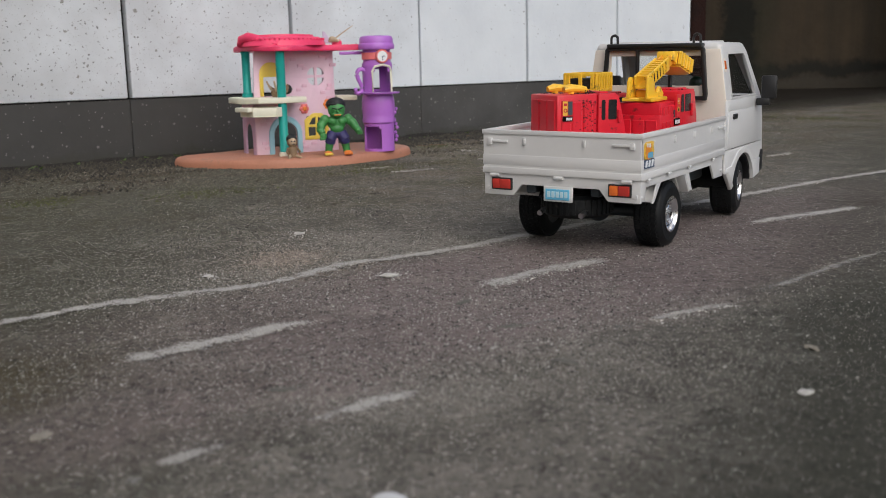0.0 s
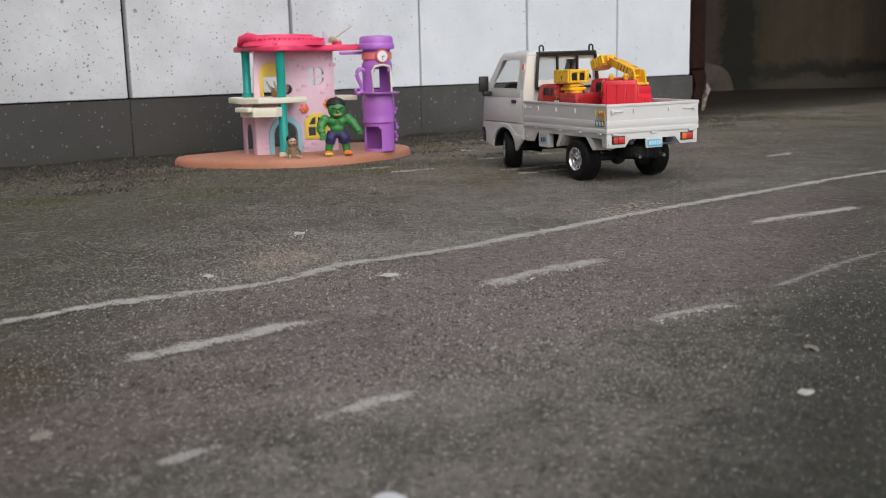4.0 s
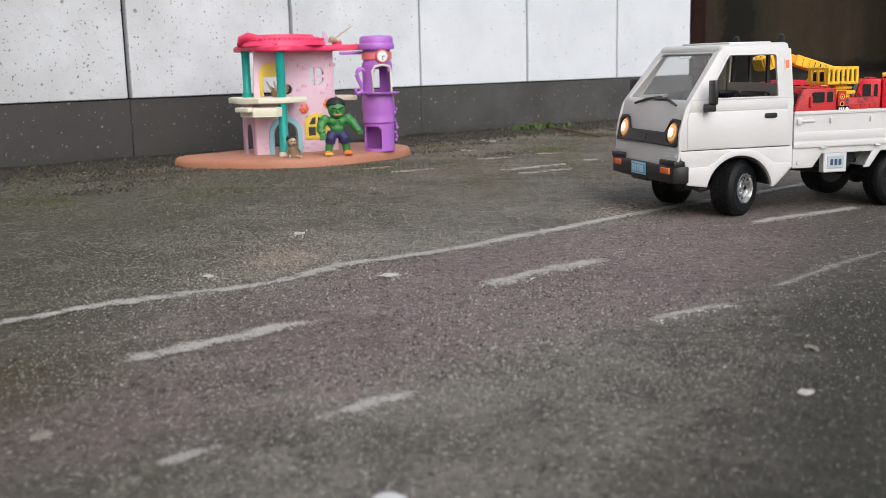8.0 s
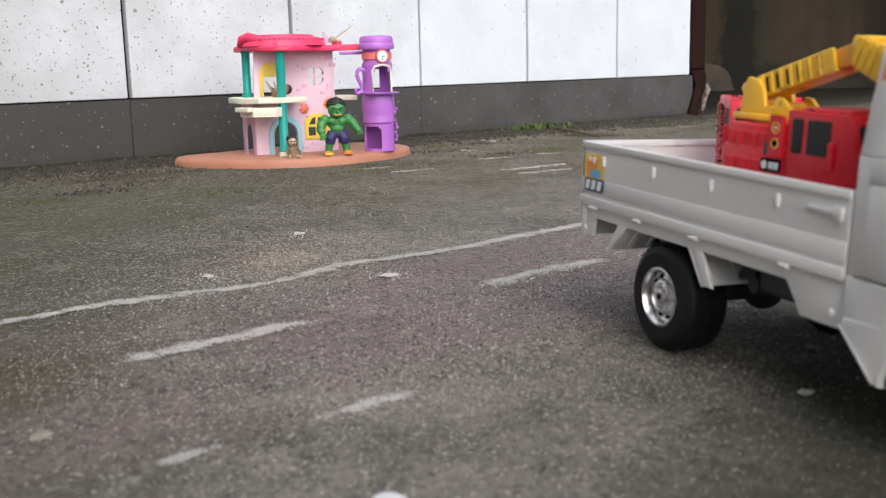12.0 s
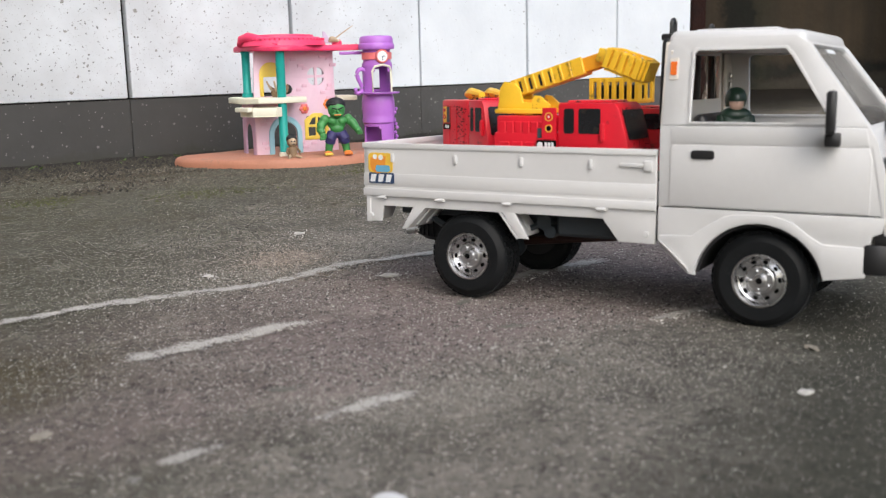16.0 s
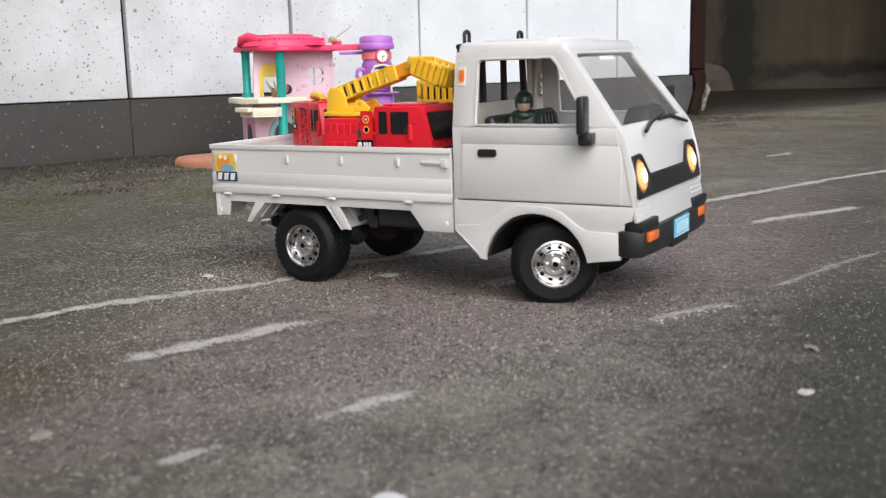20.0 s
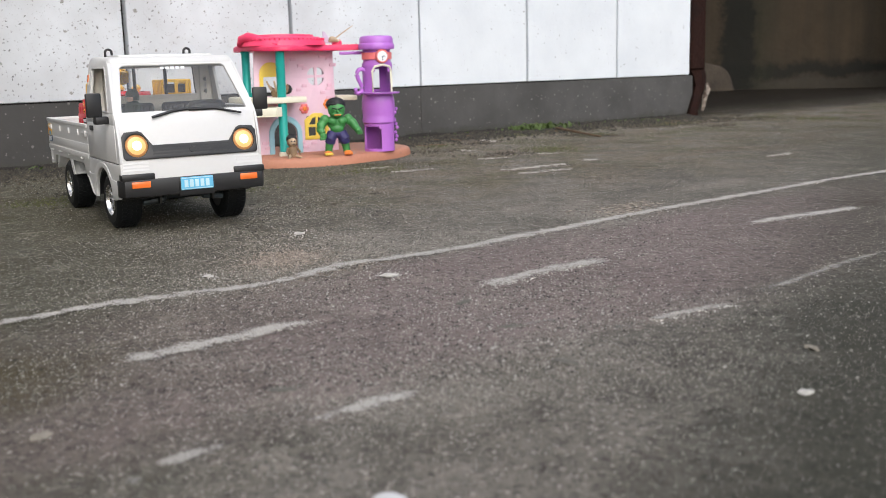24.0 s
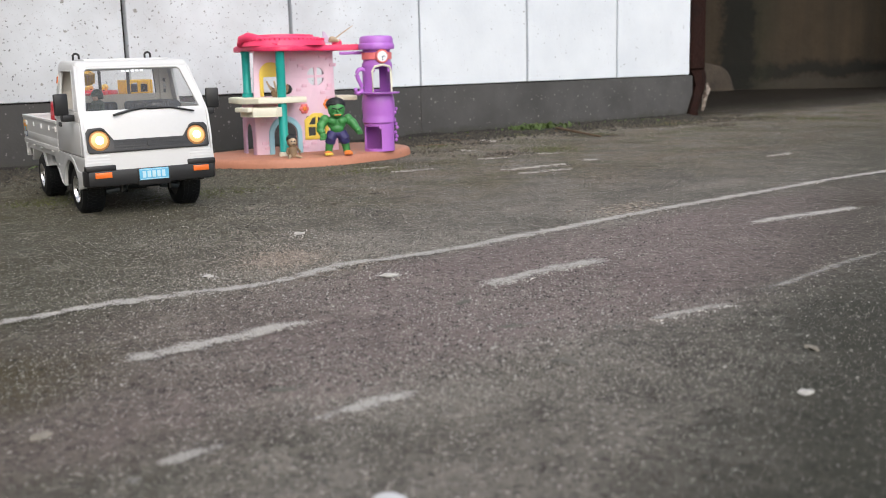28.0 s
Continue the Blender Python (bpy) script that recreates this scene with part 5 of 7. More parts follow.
        for z, r in ((cab_h - 8.5, 2.7), (cab_h - 15.5, 2.4)):
            bm = BM()
            flat_side(bm, arc(x0 + 4.4, z, r, 0, 345, 16), [arc(x0 + 4.4, z, r * 0.78, 0, 345, 12)], w + 1.5, out, 0.5)
            part("sticker_ring", bm, M_YSTICK, st)
            bm = BM()
            flat_side(bm, arc(x0 + 4.4, z, r * (0.25 if z > cab_h - 10 else 0.62), 0, 345, 12), (), w + 1.45, out, 0.4)
            part("gauge", bm, M_WSTICK if z > cab_h - 10 else M_DARKGAP, st)
        bm = BM()
        flat_side(bm, rounded(x0 - 3.6, x0 - 1.0, 31.5, 37.5, 0.3), (), w + 0.4, out, 0.6)
        part("sticker_patch", bm, M_LINK, st)
        bm = BM()
        flat_side(bm, rounded(x0 - 4, x0 + 9, 24.6, 30.2, 0.5), (), w + 1.2, out, 0.8)
        s2 = part("sticker_strip", bm, M_DARKGAP, deck)
        bm = BM()
        flat_side(bm, arc(x0 - 1.4, 27.4, 1.9, 0, 330, 12), (), w + 1.5, out, 0.4)
        for k in range(3):
            flat_side(bm, rounded(x0 + 1.8 + k * 2.2, x0 + 3.4 + k * 2.2, 25.8, 29.0, 0.2, 1), (), w + 1.5, out, 0.4)
        part("strip_marks", bm, M_WSTICK, s2)
    bm = BM()
    for k in range(3):
        box(bm, -h - 0.9, -h + 1, -w + 3 + k * (width - 6) / 3, -w + 1.5 + (k + 1) * (width - 6) / 3, 12, deck_h - 4, 0.5, 1)
    part("rear_relief", bm, material, deck)
    for x in (-h + 18, h - 20):
        for out in (1, -1):
            bm = BM()
            rod(bm, (x, out * (w - 7), 7.5), (x, out * (w - 0.5), 7.5), 7.5, n=18)
            part("wheel", bm, M_BLACK, e)
    tx = -h + 17 if boom else -h + 31
    if boom:
        bm = BM()
        box(bm, tx - 15.5, tx + 18, -w + 1, w - 1, deck_h - 2, deck_h + 10, 1.2, 2)
        ped = part("pedestal", bm, material, deck)
        for out in (1, -1):
            for k, (xa, xb) in enumerate(((-14, -9), (-8, -3.5), (-2.5, 2), (3, 7.5), (8.5, 13), (14, 17))):
                bm = BM()
                box(bm, tx + xa, tx + xb, *sorted((out * (w - 1.6), out * (w - 0.4 + 0.3 * (k % 2)))), deck_h - 6, deck_h + 6.5, 0.4, 1)
                part("pedestal_rib", bm, material, ped)
        deck_h += 10
        bm = BM()
        plate(bm, [(-20, -13), (-8, -14.5), (12, -14.5), (20, -10), (14, -4), (14, 4), (20, 10), (12, 14.5), (-8, 14.5), (-20, 13), (-14, 0)], (), 3.0, Matrix.Translation((tx, 0, deck_h + 1)), 0, 0.6)
        rod(bm, (tx, 0, deck_h - 1), (tx, 0, deck_h + 2), 11, n=20)
        for out in (1, -1):
            flat_side(bm, [(tx - 20, deck_h + 3.5), (tx + 15, deck_h + 3.5), (tx + 17, deck_h + 6), (tx + 10, deck_h + 12), (tx + 6, deck_h + 12.5), (tx + 4, deck_h + 8), (tx - 2, deck_h + 8), (tx - 4, deck_h + 16), (tx - 8, deck_h + 20), (tx - 15, deck_h + 21), (tx - 18, deck_h + 17), (tx - 19, deck_h + 8)], (), 9.5, out, 2.4, bev=0.5)
        part("turret", bm, M_YELLOW, e, "yellow turntable bracket")
        bm = BM()
        box(bm, tx - 6, tx + 9, -7, 7, deck_h + 3, deck_h + 10, 1.5, 2)
        part("turret_core", bm, M_AMBER, e)
        # ladder boom of two telescoping troughs
        a, b = Vector((tx - 11, 0, deck_h + 16)), Vector((tx + 56, 0, deck_h + 36))
        d = (b - a).normalized()
        mb = basis(a, d, (0, 1, 0), d.cross(Vector((0, 1, 0))))
        ln = (b - a).length
        bm = BM()
        for out in (1, -1):
            box(bm, 0, ln * 0.72, *sorted((out * 4.6, out * 6.4)), -5.5, 5.5, 0.5, 1, mb)
            for k in range(7):
                x = 3 + k * ln * 0.09
                box(bm, x, x + 1.6, *sorted((out * 6.2, out * 7.2)), -5, 5, 0.3, 1, mb)
        box(bm, 0, ln * 0.72, -5, 5, -5.5, -3.8, 0.4, 1, mb)
        for k in range(8):
            box(bm, 4 + k * 5.6, 6 + k * 5.6, -5, 5, 3.4, 5.0, 0.3, 1, mb)
        bo = part("boom", bm, M_YELLOW, e, "yellow ladder boom with slots")
        bm = BM()
        for out in (1, -1):
            for k in range(6):
                x = 6 + k * ln * 0.10
                box(bm, x, x + 1.5, *sorted((out * 6.3, out * 6.7)), -3.6, 3.4, 0, 1, mb)
        part("boom_slots", bm, M_SOIL, bo)
        bm = BM()
        for out in (1, -1):
            box(bm, ln * 0.6, ln, *sorted((out * 3.2, out * 4.6)), -4.4, 4.4, 0.4, 1, mb)
        box(bm, ln * 0.6, ln, -4, 4, -4.4, -3, 0.4, 1, mb)
        part("boom_extension", bm, M_AMBER, bo)
        # basket hanging from the elbow
        c = b + Vector((-6, 0, 0.5))
        mk = Matrix.Translation(c) @ Matrix.Rotation(radians(20), 4, "Y") @ Matrix.Diagonal((0.86, 0.76, 0.70, 1))
        bm = BM()
        box(bm, -4, 12, -9, 9, -7, 5, 1.2, 2, mk)
        part("elbow", bm, M_YELLOW, bo)
        bm = BM()
        loop = [(6, -13), (30, -17), (34, -10), (34, 10), (30, 17), (6, 13)]
        for z0 in (-9, 7):
            plate(bm, loop, [[(x * 0.86 + 3, y * 0.86) for x, y in loop]], 2, mk @ Matrix.Translation((0, 0, z0)), 0, 0.3)
        plate(bm, loop, (), 1.4, mk @ Matrix.Translation((0, 0, -11)))
        basket = part("basket", bm, M_YELLOW, bo, "yellow slatted rescue basket")
        slats = []
        for i in range(6):
            p, q = loop[i], loop[(i + 1) % 6]
            nn = max(2, int(math.dist(p, q) / 5))
            for k in range(nn):
                x, y = p[0] + (q[0] - p[0]) * k / nn, p[1] + (q[1] - p[1]) * k / nn
                slats.append((x, y))
        for x, y in slats:
            bm = BM()
            box(bm, x - 2.0, x + 2.0, y - 2.0, y + 2.0, -9, 8, 0.4, 1, mk)
            part("slat", bm, M_YELLOW, e)
        bm = BM()
        plate(bm, [(x * 0.9 + 2, y * 0.9) for x, y in loop], (), 13, mk @ Matrix.Translation((0, 0, -8.5)))
        part("basket_soil", bm, M_YELLOW, bo)
    if cage:
        z = deck_h + 13
        bm = BM()
        rod(bm, (tx + 4, 0, deck_h - 1), (tx + 4, 0, deck_h + 4), 12, n=20)
        box(bm, tx - 8, tx + 16, -13, 13, deck_h + 3, deck_h + 7, 1, 1)
        box(bm, tx - 6, tx + 14, -11, 11, deck_h + 8, deck_h + 11, 1, 1)
        rod(bm, (tx + 4, 0, deck_h + 2), (tx + 4, 0, z), 9, n=16)
        part("turret", bm, M_YELLOW, e, "yellow stacked turntable")
        bm = BM()
        x0, x1, y1 = tx - 8, tx + 27, 16
        box(bm, x0, x1, -y1, y1, z, z + 1.6, 0.5)
        cg = part("cage", bm, M_YELLOW, e, "yellow slatted cage")

        def bar(name, *ext):
            bm = BM()
            box(bm, *ext, 0.4, 1)
            part(name, bm, M_YELLOW, cg)
        for z0 in (z, z + 14):
            for out in (1, -1):
                bar("cage_rail", x0, x1, *sorted((out * y1, out * (y1 - 2.4))), z0, z0 + 3)
            for xx in (x0, x1 - 2.4):
                bar("cage_rail", xx, xx + 2.4, -y1 + 2.4, y1 - 2.4, z0, z0 + 3)
        for k in range(7):
            x = x0 + k * (x1 - x0 - 3) / 6
            for out in (1, -1):
                bar("slat", x, x + 3, *sorted((out * (y1 + 0.3), out * (y1 - 2))), z + 0.3, z + 16.6)
        for y in (-y1 + 2.6, -1.8, y1 - 6):
            for xx in (x0 - 0.3, x1 - 1.7):
                bar("slat", xx, xx + 2, y, y + 3.4, z + 0.3, z + 16.6)
        bm = BM()
        box(bm, x0 + 3, x1 - 3, -y1 + 3, y1 - 3, z + 1.4, z + 12, 1.5, 1)
        part("cage_soil", bm, M_SOIL, e, "dark soil filling the cage")
    if pump:
        bm = BM()
        for y, x in ((-8, -10), (10, -14)):
            tube(bm, [(x - 9, y, deck_h + 3.5), (x - 3, y, deck_h + 4.5), (x + 5, y, deck_h + 4), (x + 12, y, deck_h + 3)], [2.4, 3.8, 3.2, 2.6], 10)
            rod(bm, (x - 2, y, deck_h - 0.5), (x - 2, y, deck_h + 4), 2.6, n=10)
        part("water_cannon", bm, M_YELLOW, e, "yellow toy water cannon")
    # clumps of dried soil lying on it
    rnd = random.Random(int(length * 10 + width))
    bm = BM()
    for k in range(260):
        x, y = rnd.uniform(-h + 3, h - 12), rnd.uniform(-w + 2, w - 2)
        z = cab_h + 0.6 if x > cab0 + 1 else deck_h + 0.2
        pick = rnd.random()
        if pump:
            if pick < 0.55:
                x, y, z = rnd.gauss(-4, 4.5), (-w - 0.6) * (1 if rnd.random() < 0.7 else -1), rnd.uniform(12, deck_h - 4)
            elif pick < 0.85:
                x, y, z = rnd.gauss(4, 5), rnd.gauss(-8, 4), deck_h + abs(rnd.gauss(0.5, 1.2))
        elif pick < 0.35:
            f = rnd.random()
            x, y, z = h - 1.6 - 6 * f + 0.5, rnd.uniform(-w + 3, w - 3), 27 + (cab_h - 30) * f
        elif pick < 0.45:
            x, y, z = h + 0.5, rnd.uniform(-w + 2, w - 2), rnd.uniform(9, 24)
        elif boom and x < cab0:
            continue
        r = rnd.uniform(0.3, 0.85)
        ball(bm, (x, y, z), (r, r * rnd.uniform(0.7, 1.2), r * 0.7), 6, 4)
    part("soil_crumbs", bm, M_SOIL, e, "crumbs of dried dark soil")
    riders.append((e, offset))
    return e


fire_engine("red toy fire engine with raised yellow ladder boom", [(0, pose(0.0545, -0.0300, 0.0712)), (7, pose(0.0545, -0.0300, 0.0712)), (10, pose(0.0560, -0.0215, 0.0712)), (12.5, pose(0.0560, -0.0215, 0.0712)), (14.5, pose(0.0575, -0.0315, 0.0712))], 90, 40, 53, 35, M_RED, boom=True)
fire_engine("soiled red toy fire engine with yellow slatted cage", [(0, pose(0.0710, 0.0395, 0.0712))], 96, 40, 48, 38, M_REDDIRTY, cage=True)
fire_engine("soiled red toy pumper with yellow water cannons", [(0, pose(-0.0215, 0.0095, 0.0712, 0, 0, -32))], 66, 42, 54, 54, M_RED, pump=True)


def build_driver():
    """A plain small doll on the right-hand seat."""
    bm = BM()
    box(bm, -7, 7, -11, 11, -34, -6, 4, 2)
    ball(bm, (0, 0, -8), (8, 13, 7), 14, 10)
    for s in (-1, 1):
        tube(bm, [(0, s * 11, -9), (6, s * 13, -20), (16, s * 10, -24)], [4, 3.6, 3], 8)
    ball(bm, (1.5, 0, 3), (7.0, 6.2, 8.4), 16, 12, mi=1)
    ball(bm, (7.6, 0, 2), (1.6, 1.2, 2.0), 8, 6, mi=1)
    rod(bm, (0, 0, -8), (0.5, 0, -1), 3.6, n=12, mi=1)
    lathe(bm, [(9.4, 4.5), (9.6, 6), (9.2, 9), (7.6, 12.6), (4.5, 15), (0, 15.8)], 22, Matrix.Translation((-0.6, 0, -1)) @ Matrix.Diagonal((1, 0.9, 1, 1)), mi=2)
    lathe(bm, [(8.6, 0), (9.4, 4.5)], 22, Matrix.Translation((-2.2, 0, -1)) @ Matrix.Diagonal((0.85, 0.9, 1, 1)), mi=2)
    bmesh.ops.scale(bm, vec=(0.72, 0.72, 0.72), verts=bm.verts)
    d = part("driver_doll", bm, [M_HELMET, M_SKIN, M_HELMET])
    tagged(d, "small dark green helmeted doll on the truck seat", "doll")
    riders.append((d, [(0, pose(0.158, -0.0290, 0.1222, 0, 0, -66))]))


build_driver()

# ---- playhouse toy by the wall ----
HOUSE_EX, HOUSE_EY = Vector((0.861, 0.509, 0)), Vector((-0.509, 0.861, 0))
HOUSE = basis(Vector((-0.289, 1.617, 0.0)), HOUSE_EX, HOUSE_EY, (0, 0, 1))


def house_local(x, y):
    v = HOUSE.inverted() @ Vector((x, y, 0))
    return v.x * 1000, v.y * 1000


def build_playhouse():
    p = thing("toy_playhouse", "pink plastic toy playhouse with purple tower on a salmon base", "playhouse")
    p.matrix_basis = HOUSE
    # base plate: rounded rim, uneven outline
    ring = [house_local(x, y) for x, y in ((-0.412, 1.660), (-0.424, 1.622), (-0.394, 1.584), (-0.335, 1.552), (-0.285, 1.538), (-0.235, 1.536), (-0.18, 1.552), (-0.125, 1.592), (-0.085, 1.64), (-0.060, 1.69),
                                            (-0.052, 1.74), (-0.075, 1.80), (-0.13, 1.84), (-0.22, 1.83), (-0.31, 1.765), (-0.372, 1.705))]
    smooth = []
    n = len(ring)
    for i in range(n):
        a, b, c, d = ring[i - 1], ring[i], ring[(i + 1) % n], ring[(i + 2) % n]
        for k in range(4):
            t = k / 4
            smooth.append(tuple(0.5 * (2 * b[j] + (c[j] - a[j]) * t + (2 * a[j] - 5 * b[j] + 4 * c[j] - d[j]) * t * t + (3 * b[j] - a[j] - 3 * c[j] + d[j]) * t ** 3) for j in (0, 1)))
    bm = BM()
    cx, cy = sum(q[0] for q in smooth) / len(smooth), sum(q[1] for q in smooth) / len(smooth)
    rows = []
    for k, z in ((1.0, 0.0), (1.0, 6), (0.992, 10.5), (0.975, 13), (0.95, 14), (0.5, 14.3)):
        rows.append([bm.verts.new((cx + (x - cx) * k, cy + (y - cy) * k, z + 0.5 * math.sin(i * 0.7))) for i, (x, y) in enumerate(smooth)])
    for a, b in zip(rows, rows[1:]):
        for i in range(len(a)):
            j = (i + 1) % len(a)
            bm.faces.new((a[i], a[j], b[j], b[i]))
    bm.faces.new(rows[-1])
    bm.faces.new(rows[0][::-1])
    part("base", bm, M_TERRA, p, "salmon-brown moulded base plate")
    W = basis((0, 0, 0), (1, 0, 0), (0, 0, 1), (0, -1, 0))

    def front(bm, outer, holes=(), thick=3.0, y=0.0, bev=0.4, mi=0):
        return plate(bm, outer, holes, thick, Matrix.Translation((0, y, 0)) @ W, mi, bev)

    arch_door = [(26, 14)] + [(66, 14)] + arc(46, 44, 20, 0, 180, 12, 21)
    arch_win = [(13, 106), (39, 106), (39, 136), (13, 136)]
    rnd_win = []
    for q in range(4):
        c0 = 45 + 90 * q
        ox, oz = 2.6 * math.cos(radians(c0)) * 1.0, 2.6 * math.sin(radians(c0))
        rnd_win.append([(103 + ox, 135 + oz)] + [(103 + ox + a, 135 + oz + b) for a, b in arc(0, 0, 12.5, c0 - 40, c0 + 40, 8)])
    yel_win = [[(86, 40), (99, 40), (99, 54), (86, 54)], [(103, 40), (116, 40), (116, 54), (103, 54)], [(87, 58), (99, 58), (99, 70), (93, 68)], [(103, 58), (115, 58), (109, 68), (103, 70)]]
    big_hole = [(84, 38), (118, 38), (118, 72), (84, 72)]
    bm = BM()
    front(bm, [(-3, 13), (139, 13), (136, 100), (134, 176), (0, 176), (-3, 100)], [arch_door, arch_win, *rnd_win, big_hole])
    wall = part("front_wall", bm, M_PINK, p, "light pink wall with moulded brick relief")
    rnd = random.Random(4)
    for x, z in ((78, 118), (68, 112), (120, 112), (110, 106), (122, 118), (75, 88), (70, 92), (128, 92), (120, 98), (70, 28), (76, 20), (90, 26), (124, 22), (112, 20), (128, 60), (4, 60), (6, 30), (10, 22), (14, 66), (122, 160), (110, 163), (60, 160), (4, 100), (128, 150), (72, 150), (80, 146)):
        bm = BM()
        front(bm, rounded(x, x + rnd.uniform(8, 12), z, z + 5, 0.8, 2), (), 1.6, -2.8, 0.4)
        part("brick", bm, M_BRICKPINK, wall)
    bm = BM()
    front(bm, [(18, 14), (26, 14)] + arc(46, 44, 20, 180, 0, 12, 21) + [(66, 14), (74, 14)] + arc(46, 44, 28, 0, 180, 14, 30), (), 5, -2, 0.8)
    part("door_arch", bm, M_SKYBLUE, wall, "pale blue door surround")
    bm = BM()
    front(bm, [(80, 34), (122, 34), (122, 66), (110, 76), (94, 76), (80, 66)], yel_win, 3.2, -1.4, 0.5)
    part("window_frame", bm, M_HOUSEYEL, wall, "yellow cottage window frame")
    bm = BM()
    front(bm, [(7, 106), (13, 106), (13, 136), (39, 136), (39, 106), (45, 106), (45, 140)] + arc(26, 140, 19, 0, 180, 12), (), 4, -1.6, 0.6)
    part("window_arch", bm, M_HOUSEYEL, wall, "yellow arched window surround")
    for x, z in ((80, 84), (122, 90)):
        bm = BM()
        for k in range(6):
            a = k * math.pi / 3
            ball(bm, (x + 5 * math.cos(a), -4.5, z + 5 * math.sin(a)), (3.6, 2, 3.6), 8, 6)
        f = part("flower", bm, M_CORAL if x < 100 else M_FLOWER, wall, "moulded flower ornament")
        bm = BM()
        ball(bm, (x, -6.5, z), (4, 2.2, 4), 10, 8)
        part("flower_eye", bm, M_FLOWER, f)
    # left side wall with an arch, lower storey; right return
    bm = BM()
    ms = basis((-3, 0, 0), (0, 1, 0), (0, 0, 1), (1, 0, 0))
    plate(bm, [(2, 13), (58, 13), (56, 98), (2, 98)], [[(14, 13.5)] + [(44, 13.5)] + arc(29, 44, 15, 0, 180, 10, 20)], 3, ms, 0, 0.4)
    sw = part("side_wall", bm, M_LILAC, p, "lilac arched side wall")
    bm = BM()
    plate(bm, [(0, 13), (40, 13), (40, 174), (0, 174)], (), 3, basis((133, 0, 0), (0, 1, 0), (0, 0, 1), (1, 0, 0)), 0, 0.4)
    part("side_wall", bm, M_PINK, p)
    # cream floors and tray balcony
    bm = BM()
    plate(bm, [(-28, 46), (-32, -14), (-14, -50), (10, -58), (66, -50), (66, -4), (3, -4), (3, 66), (-20, 60)], (), 9, Matrix.Translation((0, 0, 96)), 0, 1.5)
    part("balcony", bm, M_CREAM, p, "cream upper balcony slab")
    bm = BM()
    plate(bm, [(3, 3), (132, 3), (132, 66), (3, 60)], (), 4, Matrix.Translation((0, 0, 96)), 0, 0.5)
    plate(bm, [(139, -4), (166, -24), (170, 4), (150, 40), (139, 40)], (), 8, Matrix.Translation((0, 0, 95)), 0, 1.2)
    part("upper_floor", bm, M_CREAM, p)
    bm = BM()
    loop = [(-30, -10), (-22, -46), (10, -60), (22, -54), (22, -14), (-6, 2)]
    plate(bm, loop, (), 2, Matrix.Translation((0, 0, 76)), 0, 0.5)
    inner = [(-6 + (x + 6) * 0.9, -30 + (y + 30) * 0.9) for x, y in loop]
    plate(bm, loop, [inner], 13, Matrix.Translation((0, 0, 77.5)), 0, 0.8)
    part("tray", bm, M_CREAM, p, "cream tray balcony")
    bm = BM()
    plate(bm, [(-40, -14), (-31, -46), (-22, -46), (-26, -12)], (), 7, Matrix.Translation((0, 0, 84)), 0, 1)
    part("tray_step", bm, M_CREAM, p)
    # teal posts
    for x, y, z0, z1, r in ((26, -46, 14, 178, 7.0), (-3, 26, 105, 176, 6.5)):
        bm = BM()
        lathe(bm, [(r + 1.2, 0), (r + 1.2, 5), (r, 7), (r * 0.97, (z1 - z0) * 0.5), (r, z1 - z0 - 4), (r + 1.5, z1 - z0)], 20, Matrix.Translation((x, y, z0)))
        post = part("post", bm, M_TEAL, p, "teal round post")
        bm = BM()
        lathe(bm, [(r + 1.8, 0), (r + 1.8, 6), (r + 0.6, 7)], 20, Matrix.Translation((x, y, z0)))
        if z0 < 50:
            part("post_foot", bm, M_CREAM, post)
        else:
            part("post_foot", bm, M_TEAL, post)
    # hot pink roof: wavy eave, raised disc with beads
    bm = BM()
    eave = [(-12, 52), (-14, 12), (-4, -30), (22, -62), (58, -58), (96, -34), (140, -32), (168, -40), (176, -26), (160, 10), (140, 62), (40, 74)]
    sm = []
    n = len(eave)
    for i in range(n):
        a, b, c, d = eave[i - 1], eave[i], eave[(i + 1) % n], eave[(i + 2) % n]
        for k in range(5):
            t = k / 5
            sm.append(tuple(0.5 * (2 * b[j] + (c[j] - a[j]) * t + (2 * a[j] - 5 * b[j] + 4 * c[j] - d[j]) * t * t + (3 * b[j] - a[j] - 3 * c[j] + d[j]) * t ** 3) for j in (0, 1)))
    rows = []
    for k, z in ((0.985, 175), (1.0, 177), (0.99, 181.5), (0.95, 184), (0.86, 183.5)):
        rows.append([bm.verts.new((50 + (x - 50) * k, 4 + (y - 4) * k, z + 2.5 * math.exp(-((x + 4) ** 2 + (y - 6) ** 2) / 900.0))) for x, y in sm])
    for a, b in zip(rows, rows[1:]):
        for i in range(len(a)):
            j = (i + 1) % len(a)
            bm.faces.new((a[i], a[j], b[j], b[i]))
    bm.faces.new(rows[-1])
    bm.faces.new(rows[0][::-1])
    roof = part("roof", bm, M_HOT, p, "hot pink moulded roof")
    bm = BM()
    lathe(bm, [(72, 0), (70, 4), (64, 8), (60, 9.5), (52, 9.8), (50, 12.2), (30, 13), (0, 13)], 40, Matrix.Translation((52, 0, 183.5)) @ Matrix.Diagonal((0.96, 0.72, 1.4, 1)))
    part("roof_disc", bm, M_HOT, roof)
    for k in range(30):
        a = math.pi + k * math.pi * 1.1 / 29
        bm = BM()
        ball(bm, (52 + 66 * math.cos(a), 66 * 0.72 * math.sin(a), 193.6), 1.7, 7, 5)
        part("roof_bead", bm, M_HOT, roof)
    bm = BM()
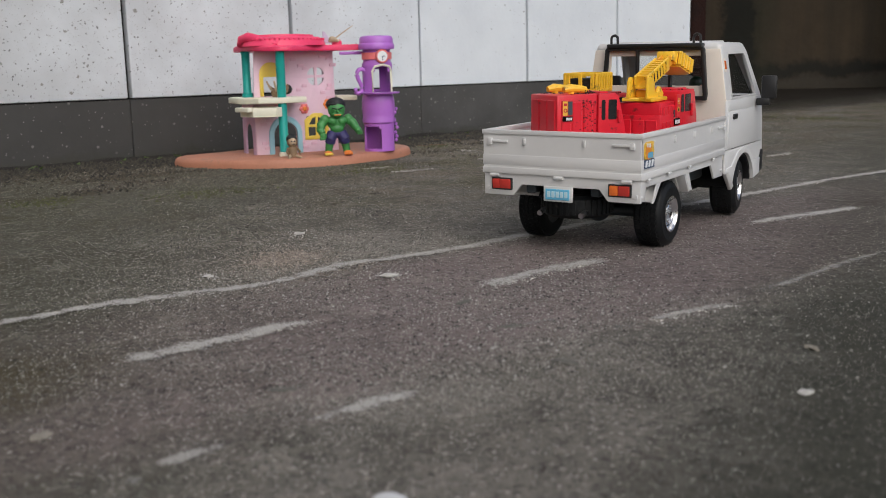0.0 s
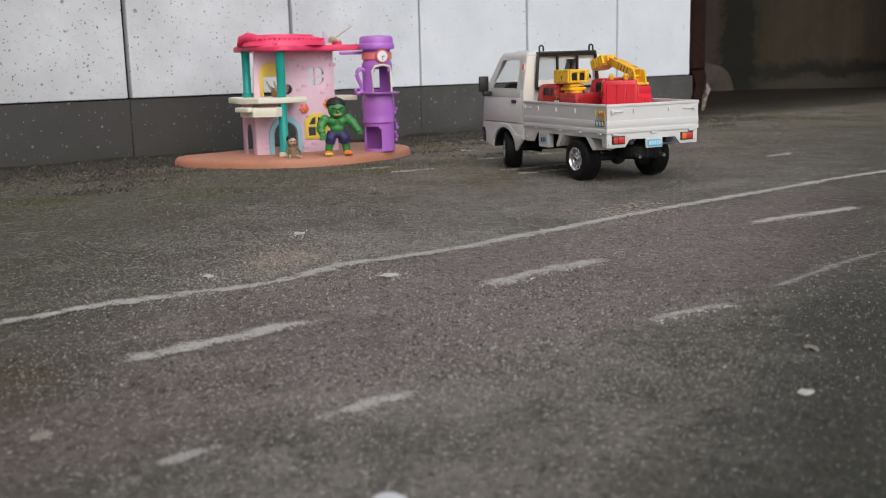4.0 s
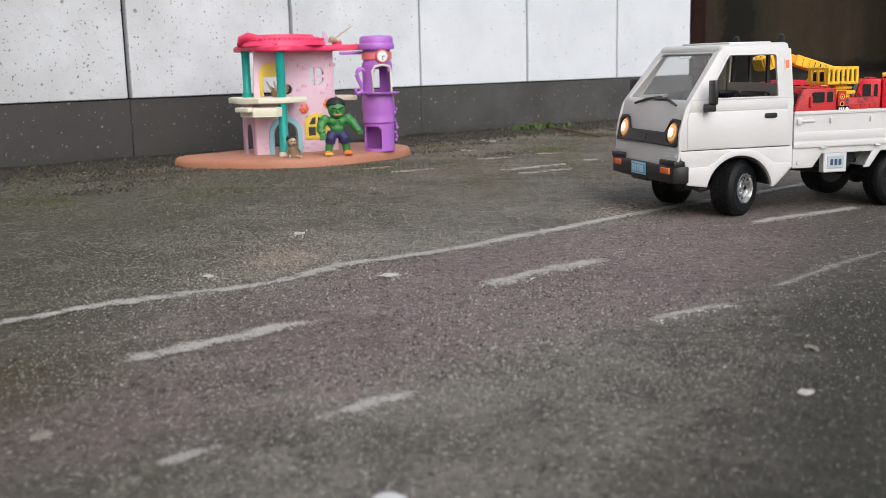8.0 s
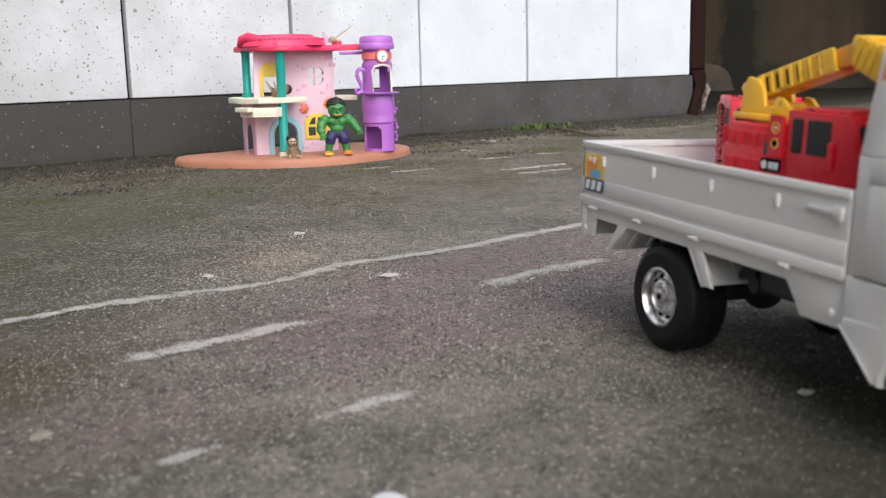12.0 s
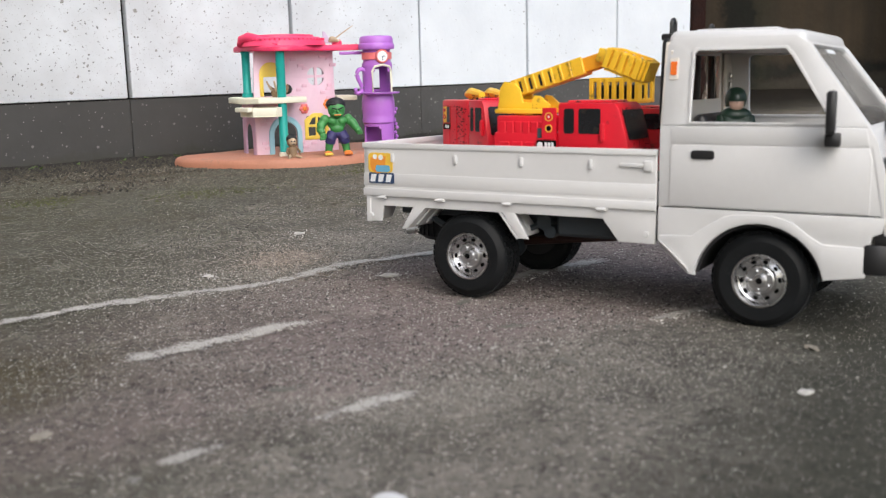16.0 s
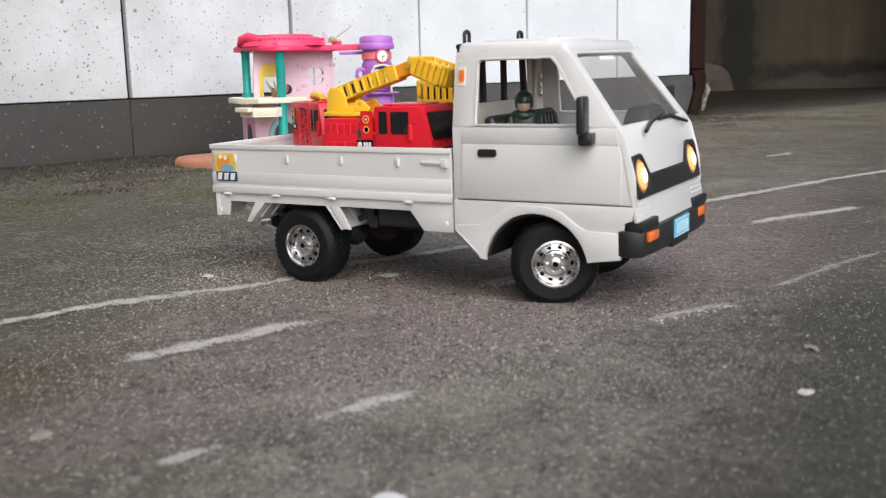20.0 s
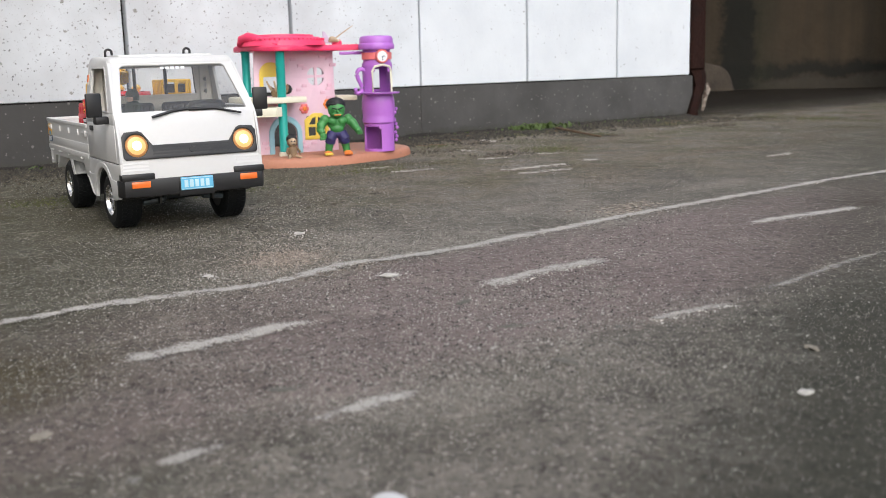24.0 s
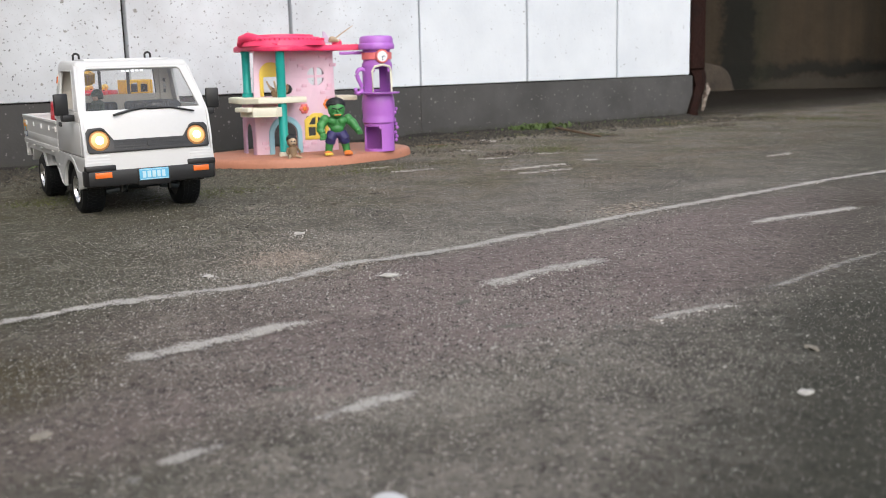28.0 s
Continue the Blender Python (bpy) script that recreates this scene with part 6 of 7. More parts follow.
    tube(bm, [(-15, 16, 186), (-15, 4, 193.5), (-9, -8, 197), (0, -20, 194), (10, -32, 189), (24, -46, 185)], [4.5, 7.5, 8, 7, 5, 3], 12)
    part("roof_curl", bm, M_HOT, roof)
    bm = BM()
    lathe(bm, [(8, 0), (8, 5), (6, 8), (0, 9)], 16, Matrix.Translation((138, -14, 184)))
    part("roof_knob", bm, M_HOT, roof)
    bm = BM()
    plate(bm, [(134, -30), (176, -44), (184, -30), (150, 0)], (), 5, Matrix.Translation((0, 0, 168)), 0, 1)
    part("roof_bracket", bm, M_PURPLE, p)
    # purple tower
    tcx, tcy = house_local(-0.0985, 1.655)
    mt = Matrix.Translation((tcx, tcy, 14))
    face = math.atan2(*(HOUSE.to_3x3().inverted() @ Vector((0.06, -1, 0))).yx)
    prof = [(24.5, 0), (24, 20), (24.5, 44), (26.5, 46), (26.5, 50), (25.5, 54), (26.5, 68), (26.0, 82), (24, 90), (23.5, 94), (23.8, 114), (24.2, 138), (22, 142), (21.4, 154), (22.4, 164)]
    nseg = 40
    bm = BM()
    rows = []
    fine = []
    for (r0, z0), (r1, z1) in zip(prof, prof[1:]):
        k = max(1, int((z1 - z0) / 4))
        fine += [(r0 + (r1 - r0) * i / k, z0 + (z1 - z0) * i / k) for i in range(k)]
    fine.append(prof[-1])
    for r, z in fine:
        rows.append([bm.verts.new((r * math.cos(face + 2 * math.pi * k / nseg), r * math.sin(face + 2 * math.pi * k / nseg), z)) for k in range(nseg)])
    for i, (a, b) in enumerate(zip(rows, rows[1:])):
        zc = (fine[i][1] + fine[i + 1][1]) / 2
        for k in range(nseg):
            ang = ((k + 0.5) * 360 / nseg + 180) % 360 - 180
            lower = -75 < ang < 8 and 5 < zc < 41 and not (zc > 36 and (ang < -65 or ang > 0))
            upper = -18 < ang < 62 and 94 < zc < 135 and not (zc > 127 and (ang < -6 or ang > 48))
            through_back = abs((ang + 158 + 180) % 360 - 180) < 34 and 97 < zc < 132
            if lower or upper or through_back:
                continue
            bm.faces.new((a[k], a[(k + 1) % nseg], b[(k + 1) % nseg], b[k]))
    bmesh.ops.recalc_face_normals(bm, faces=bm.faces)
    bmesh.ops.solidify(bm, geom=bm.faces[:], thickness=2.2)
    bmesh.ops.transform(bm, matrix=mt, verts=bm.verts)
    tower = part("tower", bm, M_PURPLE, p, "purple hollow round tower")
    bm = BM()
    lathe(bm, [(20, 161), (28, 161), (29, 164), (28.5, 169), (27, 171), (27, 177), (25, 181), (20, 182.5), (0, 183)], 36, mt)
    part("tower_cap", bm, M_PURPLE, tower)
    bm = BM()
    lathe(bm, [(22, 145), (24, 145.5), (24, 156), (22, 156.5)], 36, mt)
    band = part("clock_band", bm, M_CORAL, tower, "coral clock band")
    fd = Vector((math.cos(face + 0.35), math.sin(face + 0.35), 0))
    mc = mt @ basis(fd * 22 + Vector((0, 0, 150)), fd.cross(Vector((0, 0, 1))), (0, 0, 1), -fd) @ Matrix.Rotation(math.pi, 4, "X")
    bm = BM()
    lathe(bm, [(11, 0), (11, 4), (9.5, 5.5), (8.6, 5.5), (8.4, 4.4), (0, 4.4)], 28, mc)
    clock = part("clock_rim", bm, M_CORAL, band)
    bm = BM()
    lathe(bm, [(8.3, 4.2), (8.3, 4.8), (0, 4.9)], 28, mc)
    dial = part("clock_dial", bm, M_WSTICK, clock, "white clock dial")
    bm = BM()
    box(bm, -0.5, 0.5, -0.5, 6, 4.8, 5.4, 0, 1, mc)
    box(bm, -4, 0.5, -0.5, 0.5, 4.8, 5.4, 0, 1, mc)
    part("clock_pointer", bm, M_NSTICK, dial)
    bm = BM()
    up = []
    for a, z in [(-18, 94), (-18, 127), (-8, 134), (22, 137), (52, 134), (62, 127), (62, 94)]:
        aa = face + radians(a)
        up.append((24.6 * math.cos(aa), 24.6 * math.sin(aa), z))
    tube(bm, up, 2.0, 8)
    bmesh.ops.transform(bm, matrix=mt, verts=bm.verts)
    part("opening_rim", bm, M_CREAM, tower, "cream opening rim")
    bm = BM()
    lathe(bm, [(20, 91), (33, 91.5), (33.5, 93.5), (20, 94)], 36, mt @ Matrix.Translation((5 * fd.x, 5 * fd.y, 0)))
    part("tower_ledge", bm, M_PURPLE, tower)
    bm = BM()
    sd = Vector((0, 0, 1)).cross(fd)
    curl = [(22, 127), (27, 131), (33, 130), (36, 123), (34, 115), (30, 108), (28, 101), (30, 94), (36, 92), (40, 97), (37, 101)]
    for _ in range(2):
        curl = [curl[0]] + [tuple(p[i] * w + q[i] * (1 - w) for i in (0, 1)) for p, q in zip(curl, curl[1:]) for w in (0.75, 0.25)] + [curl[-1]]
    tube(bm, [mt @ (-sd * q + fd * 4 + Vector((0, 0, z))) for q, z in curl], [3.3] * (len(curl) - 4) + [3.0, 2.7, 2.3, 1.8], 10)
    part("curl_handle", bm, M_PURPLE, tower)
    bm = BM()
    for q, z in ((27, 60), (29, 66), (26, 48), (28, 42), (30, 36), (27, 28), (29, 22), (28, 16)):
        ball(bm, mt @ (sd * q + fd * 3 + Vector((0, 0, z))), (3, 3, 3), 8, 6)
    part("climbing_vine", bm, M_PURPLE, tower)


build_playhouse()


def build_figure():
    """The bulky green toy figure: one plain modelled shape in painted colours."""
    bm = BM()
    ball(bm, (0, 0, 56), (17, 11, 14), 18, 12, mi=0)
    ball(bm, (-8, -7, 59), (9, 6, 7), 12, 8, mi=0)
    ball(bm, (8, -7, 59), (9, 6, 7), 12, 8, mi=0)
    ball(bm, (0, -3, 46), (12, 9, 9), 14, 10, mi=0)
    for s in (-1, 1):
        ball(bm, (s * 20, 0, 61), (9, 9, 9), 14, 10, mi=0)
        tube(bm, [(s * 20, 0, 60), (s * 27, -2, 52), (s * 29, -5, 44), (s * 26, -9, 38)] if s < 0 else [(20, 0, 60), (27, -4, 55), (31, -9, 48), (34, -14, 44)], [7.5, 8, 7, 5.5], 12, mi=0)
        hx, hy, hz = (-25, -11, 34) if s < 0 else (35, -16, 42)
        ball(bm, (hx, hy, hz), (6, 5.5, 6), 12, 8, mi=0)
        for k in range(4):
            ball(bm, (hx + s * 2 + (k - 1.5) * 2.2, hy - 3, hz - 4), (1.8, 1.8, 3.2), 7, 5, mi=0)
        tube(bm, [(s * 7, 0, 38), (s * 12, -3, 28), (s * 13, -1, 22)], [10, 9.5, 9], 12, mi=1)
        tube(bm, [(s * 13, -1, 23), (s * 15, 0, 12), (s * 16, 0, 4)], [7.5, 6.5, 6], 12, mi=0)
        ball(bm, (s * 17, -5, 4), (7.5, 10, 4.2), 12, 8, mi=3)
        for k in range(4):
            ball(bm, (s * 17 + (k - 1.5) * 3.6, -14, 3), (2.2, 3, 2.6), 7, 5, mi=3 if s > 0 else 4)
    ball(bm, (0, 0, 37), (15, 9.5, 8), 14, 10, mi=1)
    ball(bm, (0, -4, 78), (15, 14, 15), 18, 12, mi=0)
    ball(bm, (0, -14, 70), (10, 5, 5), 12, 8, mi=0)
    for s in (-1, 1):
        box(bm, -4.5, 4.5, -1.2, 1.2, -0.9, 0.9, 0.5, 1, Matrix.Translation((s * 5.5, -18, 80.5)) @ Matrix.Rotation(radians(s * -16), 4, "Y"), mi=2)
        ball(bm, (s * 5.5, -17.2, 77.8), (2.4, 1.2, 1.3), 8, 6, mi=0)
    box(bm, -6, 6, -20, -15, 68.5, 70.2, 0.6, 1, mi=3)
    ball(bm, (0, -18, 75), (3.0, 3.0, 3.0), 8, 6, mi=0)
    ball(bm, (0, 1, 87), (17, 15.5, 12), 18, 12, mi=2)
    rnd = random.Random(3)
    for k in range(26):
        a = rnd.uniform(0, 6.28)
        q = rnd.uniform(0.2, 1.0)
        ball(bm, (15 * q * math.cos(a), 1 + 14 * q * math.sin(a), 95 - 9 * q * q), (4.0, 4.0, 3.6), 7, 5, mi=2)
    f = part("toy_figure", bm, [M_GREEN, M_NAVY, M_HAIR, M_FLOWER, M_HOUSEYEL])
    tagged(f, "bulky green toy figure in navy shorts on the playhouse base", "toy figure")
    f.matrix_basis = pose(-0.1600, 1.586, 0.0143, 0, 0, 14)
    f.scale = (0.90, 0.90, 0.90)


build_figure()


def wooden_doll(label, at, turn, lying):
    """A little turned-wood doll with stick limbs."""
    bm = BM()
    ball(bm, (0, 0, 24), (8, 8, 8.5), 14, 10)
    ball(bm, (0, -4.2, 24), (6, 5, 6.5), 12, 8, mi=1)
    for s in (-1, 1):
        ball(bm, (s * 2.4, -8.2, 25.5), (1.4, 1.2, 1.2), 7, 5, mi=2)
    box(bm, -2.4, 2.4, -9.4, -8, 20.5, 21.6, 0.4, 1, mi=2)
    ball(bm, (0, 2.2, 28), (8.6, 8.2, 8.0), 12, 8, mi=2)
    lathe(bm, [(5, 17), (6.5, 12), (7.5, 5), (7, 0.8), (0, 0.4)], 16)
    for s in (-1, 1):
        tube(bm, [(s * 4, -2, 4), (s * 7, -12, 2), (s * 9, -22, 1.5)], [2, 1.8, 1.5], 7, mi=1)
        tube(bm, [(s * 6, 0, 15), (s * 10, -6, 10), (s * 9, -11, 6)], [1.8, 1.6, 1.3], 7)
    d = part("wooden_doll", bm, [M_WOOD, M_WOODLIGHT, M_HAIR])
    tagged(d, label, "doll", "wooden dolls on the playhouse")
    d.matrix_basis = pose(*at, -70 if lying else 0, 0, turn)
    return d


wooden_doll("small brown wooden doll sitting on the playhouse base", (-0.2270, 1.5620, 0.0140), 20, False)
wooden_doll("small pale wooden doll lying on the cream balcony", (-0.2560, 1.5950, 0.1090), -40, True)


def build_twig():
    bm = BM()
    tube(bm, [(0, 0, 5), (6, 2, 10), (18, 4, 18), (32, 6, 27)], [1.4, 1.2, 1.0, 0.6], 6)
    tube(bm, [(-8, 0, 3), (0, 0, 6), (8, -2, 3)], [2.2, 4, 2], 8)
    ball(bm, (-2, 1, 6), (6, 5, 5), 10, 8)
    for k in range(5):
        tube(bm, [(-4 + k * 2, 0, 5), (-8 + k * 5, -6 + k * 2, 8 - k)], [0.9, 0.5], 5)
    d = part("straw_doll", bm, M_WOODLIGHT)
    tagged(d, "pale straw and twig doll on the pink roof", "doll")
    d.matrix_basis = pose(-0.166, 1.655, 0.1862, 0, 0, 15)
    bm = BM()
    plate(bm, [(0, 0), (16, 0), (12, 6), (4, 18), (0, 19)], (), 1.2, basis((0, 0, 0), (1, 0, 0), (0, 0, 1), (0, 1, 0)), 0, 0.2)
    d = part("paper_scrap", bm, mat("lilac_paper", (0.55, 0.48, 0.62), 0.8))
    tagged(d, "lilac paper scrap standing on the roof", "paper scrap")
    d.matrix_basis = pose(-0.185, 1.672, 0.1870, 0, 0, 30)


build_twig()


# ---- crumbs, grit, soil and weeds on the ground ----
def crumb(name, label, x, y, size, seed, flat=0.45, material=None, ragged=1.0):
    rnd = random.Random(seed)
    bm = bmesh.new()
    bmesh.ops.create_icosphere(bm, subdivisions=3, radius=1)
    for v in bm.verts:
        k = 1 + ragged * 0.6 * noise.noise(v.co * 1.9 + Vector((seed, 0, 0))) + ragged * 0.34 * noise.noise(v.co * 5 + Vector((0, seed, 0)))
        v.co = Vector((v.co.x * k * size[0], v.co.y * k * size[1], v.co.z * k * size[0] * flat))
    low = min(v.co.z for v in bm.verts)
    for v in bm.verts:
        v.co.z -= low * 0.75
    o = part(name, bm, material or M_STONE, smooth=60)
    tagged(o, label, "stone", "crumbs on the asphalt")
    o.matrix_basis = pose(x, y, ground_height(x, y), 0, 0, rnd.uniform(0, 360))
    return o


crumb("mortar_crumb", "flat whitish mortar crumb on the asphalt", -0.0392, 0.7241, (6.6, 5.4), 1, 0.15)
crumb("mortar_crumb", "small whitish mortar crumb on the asphalt", -0.1742, 0.7379, (4.0, 3.3), 2, 0.22)
crumb("paper_crumb", "small white scrap on the asphalt", -0.1315, 0.9201, (5.6, 4.4), 3, 0.15)
crumb("mortar_crumb", "pale stone chip on the asphalt", -0.1723, 0.4107, (4.8, 4.0), 4, 0.10, M_DULLCHIP)
crumb("mortar_crumb", "white stone chip on the asphalt", 0.1585, 0.4289, (3.4, 3.0), 5, 0.22)
crumb("mortar_crumb", "pale sliver on the asphalt", 0.1870, 0.5006, (5.5, 2.0), 6, 0.15, M_DULLCHIP)
crumb("white_pebble", "rounded white pebble on the asphalt", -0.0203, 0.3242, (7.8, 6.6), 7, 0.42, mat("white_pebble", (0.62, 0.62, 0.63), 0.6, vary=0.06), 0.2)
for i, (x, y) in enumerate(((-0.0771, 0.4577), (0.0588, 0.4814), (0.0121, 0.6286), (0.0376, 0.5571), (0.4157, 1.0592))):
    crumb("dust_lump", "flat smear of pale dust on the asphalt", x, y, (6.5, 3.5), 40 + i, 0.06, M_GRIT)


def scattered(name, label, count, spot, material, smin, smax, seed, category):
    """Many tiny angular grains, bedded in the ground, in one mesh."""
    r = np.random.default_rng(seed)
    x, y = spot(r, count)
    keep = (x - WALL_O.x) * WALL_N.x + (y - WALL_O.y) * WALL_N.y > 0.004 if category != "litter" else x > -9
    x, y = x[keep], y[keep]
    k = len(x)
    s = r.uniform(smin, smax, k) * (0.5 + r.random(k))
    z = 0.0072 * np.exp(-((x - 0.075) ** 2 + (y - 0.459) ** 2) / (2 * 0.136 ** 2)) + 0.0022 * np.exp(-((x + 0.35) ** 2 + (y - 1.15) ** 2) / (2 * 0.25 ** 2))
    turn = r.uniform(0, 6.28, k)
    co = np.empty((k, 5, 3))
    for i in range(4):
        q = s * r.uniform(0.7, 1.25, k)
        co[:, i] = np.stack((x + q * np.cos(turn + i * 1.57), y + q * np.sin(turn + i * 1.57), z - s * 0.35 + s * r.uniform(0.0, 0.5, k)), 1)
    co[:, 4] = np.stack((x + s * r.uniform(-0.4, 0.4, k), y + s * r.uniform(-0.4, 0.4, k), z + s * r.uniform(0.6, 1.1, k)), 1)
    first = np.arange(k)[:, None, None] * 5
    tri = first + np.array([[0, 1, 4], [1, 2, 4], [2, 3, 4], [3, 0, 4]])[None]
    me = bpy.data.meshes.new(name)
    me.vertices.add(k * 5)
    me.vertices.foreach_set("co", co.ravel())
    me.loops.add(k * 12)
    me.loops.foreach_set("vertex_index", tri.ravel().astype(np.int32))
    me.polygons.add(k * 4)
    me.polygons.foreach_set("loop_start", np.arange(0, k * 12, 3, dtype=np.int32))
    me.update(calc_edges=True)
    me.materials.append(material)
    return tagged(new(name, me), label, category, kind="stuff")


def island_grit(name, dark, light):
    m = bpy.data.materials.new(name)
    n, l, p = node_chain(m)
    g = n.new("ShaderNodeNewGeometry")
    l.new(mixed(n, l, g.outputs["Random Per Island"], dark, light), p.inputs["Base Color"])
    p.inputs["Roughness"].default_value = 0.85
    return m


def visible_spot(y0, y1, power):
    """Ground in front of the wall, between two distances."""
    def spot(r, n):
        y = y0 + (y1 - y0) * r.random(n) ** power
        x = r.uniform(-1, 1, n) * (0.46 * y + 0.02)
        lane = y - 0.8 * x + 0.03 * np.sin(31 * x + 2)
        chance = np.where((lane > 0.50) & (lane < 0.80), 0.60, 1.0) * (0.62 + 0.38 * np.sin(17 * x + 9 * y + 1) * np.sin(23 * y - 11 * x))
        chance = chance * np.clip(1.6 - 3.6 * np.abs(x / y + 0.04), 0.16, 1.0)
        chance = chance * np.clip((y1 - y) / (0.55 * (y1 - y0)), 0.0, 1.0)
        keep = r.random(n) < chance
        return x[keep], y[keep]
    return spot


def heap(x, y, sx, sy):
    return lambda r, n: (x + r.normal(0, sx, n), y + r.normal(0, sy, n))


def by_wall(s0, s1, gap, spread):
    def spot(r, n):
        s, o = r.uniform(s0, s1, n) - 1.32, gap + np.abs(r.normal(0, spread, n))
        return WALL_O.x + WALL_U.x * s + WALL_N.x * o, WALL_O.y + WALL_U.y * s + WALL_N.y * o
    return spot


GRIT = island_grit("mixed_grit", (0.034, 0.031, 0.027), (0.48, 0.445, 0.385))
scattered("sand_grit", "fine mixed sand and grit on the asphalt", 230000, visible_spot(0.42, 1.45, 0.85), GRIT, 0.00022, 0.00050, 11, "grit")
scattered("near_grit", "fine dark and pale grit on the asphalt", 110000, visible_spot(0.29, 0.68, 0.9), GRIT, 0.00014, 0.00032, 16, "grit")
scattered("far_grit", "grit and soil crumbs towards the wall", 60000, visible_spot(1.30, 2.45, 1.2), island_grit("far_grit", (0.034, 0.030, 0.022), (0.25, 0.222, 0.168)), 0.0005, 0.0011, 17, "grit")
scattered("pale_grit", "pale mineral grains strewn over the asphalt", 36000, visible_spot(0.46, 1.35, 0.9), island_grit("pale_grains", (0.22, 0.205, 0.18), (0.70, 0.67, 0.61)), 0.00026, 0.00062, 21, "grit")
scattered("near_grains", "tiny pale mineral grains on the asphalt", 30000, visible_spot(0.30, 0.72, 0.8), island_grit("near_grains", (0.22, 0.205, 0.18), (0.62, 0.585, 0.53)), 0.00016, 0.00038, 27, "grit")
scattered("dark_grit", "dark basalt grains strewn over the asphalt", 34000, visible_spot(0.46, 1.50, 1.0), island_grit("dark_grains", (0.012, 0.011, 0.010), (0.05, 0.046, 0.040)), 0.0003, 0.0008, 22, "grit")
for i, (x, y) in enumerate(((-0.0392, 0.7241), (-0.1742, 0.7379), (-0.1315, 0.9201))):
    scattered("chalk_flecks", "white flecks of crumbled mortar on the asphalt", 44, heap(x, y, 0.0075, 0.011), M_STONE, 0.0003, 0.0009, 60 + i, "flecks")
scattered("gravel_patch", "patch of loose brown gravel", 2200, heap(-0.1266, 0.8025, 0.015, 0.020), island_grit("brown_gravel", (0.07, 0.060, 0.050), (0.40, 0.33, 0.265)), 0.0004, 0.0010, 12, "gravel")
scattered("loose_sand", "thin drift of loose sand on the asphalt", 7000, heap(-0.13, 0.80, 0.060, 0.075), island_grit("loose_sand", (0.045, 0.039, 0.033), (0.44, 0.39, 0.33)), 0.0003, 0.0007, 18, "sand")
scattered("soil_strip", "dark soil crumbs and moss along the wall foot", 24000, by_wall(-0.1, 2.1, 0.004, 0.075), island_grit("soil_crumbs", (0.010, 0.009, 0.007), (0.065, 0.055, 0.038)), 0.0012, 0.0040, 13, "soil")
def clumps(s0, s1, gap, spread, count, along, seed):
    """Ragged patches lying before the wall, drawn out along it."""
    q = np.random.default_rng(seed)
    cs, co = q.uniform(s0, s1, count) - 1.32, gap + np.abs(q.normal(0, spread, count))
    size = q.uniform(0.4, 1.3, count)

    def spot(r, n):
        k = r.integers(0, count, n)
        s, o = cs[k] + r.normal(0, along, n) * size[k], co[k] + r.normal(0, 0.022, n) * size[k]
        return WALL_O.x + WALL_U.x * s + WALL_N.x * o, WALL_O.y + WALL_U.y * s + WALL_N.y * o
    return spot


# extra dark grains: soil, with shade beside the parked truck put into them
scattered("soil_shade_drift", "drift of dark soil at the wall foot, partly standing in for shade", 12000, by_wall(-0.1, 0.95, 0.004, 0.13), island_grit("drift_soil", (0.014, 0.012, 0.008), (0.085, 0.070, 0.045)), 0.0008, 0.0022, 26, "soil")
scattered("soil_clods", "dark clods of soil and rotted leaves before the wall", 15000, clumps(0.0, 2.2, 0.02, 0.22, 60, 0.035, 5), island_grit("soil_clods", (0.012, 0.010, 0.007), (0.10, 0.082, 0.055)), 0.0008, 0.0024, 23, "soil")
scattered("moss_tufts", "low cushions of dull green moss", 9000, clumps(0.1, 2.2, 0.03, 0.26, 26, 0.030, 6), island_grit("moss_green", (0.035, 0.040, 0.012), (0.115, 0.120, 0.045)), 0.0007, 0.0018, 24, "moss")
scattered("leaf_litter", "brown and pale crumbs of dry litter before the wall", 4200, clumps(0.1, 2.3, 0.03, 0.28, 40, 0.05, 7), island_grit("leaf_litter", (0.05, 0.038, 0.026), (0.22, 0.19, 0.145)), 0.0007, 0.0020, 25, "litter crumbs")
scattered("wall_grit", "pale chips lying before the wall", 150, by_wall(0.6, 2.05, 0.03, 0.25), island_grit("pale_chips", (0.09, 0.08, 0.065), (0.36, 0.33, 0.29)), 0.001, 0.0028, 14, "grit")
scattered("passage_litter", "small litter on the passage floor", 46, lambda r, n: (r.uniform(0.70, 1.25, n), r.uniform(2.30, 2.75, n)), island_grit("litter", (0.10, 0.04, 0.035), (0.30, 0.28, 0.27)), 0.0010, 0.0032, 15, "litter")


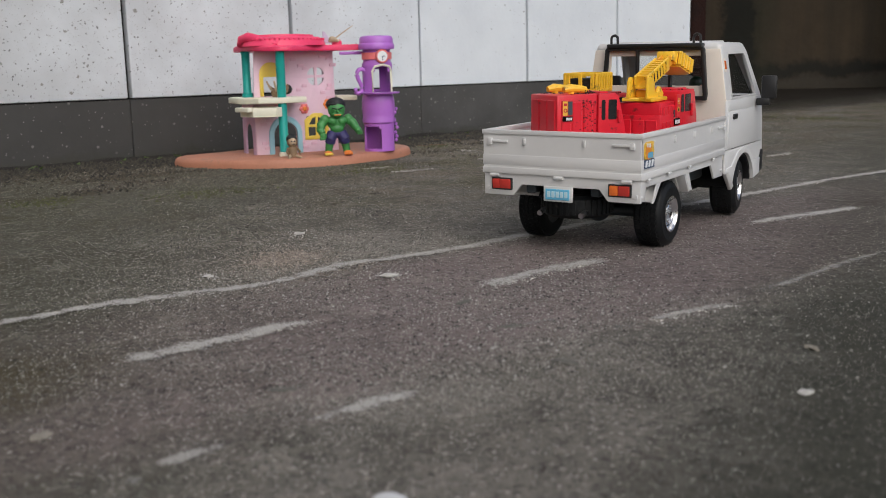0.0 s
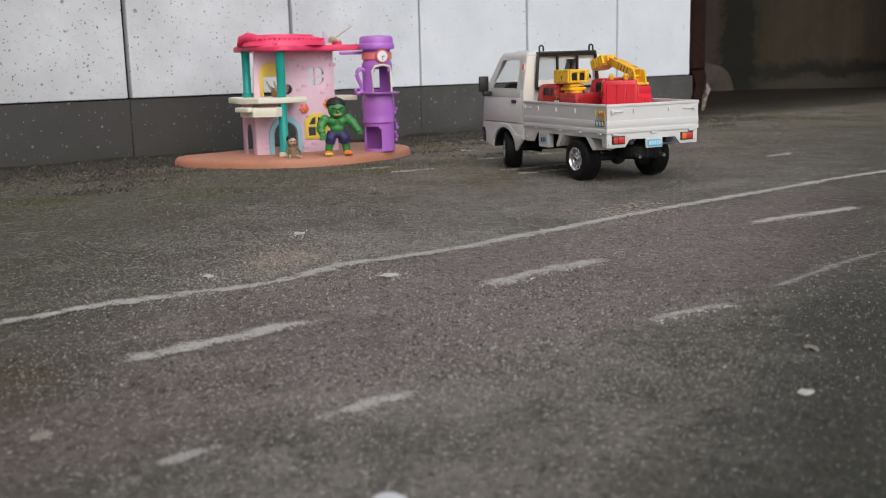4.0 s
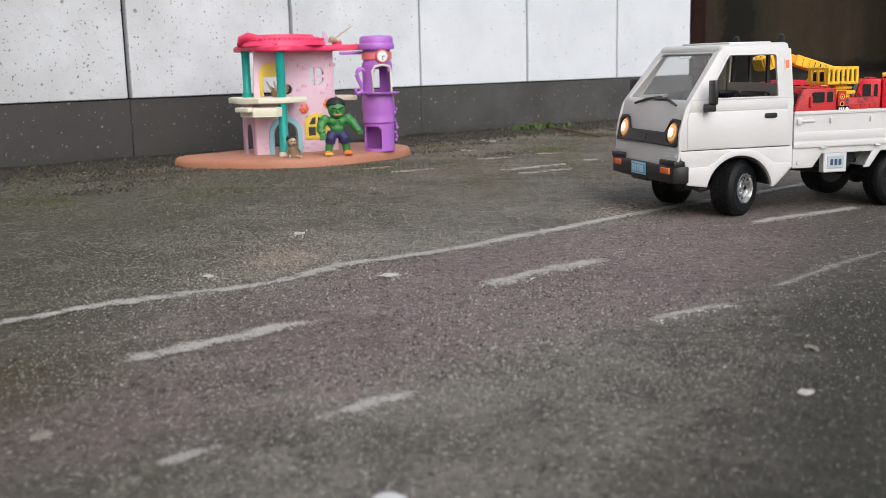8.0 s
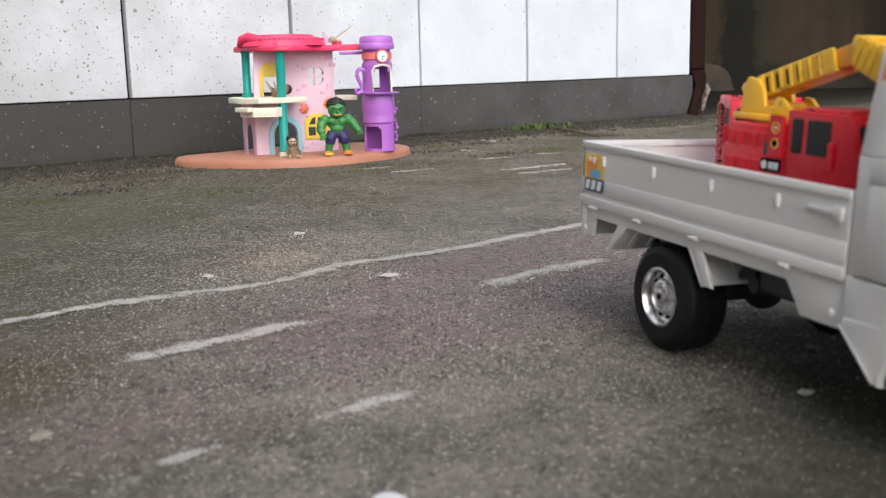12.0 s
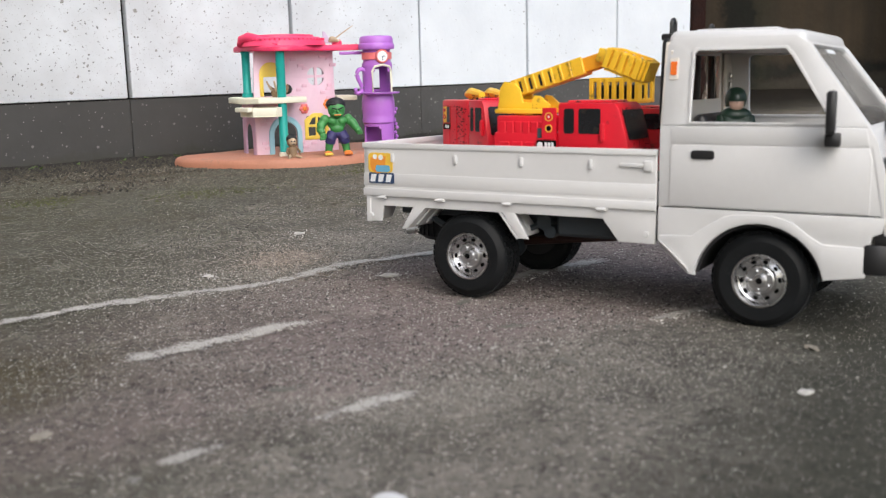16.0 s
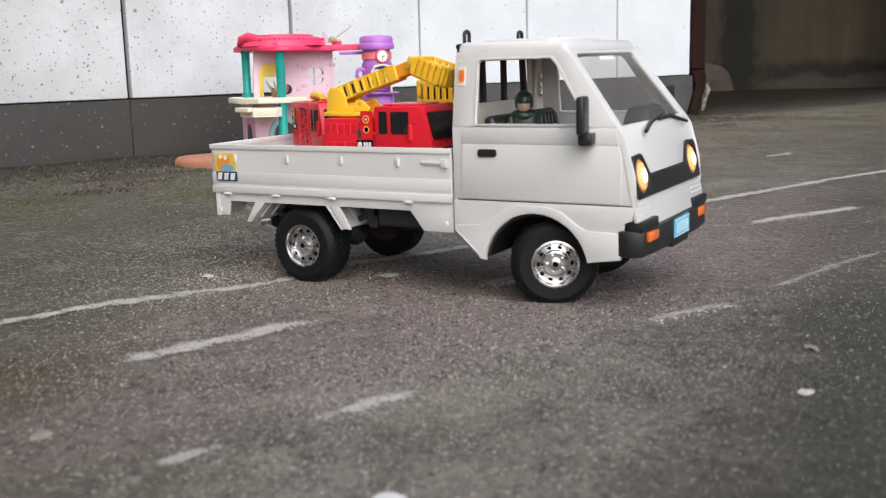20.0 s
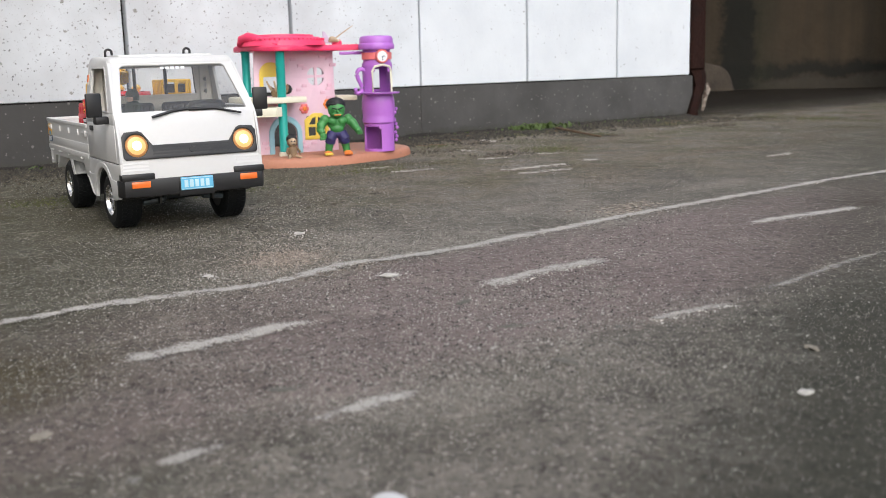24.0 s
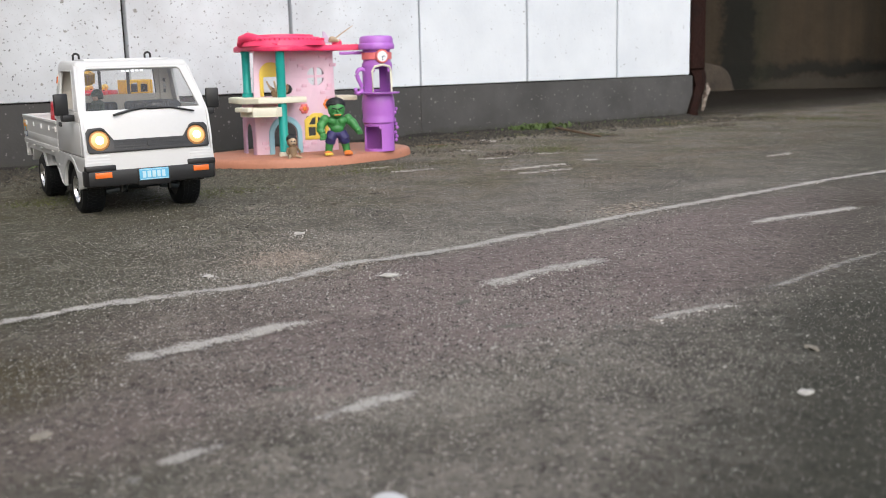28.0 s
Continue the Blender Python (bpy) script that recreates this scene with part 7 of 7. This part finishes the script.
def flakes(name, label, lines, per_metre, spread, smin, smax, material, seed):
    """Thin ragged plates lying flat on the ground along some lines, in one mesh."""
    rnd = random.Random(seed)
    verts, faces = [], []
    for (ax, ay), (bx, by) in lines:
        for _ in range(int(per_metre * math.dist((ax, ay), (bx, by))) + 1):
            k = rnd.random()
            x, y = ax + (bx - ax) * k + rnd.gauss(0, spread), ay + (by - ay) * k + rnd.gauss(0, spread)
            r, n, turn, z = rnd.uniform(smin, smax) * rnd.uniform(0.5, 1.0), rnd.randint(5, 8), rnd.uniform(0, 6.28), ground_height(x, y)
            long, up, b = rnd.uniform(0.9, 1.9), min(0.0022, 0.22 * r), len(verts)
            ring = []
            for i in range(n):
                a = 6.2832 * i / n
                q = r * rnd.uniform(0.6, 1.15)
                u, w = q * math.cos(a) * long, q * math.sin(a)
                ring.append((x + u * math.cos(turn) - w * math.sin(turn), y + u * math.sin(turn) + w * math.cos(turn)))
            verts += [(u, w, z - 0.001) for u, w in ring] + [(x + (u - x) * 0.88, y + (w - y) * 0.88, z + up * rnd.uniform(0.7, 1.2)) for u, w in ring]
            faces += [(b + i, b + (i + 1) % n, b + n + (i + 1) % n, b + n + i) for i in range(n)] + [tuple(b + n + i for i in range(n))]
    me = bpy.data.meshes.new(name)
    me.from_pydata(verts, [], faces)
    me.materials.append(material)
    return tagged(new(name, me), label, "flakes", kind="stuff")


STREAKS = (((-0.0592, 1.4435), (-0.0185, 1.4781)), ((0.0320, 1.7845), (0.0522, 1.7672)), ((0.0572, 1.6094), (0.1021, 1.6268)), ((0.0924, 1.4378), (0.1352, 1.4675)), ((0.1352, 1.4675), (0.1795, 1.5025)), ((0.2160, 1.5549), (0.2397, 1.5626)),
           ((0.1117, 1.3888), (0.1823, 1.4330)), ((0.0829, 2.0031), (0.1110, 1.9513)), ((0.1634, 1.6709), (0.1952, 1.6885)), ((0.4971, 1.5413), (0.5425, 1.5868)), ((-0.1166, 1.4917), (-0.0762, 1.5159)))
flakes("plaster_flakes", "ragged pale streaks of crumbled plaster on the ground", STREAKS, 900, 0.0045, 0.0012, 0.0046, island_grit("plaster_flakes", (0.17, 0.155, 0.135), (0.46, 0.435, 0.395)), 31)
flakes("brown_crumbs", "brown crumbs of soil strewn beside the chalk line", (((0.150, 1.010), (0.225, 1.080)), ((0.165, 0.985), (0.205, 1.030))), 2600, 0.014, 0.0005, 0.0022, island_grit("brown_crumbs", (0.075, 0.058, 0.042), (0.40, 0.345, 0.285)), 32)
flakes("soil_crumbs", "dark soil crumbs beside the chalk line", (((-0.150, 0.700), (-0.085, 0.745)), ((-0.100, 0.735), (-0.050, 0.800))), 2200, 0.012, 0.0005, 0.0019, island_grit("line_soil", (0.03, 0.024, 0.018), (0.30, 0.25, 0.20)), 35)
flakes("gravel_crumbs", "brown crumbs heaped on the asphalt", (((-0.150, 0.790), (-0.104, 0.815)),), 9000, 0.0075, 0.0005, 0.0020, island_grit("gravel_crumbs", (0.06, 0.048, 0.038), (0.44, 0.38, 0.315)), 33)
flakes("chalk_crumbs", "white crumbs of chalk along the drawn lines", (((-0.238, 0.6459), (-0.1517, 0.6917)), ((-0.1517, 0.6917), (-0.0806, 0.7709)), ((-0.0806, 0.7709), (0.0266, 0.8403)), ((0.0266, 0.8403), (0.162, 0.9695)), ((0.162, 0.9695), (0.2816, 1.0735)), ((0.2816, 1.0735), (0.4554, 1.2184)),
        ((-0.172, 0.5180), (-0.1181, 0.5600)), ((-0.1181, 0.5600), (-0.0768, 0.5914)), ((0.0278, 0.6765), (0.1262, 0.7673)), ((0.2775, 0.9179), (0.4158, 1.0038)), ((0.1150, 0.5612), (0.1759, 0.6058))), 1500, 0.0042, 0.0003, 0.0011, island_grit("chalk_crumbs", (0.30, 0.28, 0.25), (0.80, 0.77, 0.71)), 34)


def build_grass():
    rnd = random.Random(8)
    for label, s0, s1, count, tall in (("low green weeds growing at the wall foot", 1.49, 1.64, 260, 0.015), ("sparse green weeds at the wall foot", 1.70, 2.10, 40, 0.006), ("tiny moss tufts at the wall foot", 0.3, 1.45, 120, 0.007)):
        verts, faces = [], []
        for _ in range(count):
            s = rnd.gauss((s0 + s1) / 2, (s1 - s0) / 4)
            q = on_wall(s, 0, 0.012 + abs(rnd.gauss(0, 0.03)))
            h, w, a = tall * rnd.uniform(0.35, 1.0), rnd.uniform(0.0016, 0.0036), rnd.uniform(0, 6.28)
            d, lean = Vector((math.cos(a), math.sin(a), 0)), Vector((rnd.gauss(0, 0.8), rnd.gauss(0, 0.8), 0)) * h
            b = len(verts)
            z = Vector((0, 0, 1))
            verts += [tuple(q - d * w), tuple(q + d * w), tuple(q + lean * 0.4 + z * h * 0.6 + d * w * 1.2), tuple(q + lean * 0.4 + z * h * 0.6 - d * w * 1.2), tuple(q + lean + z * h)]
            faces += [(b, b + 1, b + 2, b + 3), (b + 3, b + 2, b + 4)]
        me = bpy.data.meshes.new("weeds")
        me.from_pydata(verts, [], faces)
        me.materials.append(M_GRASS)
        tagged(new("weeds", me), label, "weeds", kind="stuff")
    for i in range(16):
        q = on_wall(rnd.uniform(0.9, 2.1), 0, rnd.uniform(0.03, 0.22))
        bm = BM()
        k = rnd.uniform(0.6, 1.3)
        tube(bm, [(-16 * k, 0, 1.2), (-4 * k, rnd.uniform(-3, 3), 1.6), (6 * k, rnd.uniform(-3, 3), 1.4), (16 * k, 0, 1.0)], [0.5, 0.8, 0.7, 0.4], 5)
        t = part("dry_twig", bm, M_LEAF)
        tagged(t, "thin dry brown twig on the ground", "twig", "twigs before the wall")
        t.matrix_basis = pose(q.x, q.y, 0.0, 0, 0, rnd.uniform(0, 180))


build_grass()
bm = BM()
tube(bm, [(x, y, 0.004 + 0.006 * k) for k, (x, y) in zip((0.0, 0.6, 1.0, 0.4), ((0.255, 2.245), (0.258, 2.150), (0.2706, 2.0235), (0.3044, 1.9382)))], [0.0022, 0.0026, 0.0024, 0.0016], 7)
tagged(part("dry_twig", bm, M_LEAF, unit=1), "long bent dry brown twig lying by the weeds", "twig", "twigs before the wall")


def build_soil_ridge():
    """A low uneven ridge of soil lying in the angle between wall and ground."""
    bm = BM()
    rows = []
    n = 260
    for i in range(n + 1):
        s = -0.2 + 2.34 * i / n
        h = 0.0045 + 0.006 * max(0, noise.noise(Vector((s * 9, 0, 2)))) + 0.003 * noise.noise(Vector((s * 60, 1, 0)))
        w = 0.016 + 0.020 * max(0, noise.noise(Vector((s * 5, 3, 0)))) + 0.008 * noise.noise(Vector((s * 40, 5, 0)))
        rows.append([bm.verts.new(on_wall(s, z, o)) for z, o in ((-0.004, -0.002), (h, -0.002), (h * 0.8, w * 0.35 + 0.002), (h * 0.35, w * 0.75 + 0.003), (-0.003, w + 0.005))])
    for a, b in zip(rows, rows[1:]):
        for k in range(4):
            bm.faces.new((a[k], a[k + 1], b[k + 1], b[k]))
    tagged(part("soil_ridge", bm, M_SOIL, unit=1, smooth=60), "dark damp soil ridge along the wall foot", "soil", kind="stuff")


build_soil_ridge()

# ---- what moves ----
# seconds, rear axle x, y, heading, sideways lean and nose dip in degrees
PATH = [
    (0.0, 0.1327, 0.8570, 57.2, 0.72, -0.67),
    (0.3, 0.1858, 0.9472, 56.6, 0.53, -0.36),
    (1.0, 0.1922, 0.9540, 57.3, 0.57, -0.22),
    (1.7, 0.1922, 0.9540, 57.3, 0.57, -0.22),
    (2.0, 0.2099, 0.9867, 62.0, 0.25, 0.18),
    (2.2, 0.2251, 1.0167, 67.5, 0.22, 0.15),
    (2.3, 0.2294, 1.0373, 69.3, 0.21, 0.13),
    (2.4, 0.2388, 1.0639, 73.9, 0.20, 0.12),
    (2.5, 0.2440, 1.0785, 75.9, 0.19, 0.10),
    (2.6, 0.2514, 1.1173, 79.4, 0.22, 0.08),
    (2.7, 0.2556, 1.1456, 81.1, 0.26, 0.07),
    (2.8, 0.2542, 1.1787, 86.8, 0.30, 0.05),
    (3.0, 0.2512, 1.2455, 96.0, 0.37, 0.01),
    (3.4, 0.2282, 1.3655, 106.7, -0.10, -0.05),
    (3.5, 0.2258, 1.3647, 106.7, -0.22, -0.06),
    (5.5, 0.4876, 1.1194, 169.8, -0.50, 0.10),
    (5.8, 0.6055, 1.1278, 172.9, -0.26, 0.16),
    (6.0, 0.6185, 1.1240, 173.7, -0.10, 0.20),
    (7.0, 0.6180, 1.1225, 174.4, -0.10, 0.10),
    (7.2, 0.6165, 1.1225, 174.7, -0.06, 0.14),
    (7.5, 0.5830, 1.1250, 179.0, 0.00, 0.20),
    (7.6, 0.5651, 1.1258, 181.9, 0.00, 0.18),
    (8.0, 0.4410, 1.0740, 195.2, 0.00, 0.10),
    (8.5, 0.3160, 1.0026, 215.2, -0.05, -0.20),
    (9.0, 0.2451, 0.9283, 228.3, -0.38, 0.18),
    (9.5, 0.1829, 0.8191, 244.9, 0.27, 0.24),
    (10.0, 0.1557, 0.7293, 255.9, 0.64, -0.35),
    (10.3, 0.1336, 0.6419, 268.8, 0.36, -0.25),
    (10.6, 0.1588, 0.5545, 281.2, 0.08, -0.14),
    (11.0, 0.1725, 0.5150, 293.0, -0.30, 0.70),
    (11.6, 0.1660, 0.5215, 291.8, -1.20, 1.10),
    (12.0, 0.1660, 0.5215, 291.8, -1.20, 1.10),
    (12.4, 0.1660, 0.5215, 291.8, -1.20, 1.10),
    (14.5, 0.0851, 0.6630, 317.9, 0.36, 0.03),
    (15.0, 0.0406, 0.6982, 329.6, -0.45, 0.36),
    (15.5, 0.0477, 0.6941, 329.6, -0.28, 0.38),
    (17.0, 0.0477, 0.6941, 329.6, -0.28, 0.38),
    (17.5, 0.0401, 0.6989, 329.5, -0.43, 0.44),
    (18.0, -0.0586, 0.7600, 330.8, -0.17, 0.23),
    (18.5, -0.0637, 0.7624, 330.5, 0.71, 0.18),
    (19.0, -0.0642, 0.7639, 329.9, -0.69, 0.25),
    (19.5, -0.0637, 0.7624, 330.5, 0.71, 0.18),
    (20.0, -0.0673, 0.7665, 330.2, 1.06, 0.23),
    (20.5, -0.1022, 0.7887, 323.1, 0.42, -0.10),
    (21.0, -0.1136, 0.7993, 321.3, 0.83, -0.24),
    (21.5, -0.1545, 0.8390, 313.4, 0.16, -0.24),
    (23.5, -0.3217, 1.1011, 301.2, 0.39, -0.44),
    (24.0, -0.3602, 1.1682, 301.2, 0.24, -0.09),
    (24.5, -0.4320, 1.2791, 301.7, 0.41, 0.62),
    (24.7, -0.4351, 1.2838, 301.8, 0.41, 0.62),
    (25.0, -0.4350, 1.2851, 301.7, 0.41, 0.62),
    (28.0, -0.4350, 1.2851, 301.7, 0.41, 0.62),
]
STEER = [(0, 8), (0.3, 10), (0.7, 24), (1.9, 26), (2.8, 24), (3.2, 16), (3.6, -5), (4.0, -24), (5.2, -16), (5.5, -2), (6.0, 17), (7.0, 17), (7.5, 28), (8.0, 29), (9.0, 31), (9.6, 30), (10.2, 22), (10.8, 12), (12.2, 4), (12.8, -22),
         (14.4, -24), (14.9, -8), (15.3, 0), (17.4, 0), (18.0, 0), (18.3, 14), (18.5, 25), (18.8, 25), (19.0, -22), (19.2, -10), (19.4, 24), (20.0, 27), (21.3, 28), (22.0, 16), (23.0, 2), (28, 2)]


def tween(rows, t):
    for a, b in zip(rows, rows[1:]):
        if a[0] <= t <= b[0]:
            k = (t - a[0]) / (b[0] - a[0])
            return [p + (q - p) * k for p, q in zip(a[1:], b[1:])]
    return list(rows[-1][1:])


def stand(x, y, heading, lean, dip):
    """The pickup's pose with its four wheels on the ground."""
    c, s = math.cos(radians(heading)), math.sin(radians(heading))
    h = [ground_height(x + c * a - s * b, y + s * a + c * b) for a, b in ((0, -0.055), (0, 0.055), (0.183, -0.055), (0.183, 0.055))]
    rear, front = (h[0] + h[1]) / 2, (h[2] + h[3]) / 2
    tilt = ((h[1] + h[3]) - (h[0] + h[2])) / 2 / 0.11
    return pose(x, y, rear, math.degrees(tilt) + lean, dip - math.degrees((front - rear) / 0.183), heading)


def motions():
    rows = [(t, stand(*row)) for t, *row in PATH]
    walk(truck, rows)
    for ob, offsets in riders:
        def place(t):
            for (t0, a), (t1, b) in zip(offsets, offsets[1:]):
                if t0 <= t < t1:
                    return a.lerp(b, (t - t0) / (t1 - t0))
            return offsets[-1][1] if t >= offsets[-1][0] else offsets[0][1]
        walk(ob, [(t, m @ place(t)) for t, m in rows])
    # wheels roll with the distance gone, the front pair steers
    roll, last, rolls = 0.0, tween(PATH, 0), []
    for t in [i / 15 for i in range(0, 28 * 15 + 1)]:
        now = tween(PATH, t)
        a = radians((now[2] + last[2]) / 2)
        roll += ((now[0] - last[0]) * math.cos(a) + (now[1] - last[1]) * math.sin(a)) / (WHEEL_R * MM)
        rolls.append((t, roll))
        last = now
    for name, (w, x, y, s) in wheels.items():
        front = name.startswith("front")
        wr, prev = [], None
        for t, r in rolls:
            st = tween(STEER, t)[0] if front else 0.0
            key = (round(r, 4), round(st, 2))
            if prev == key and t < 28:
                continue
            prev = key
            # the front wheels swing round kingpins that lie inboard of them
            wr.append((t, Matrix.Translation((x, s * 0.042, WHEEL_R * MM)) @ Matrix.Rotation(radians(st), 4, "Z") @ Matrix.Translation((0, y - s * 0.042, 0)) @ Matrix.Rotation(r, 4, "Y")))
        walk(w, wr)


motions()
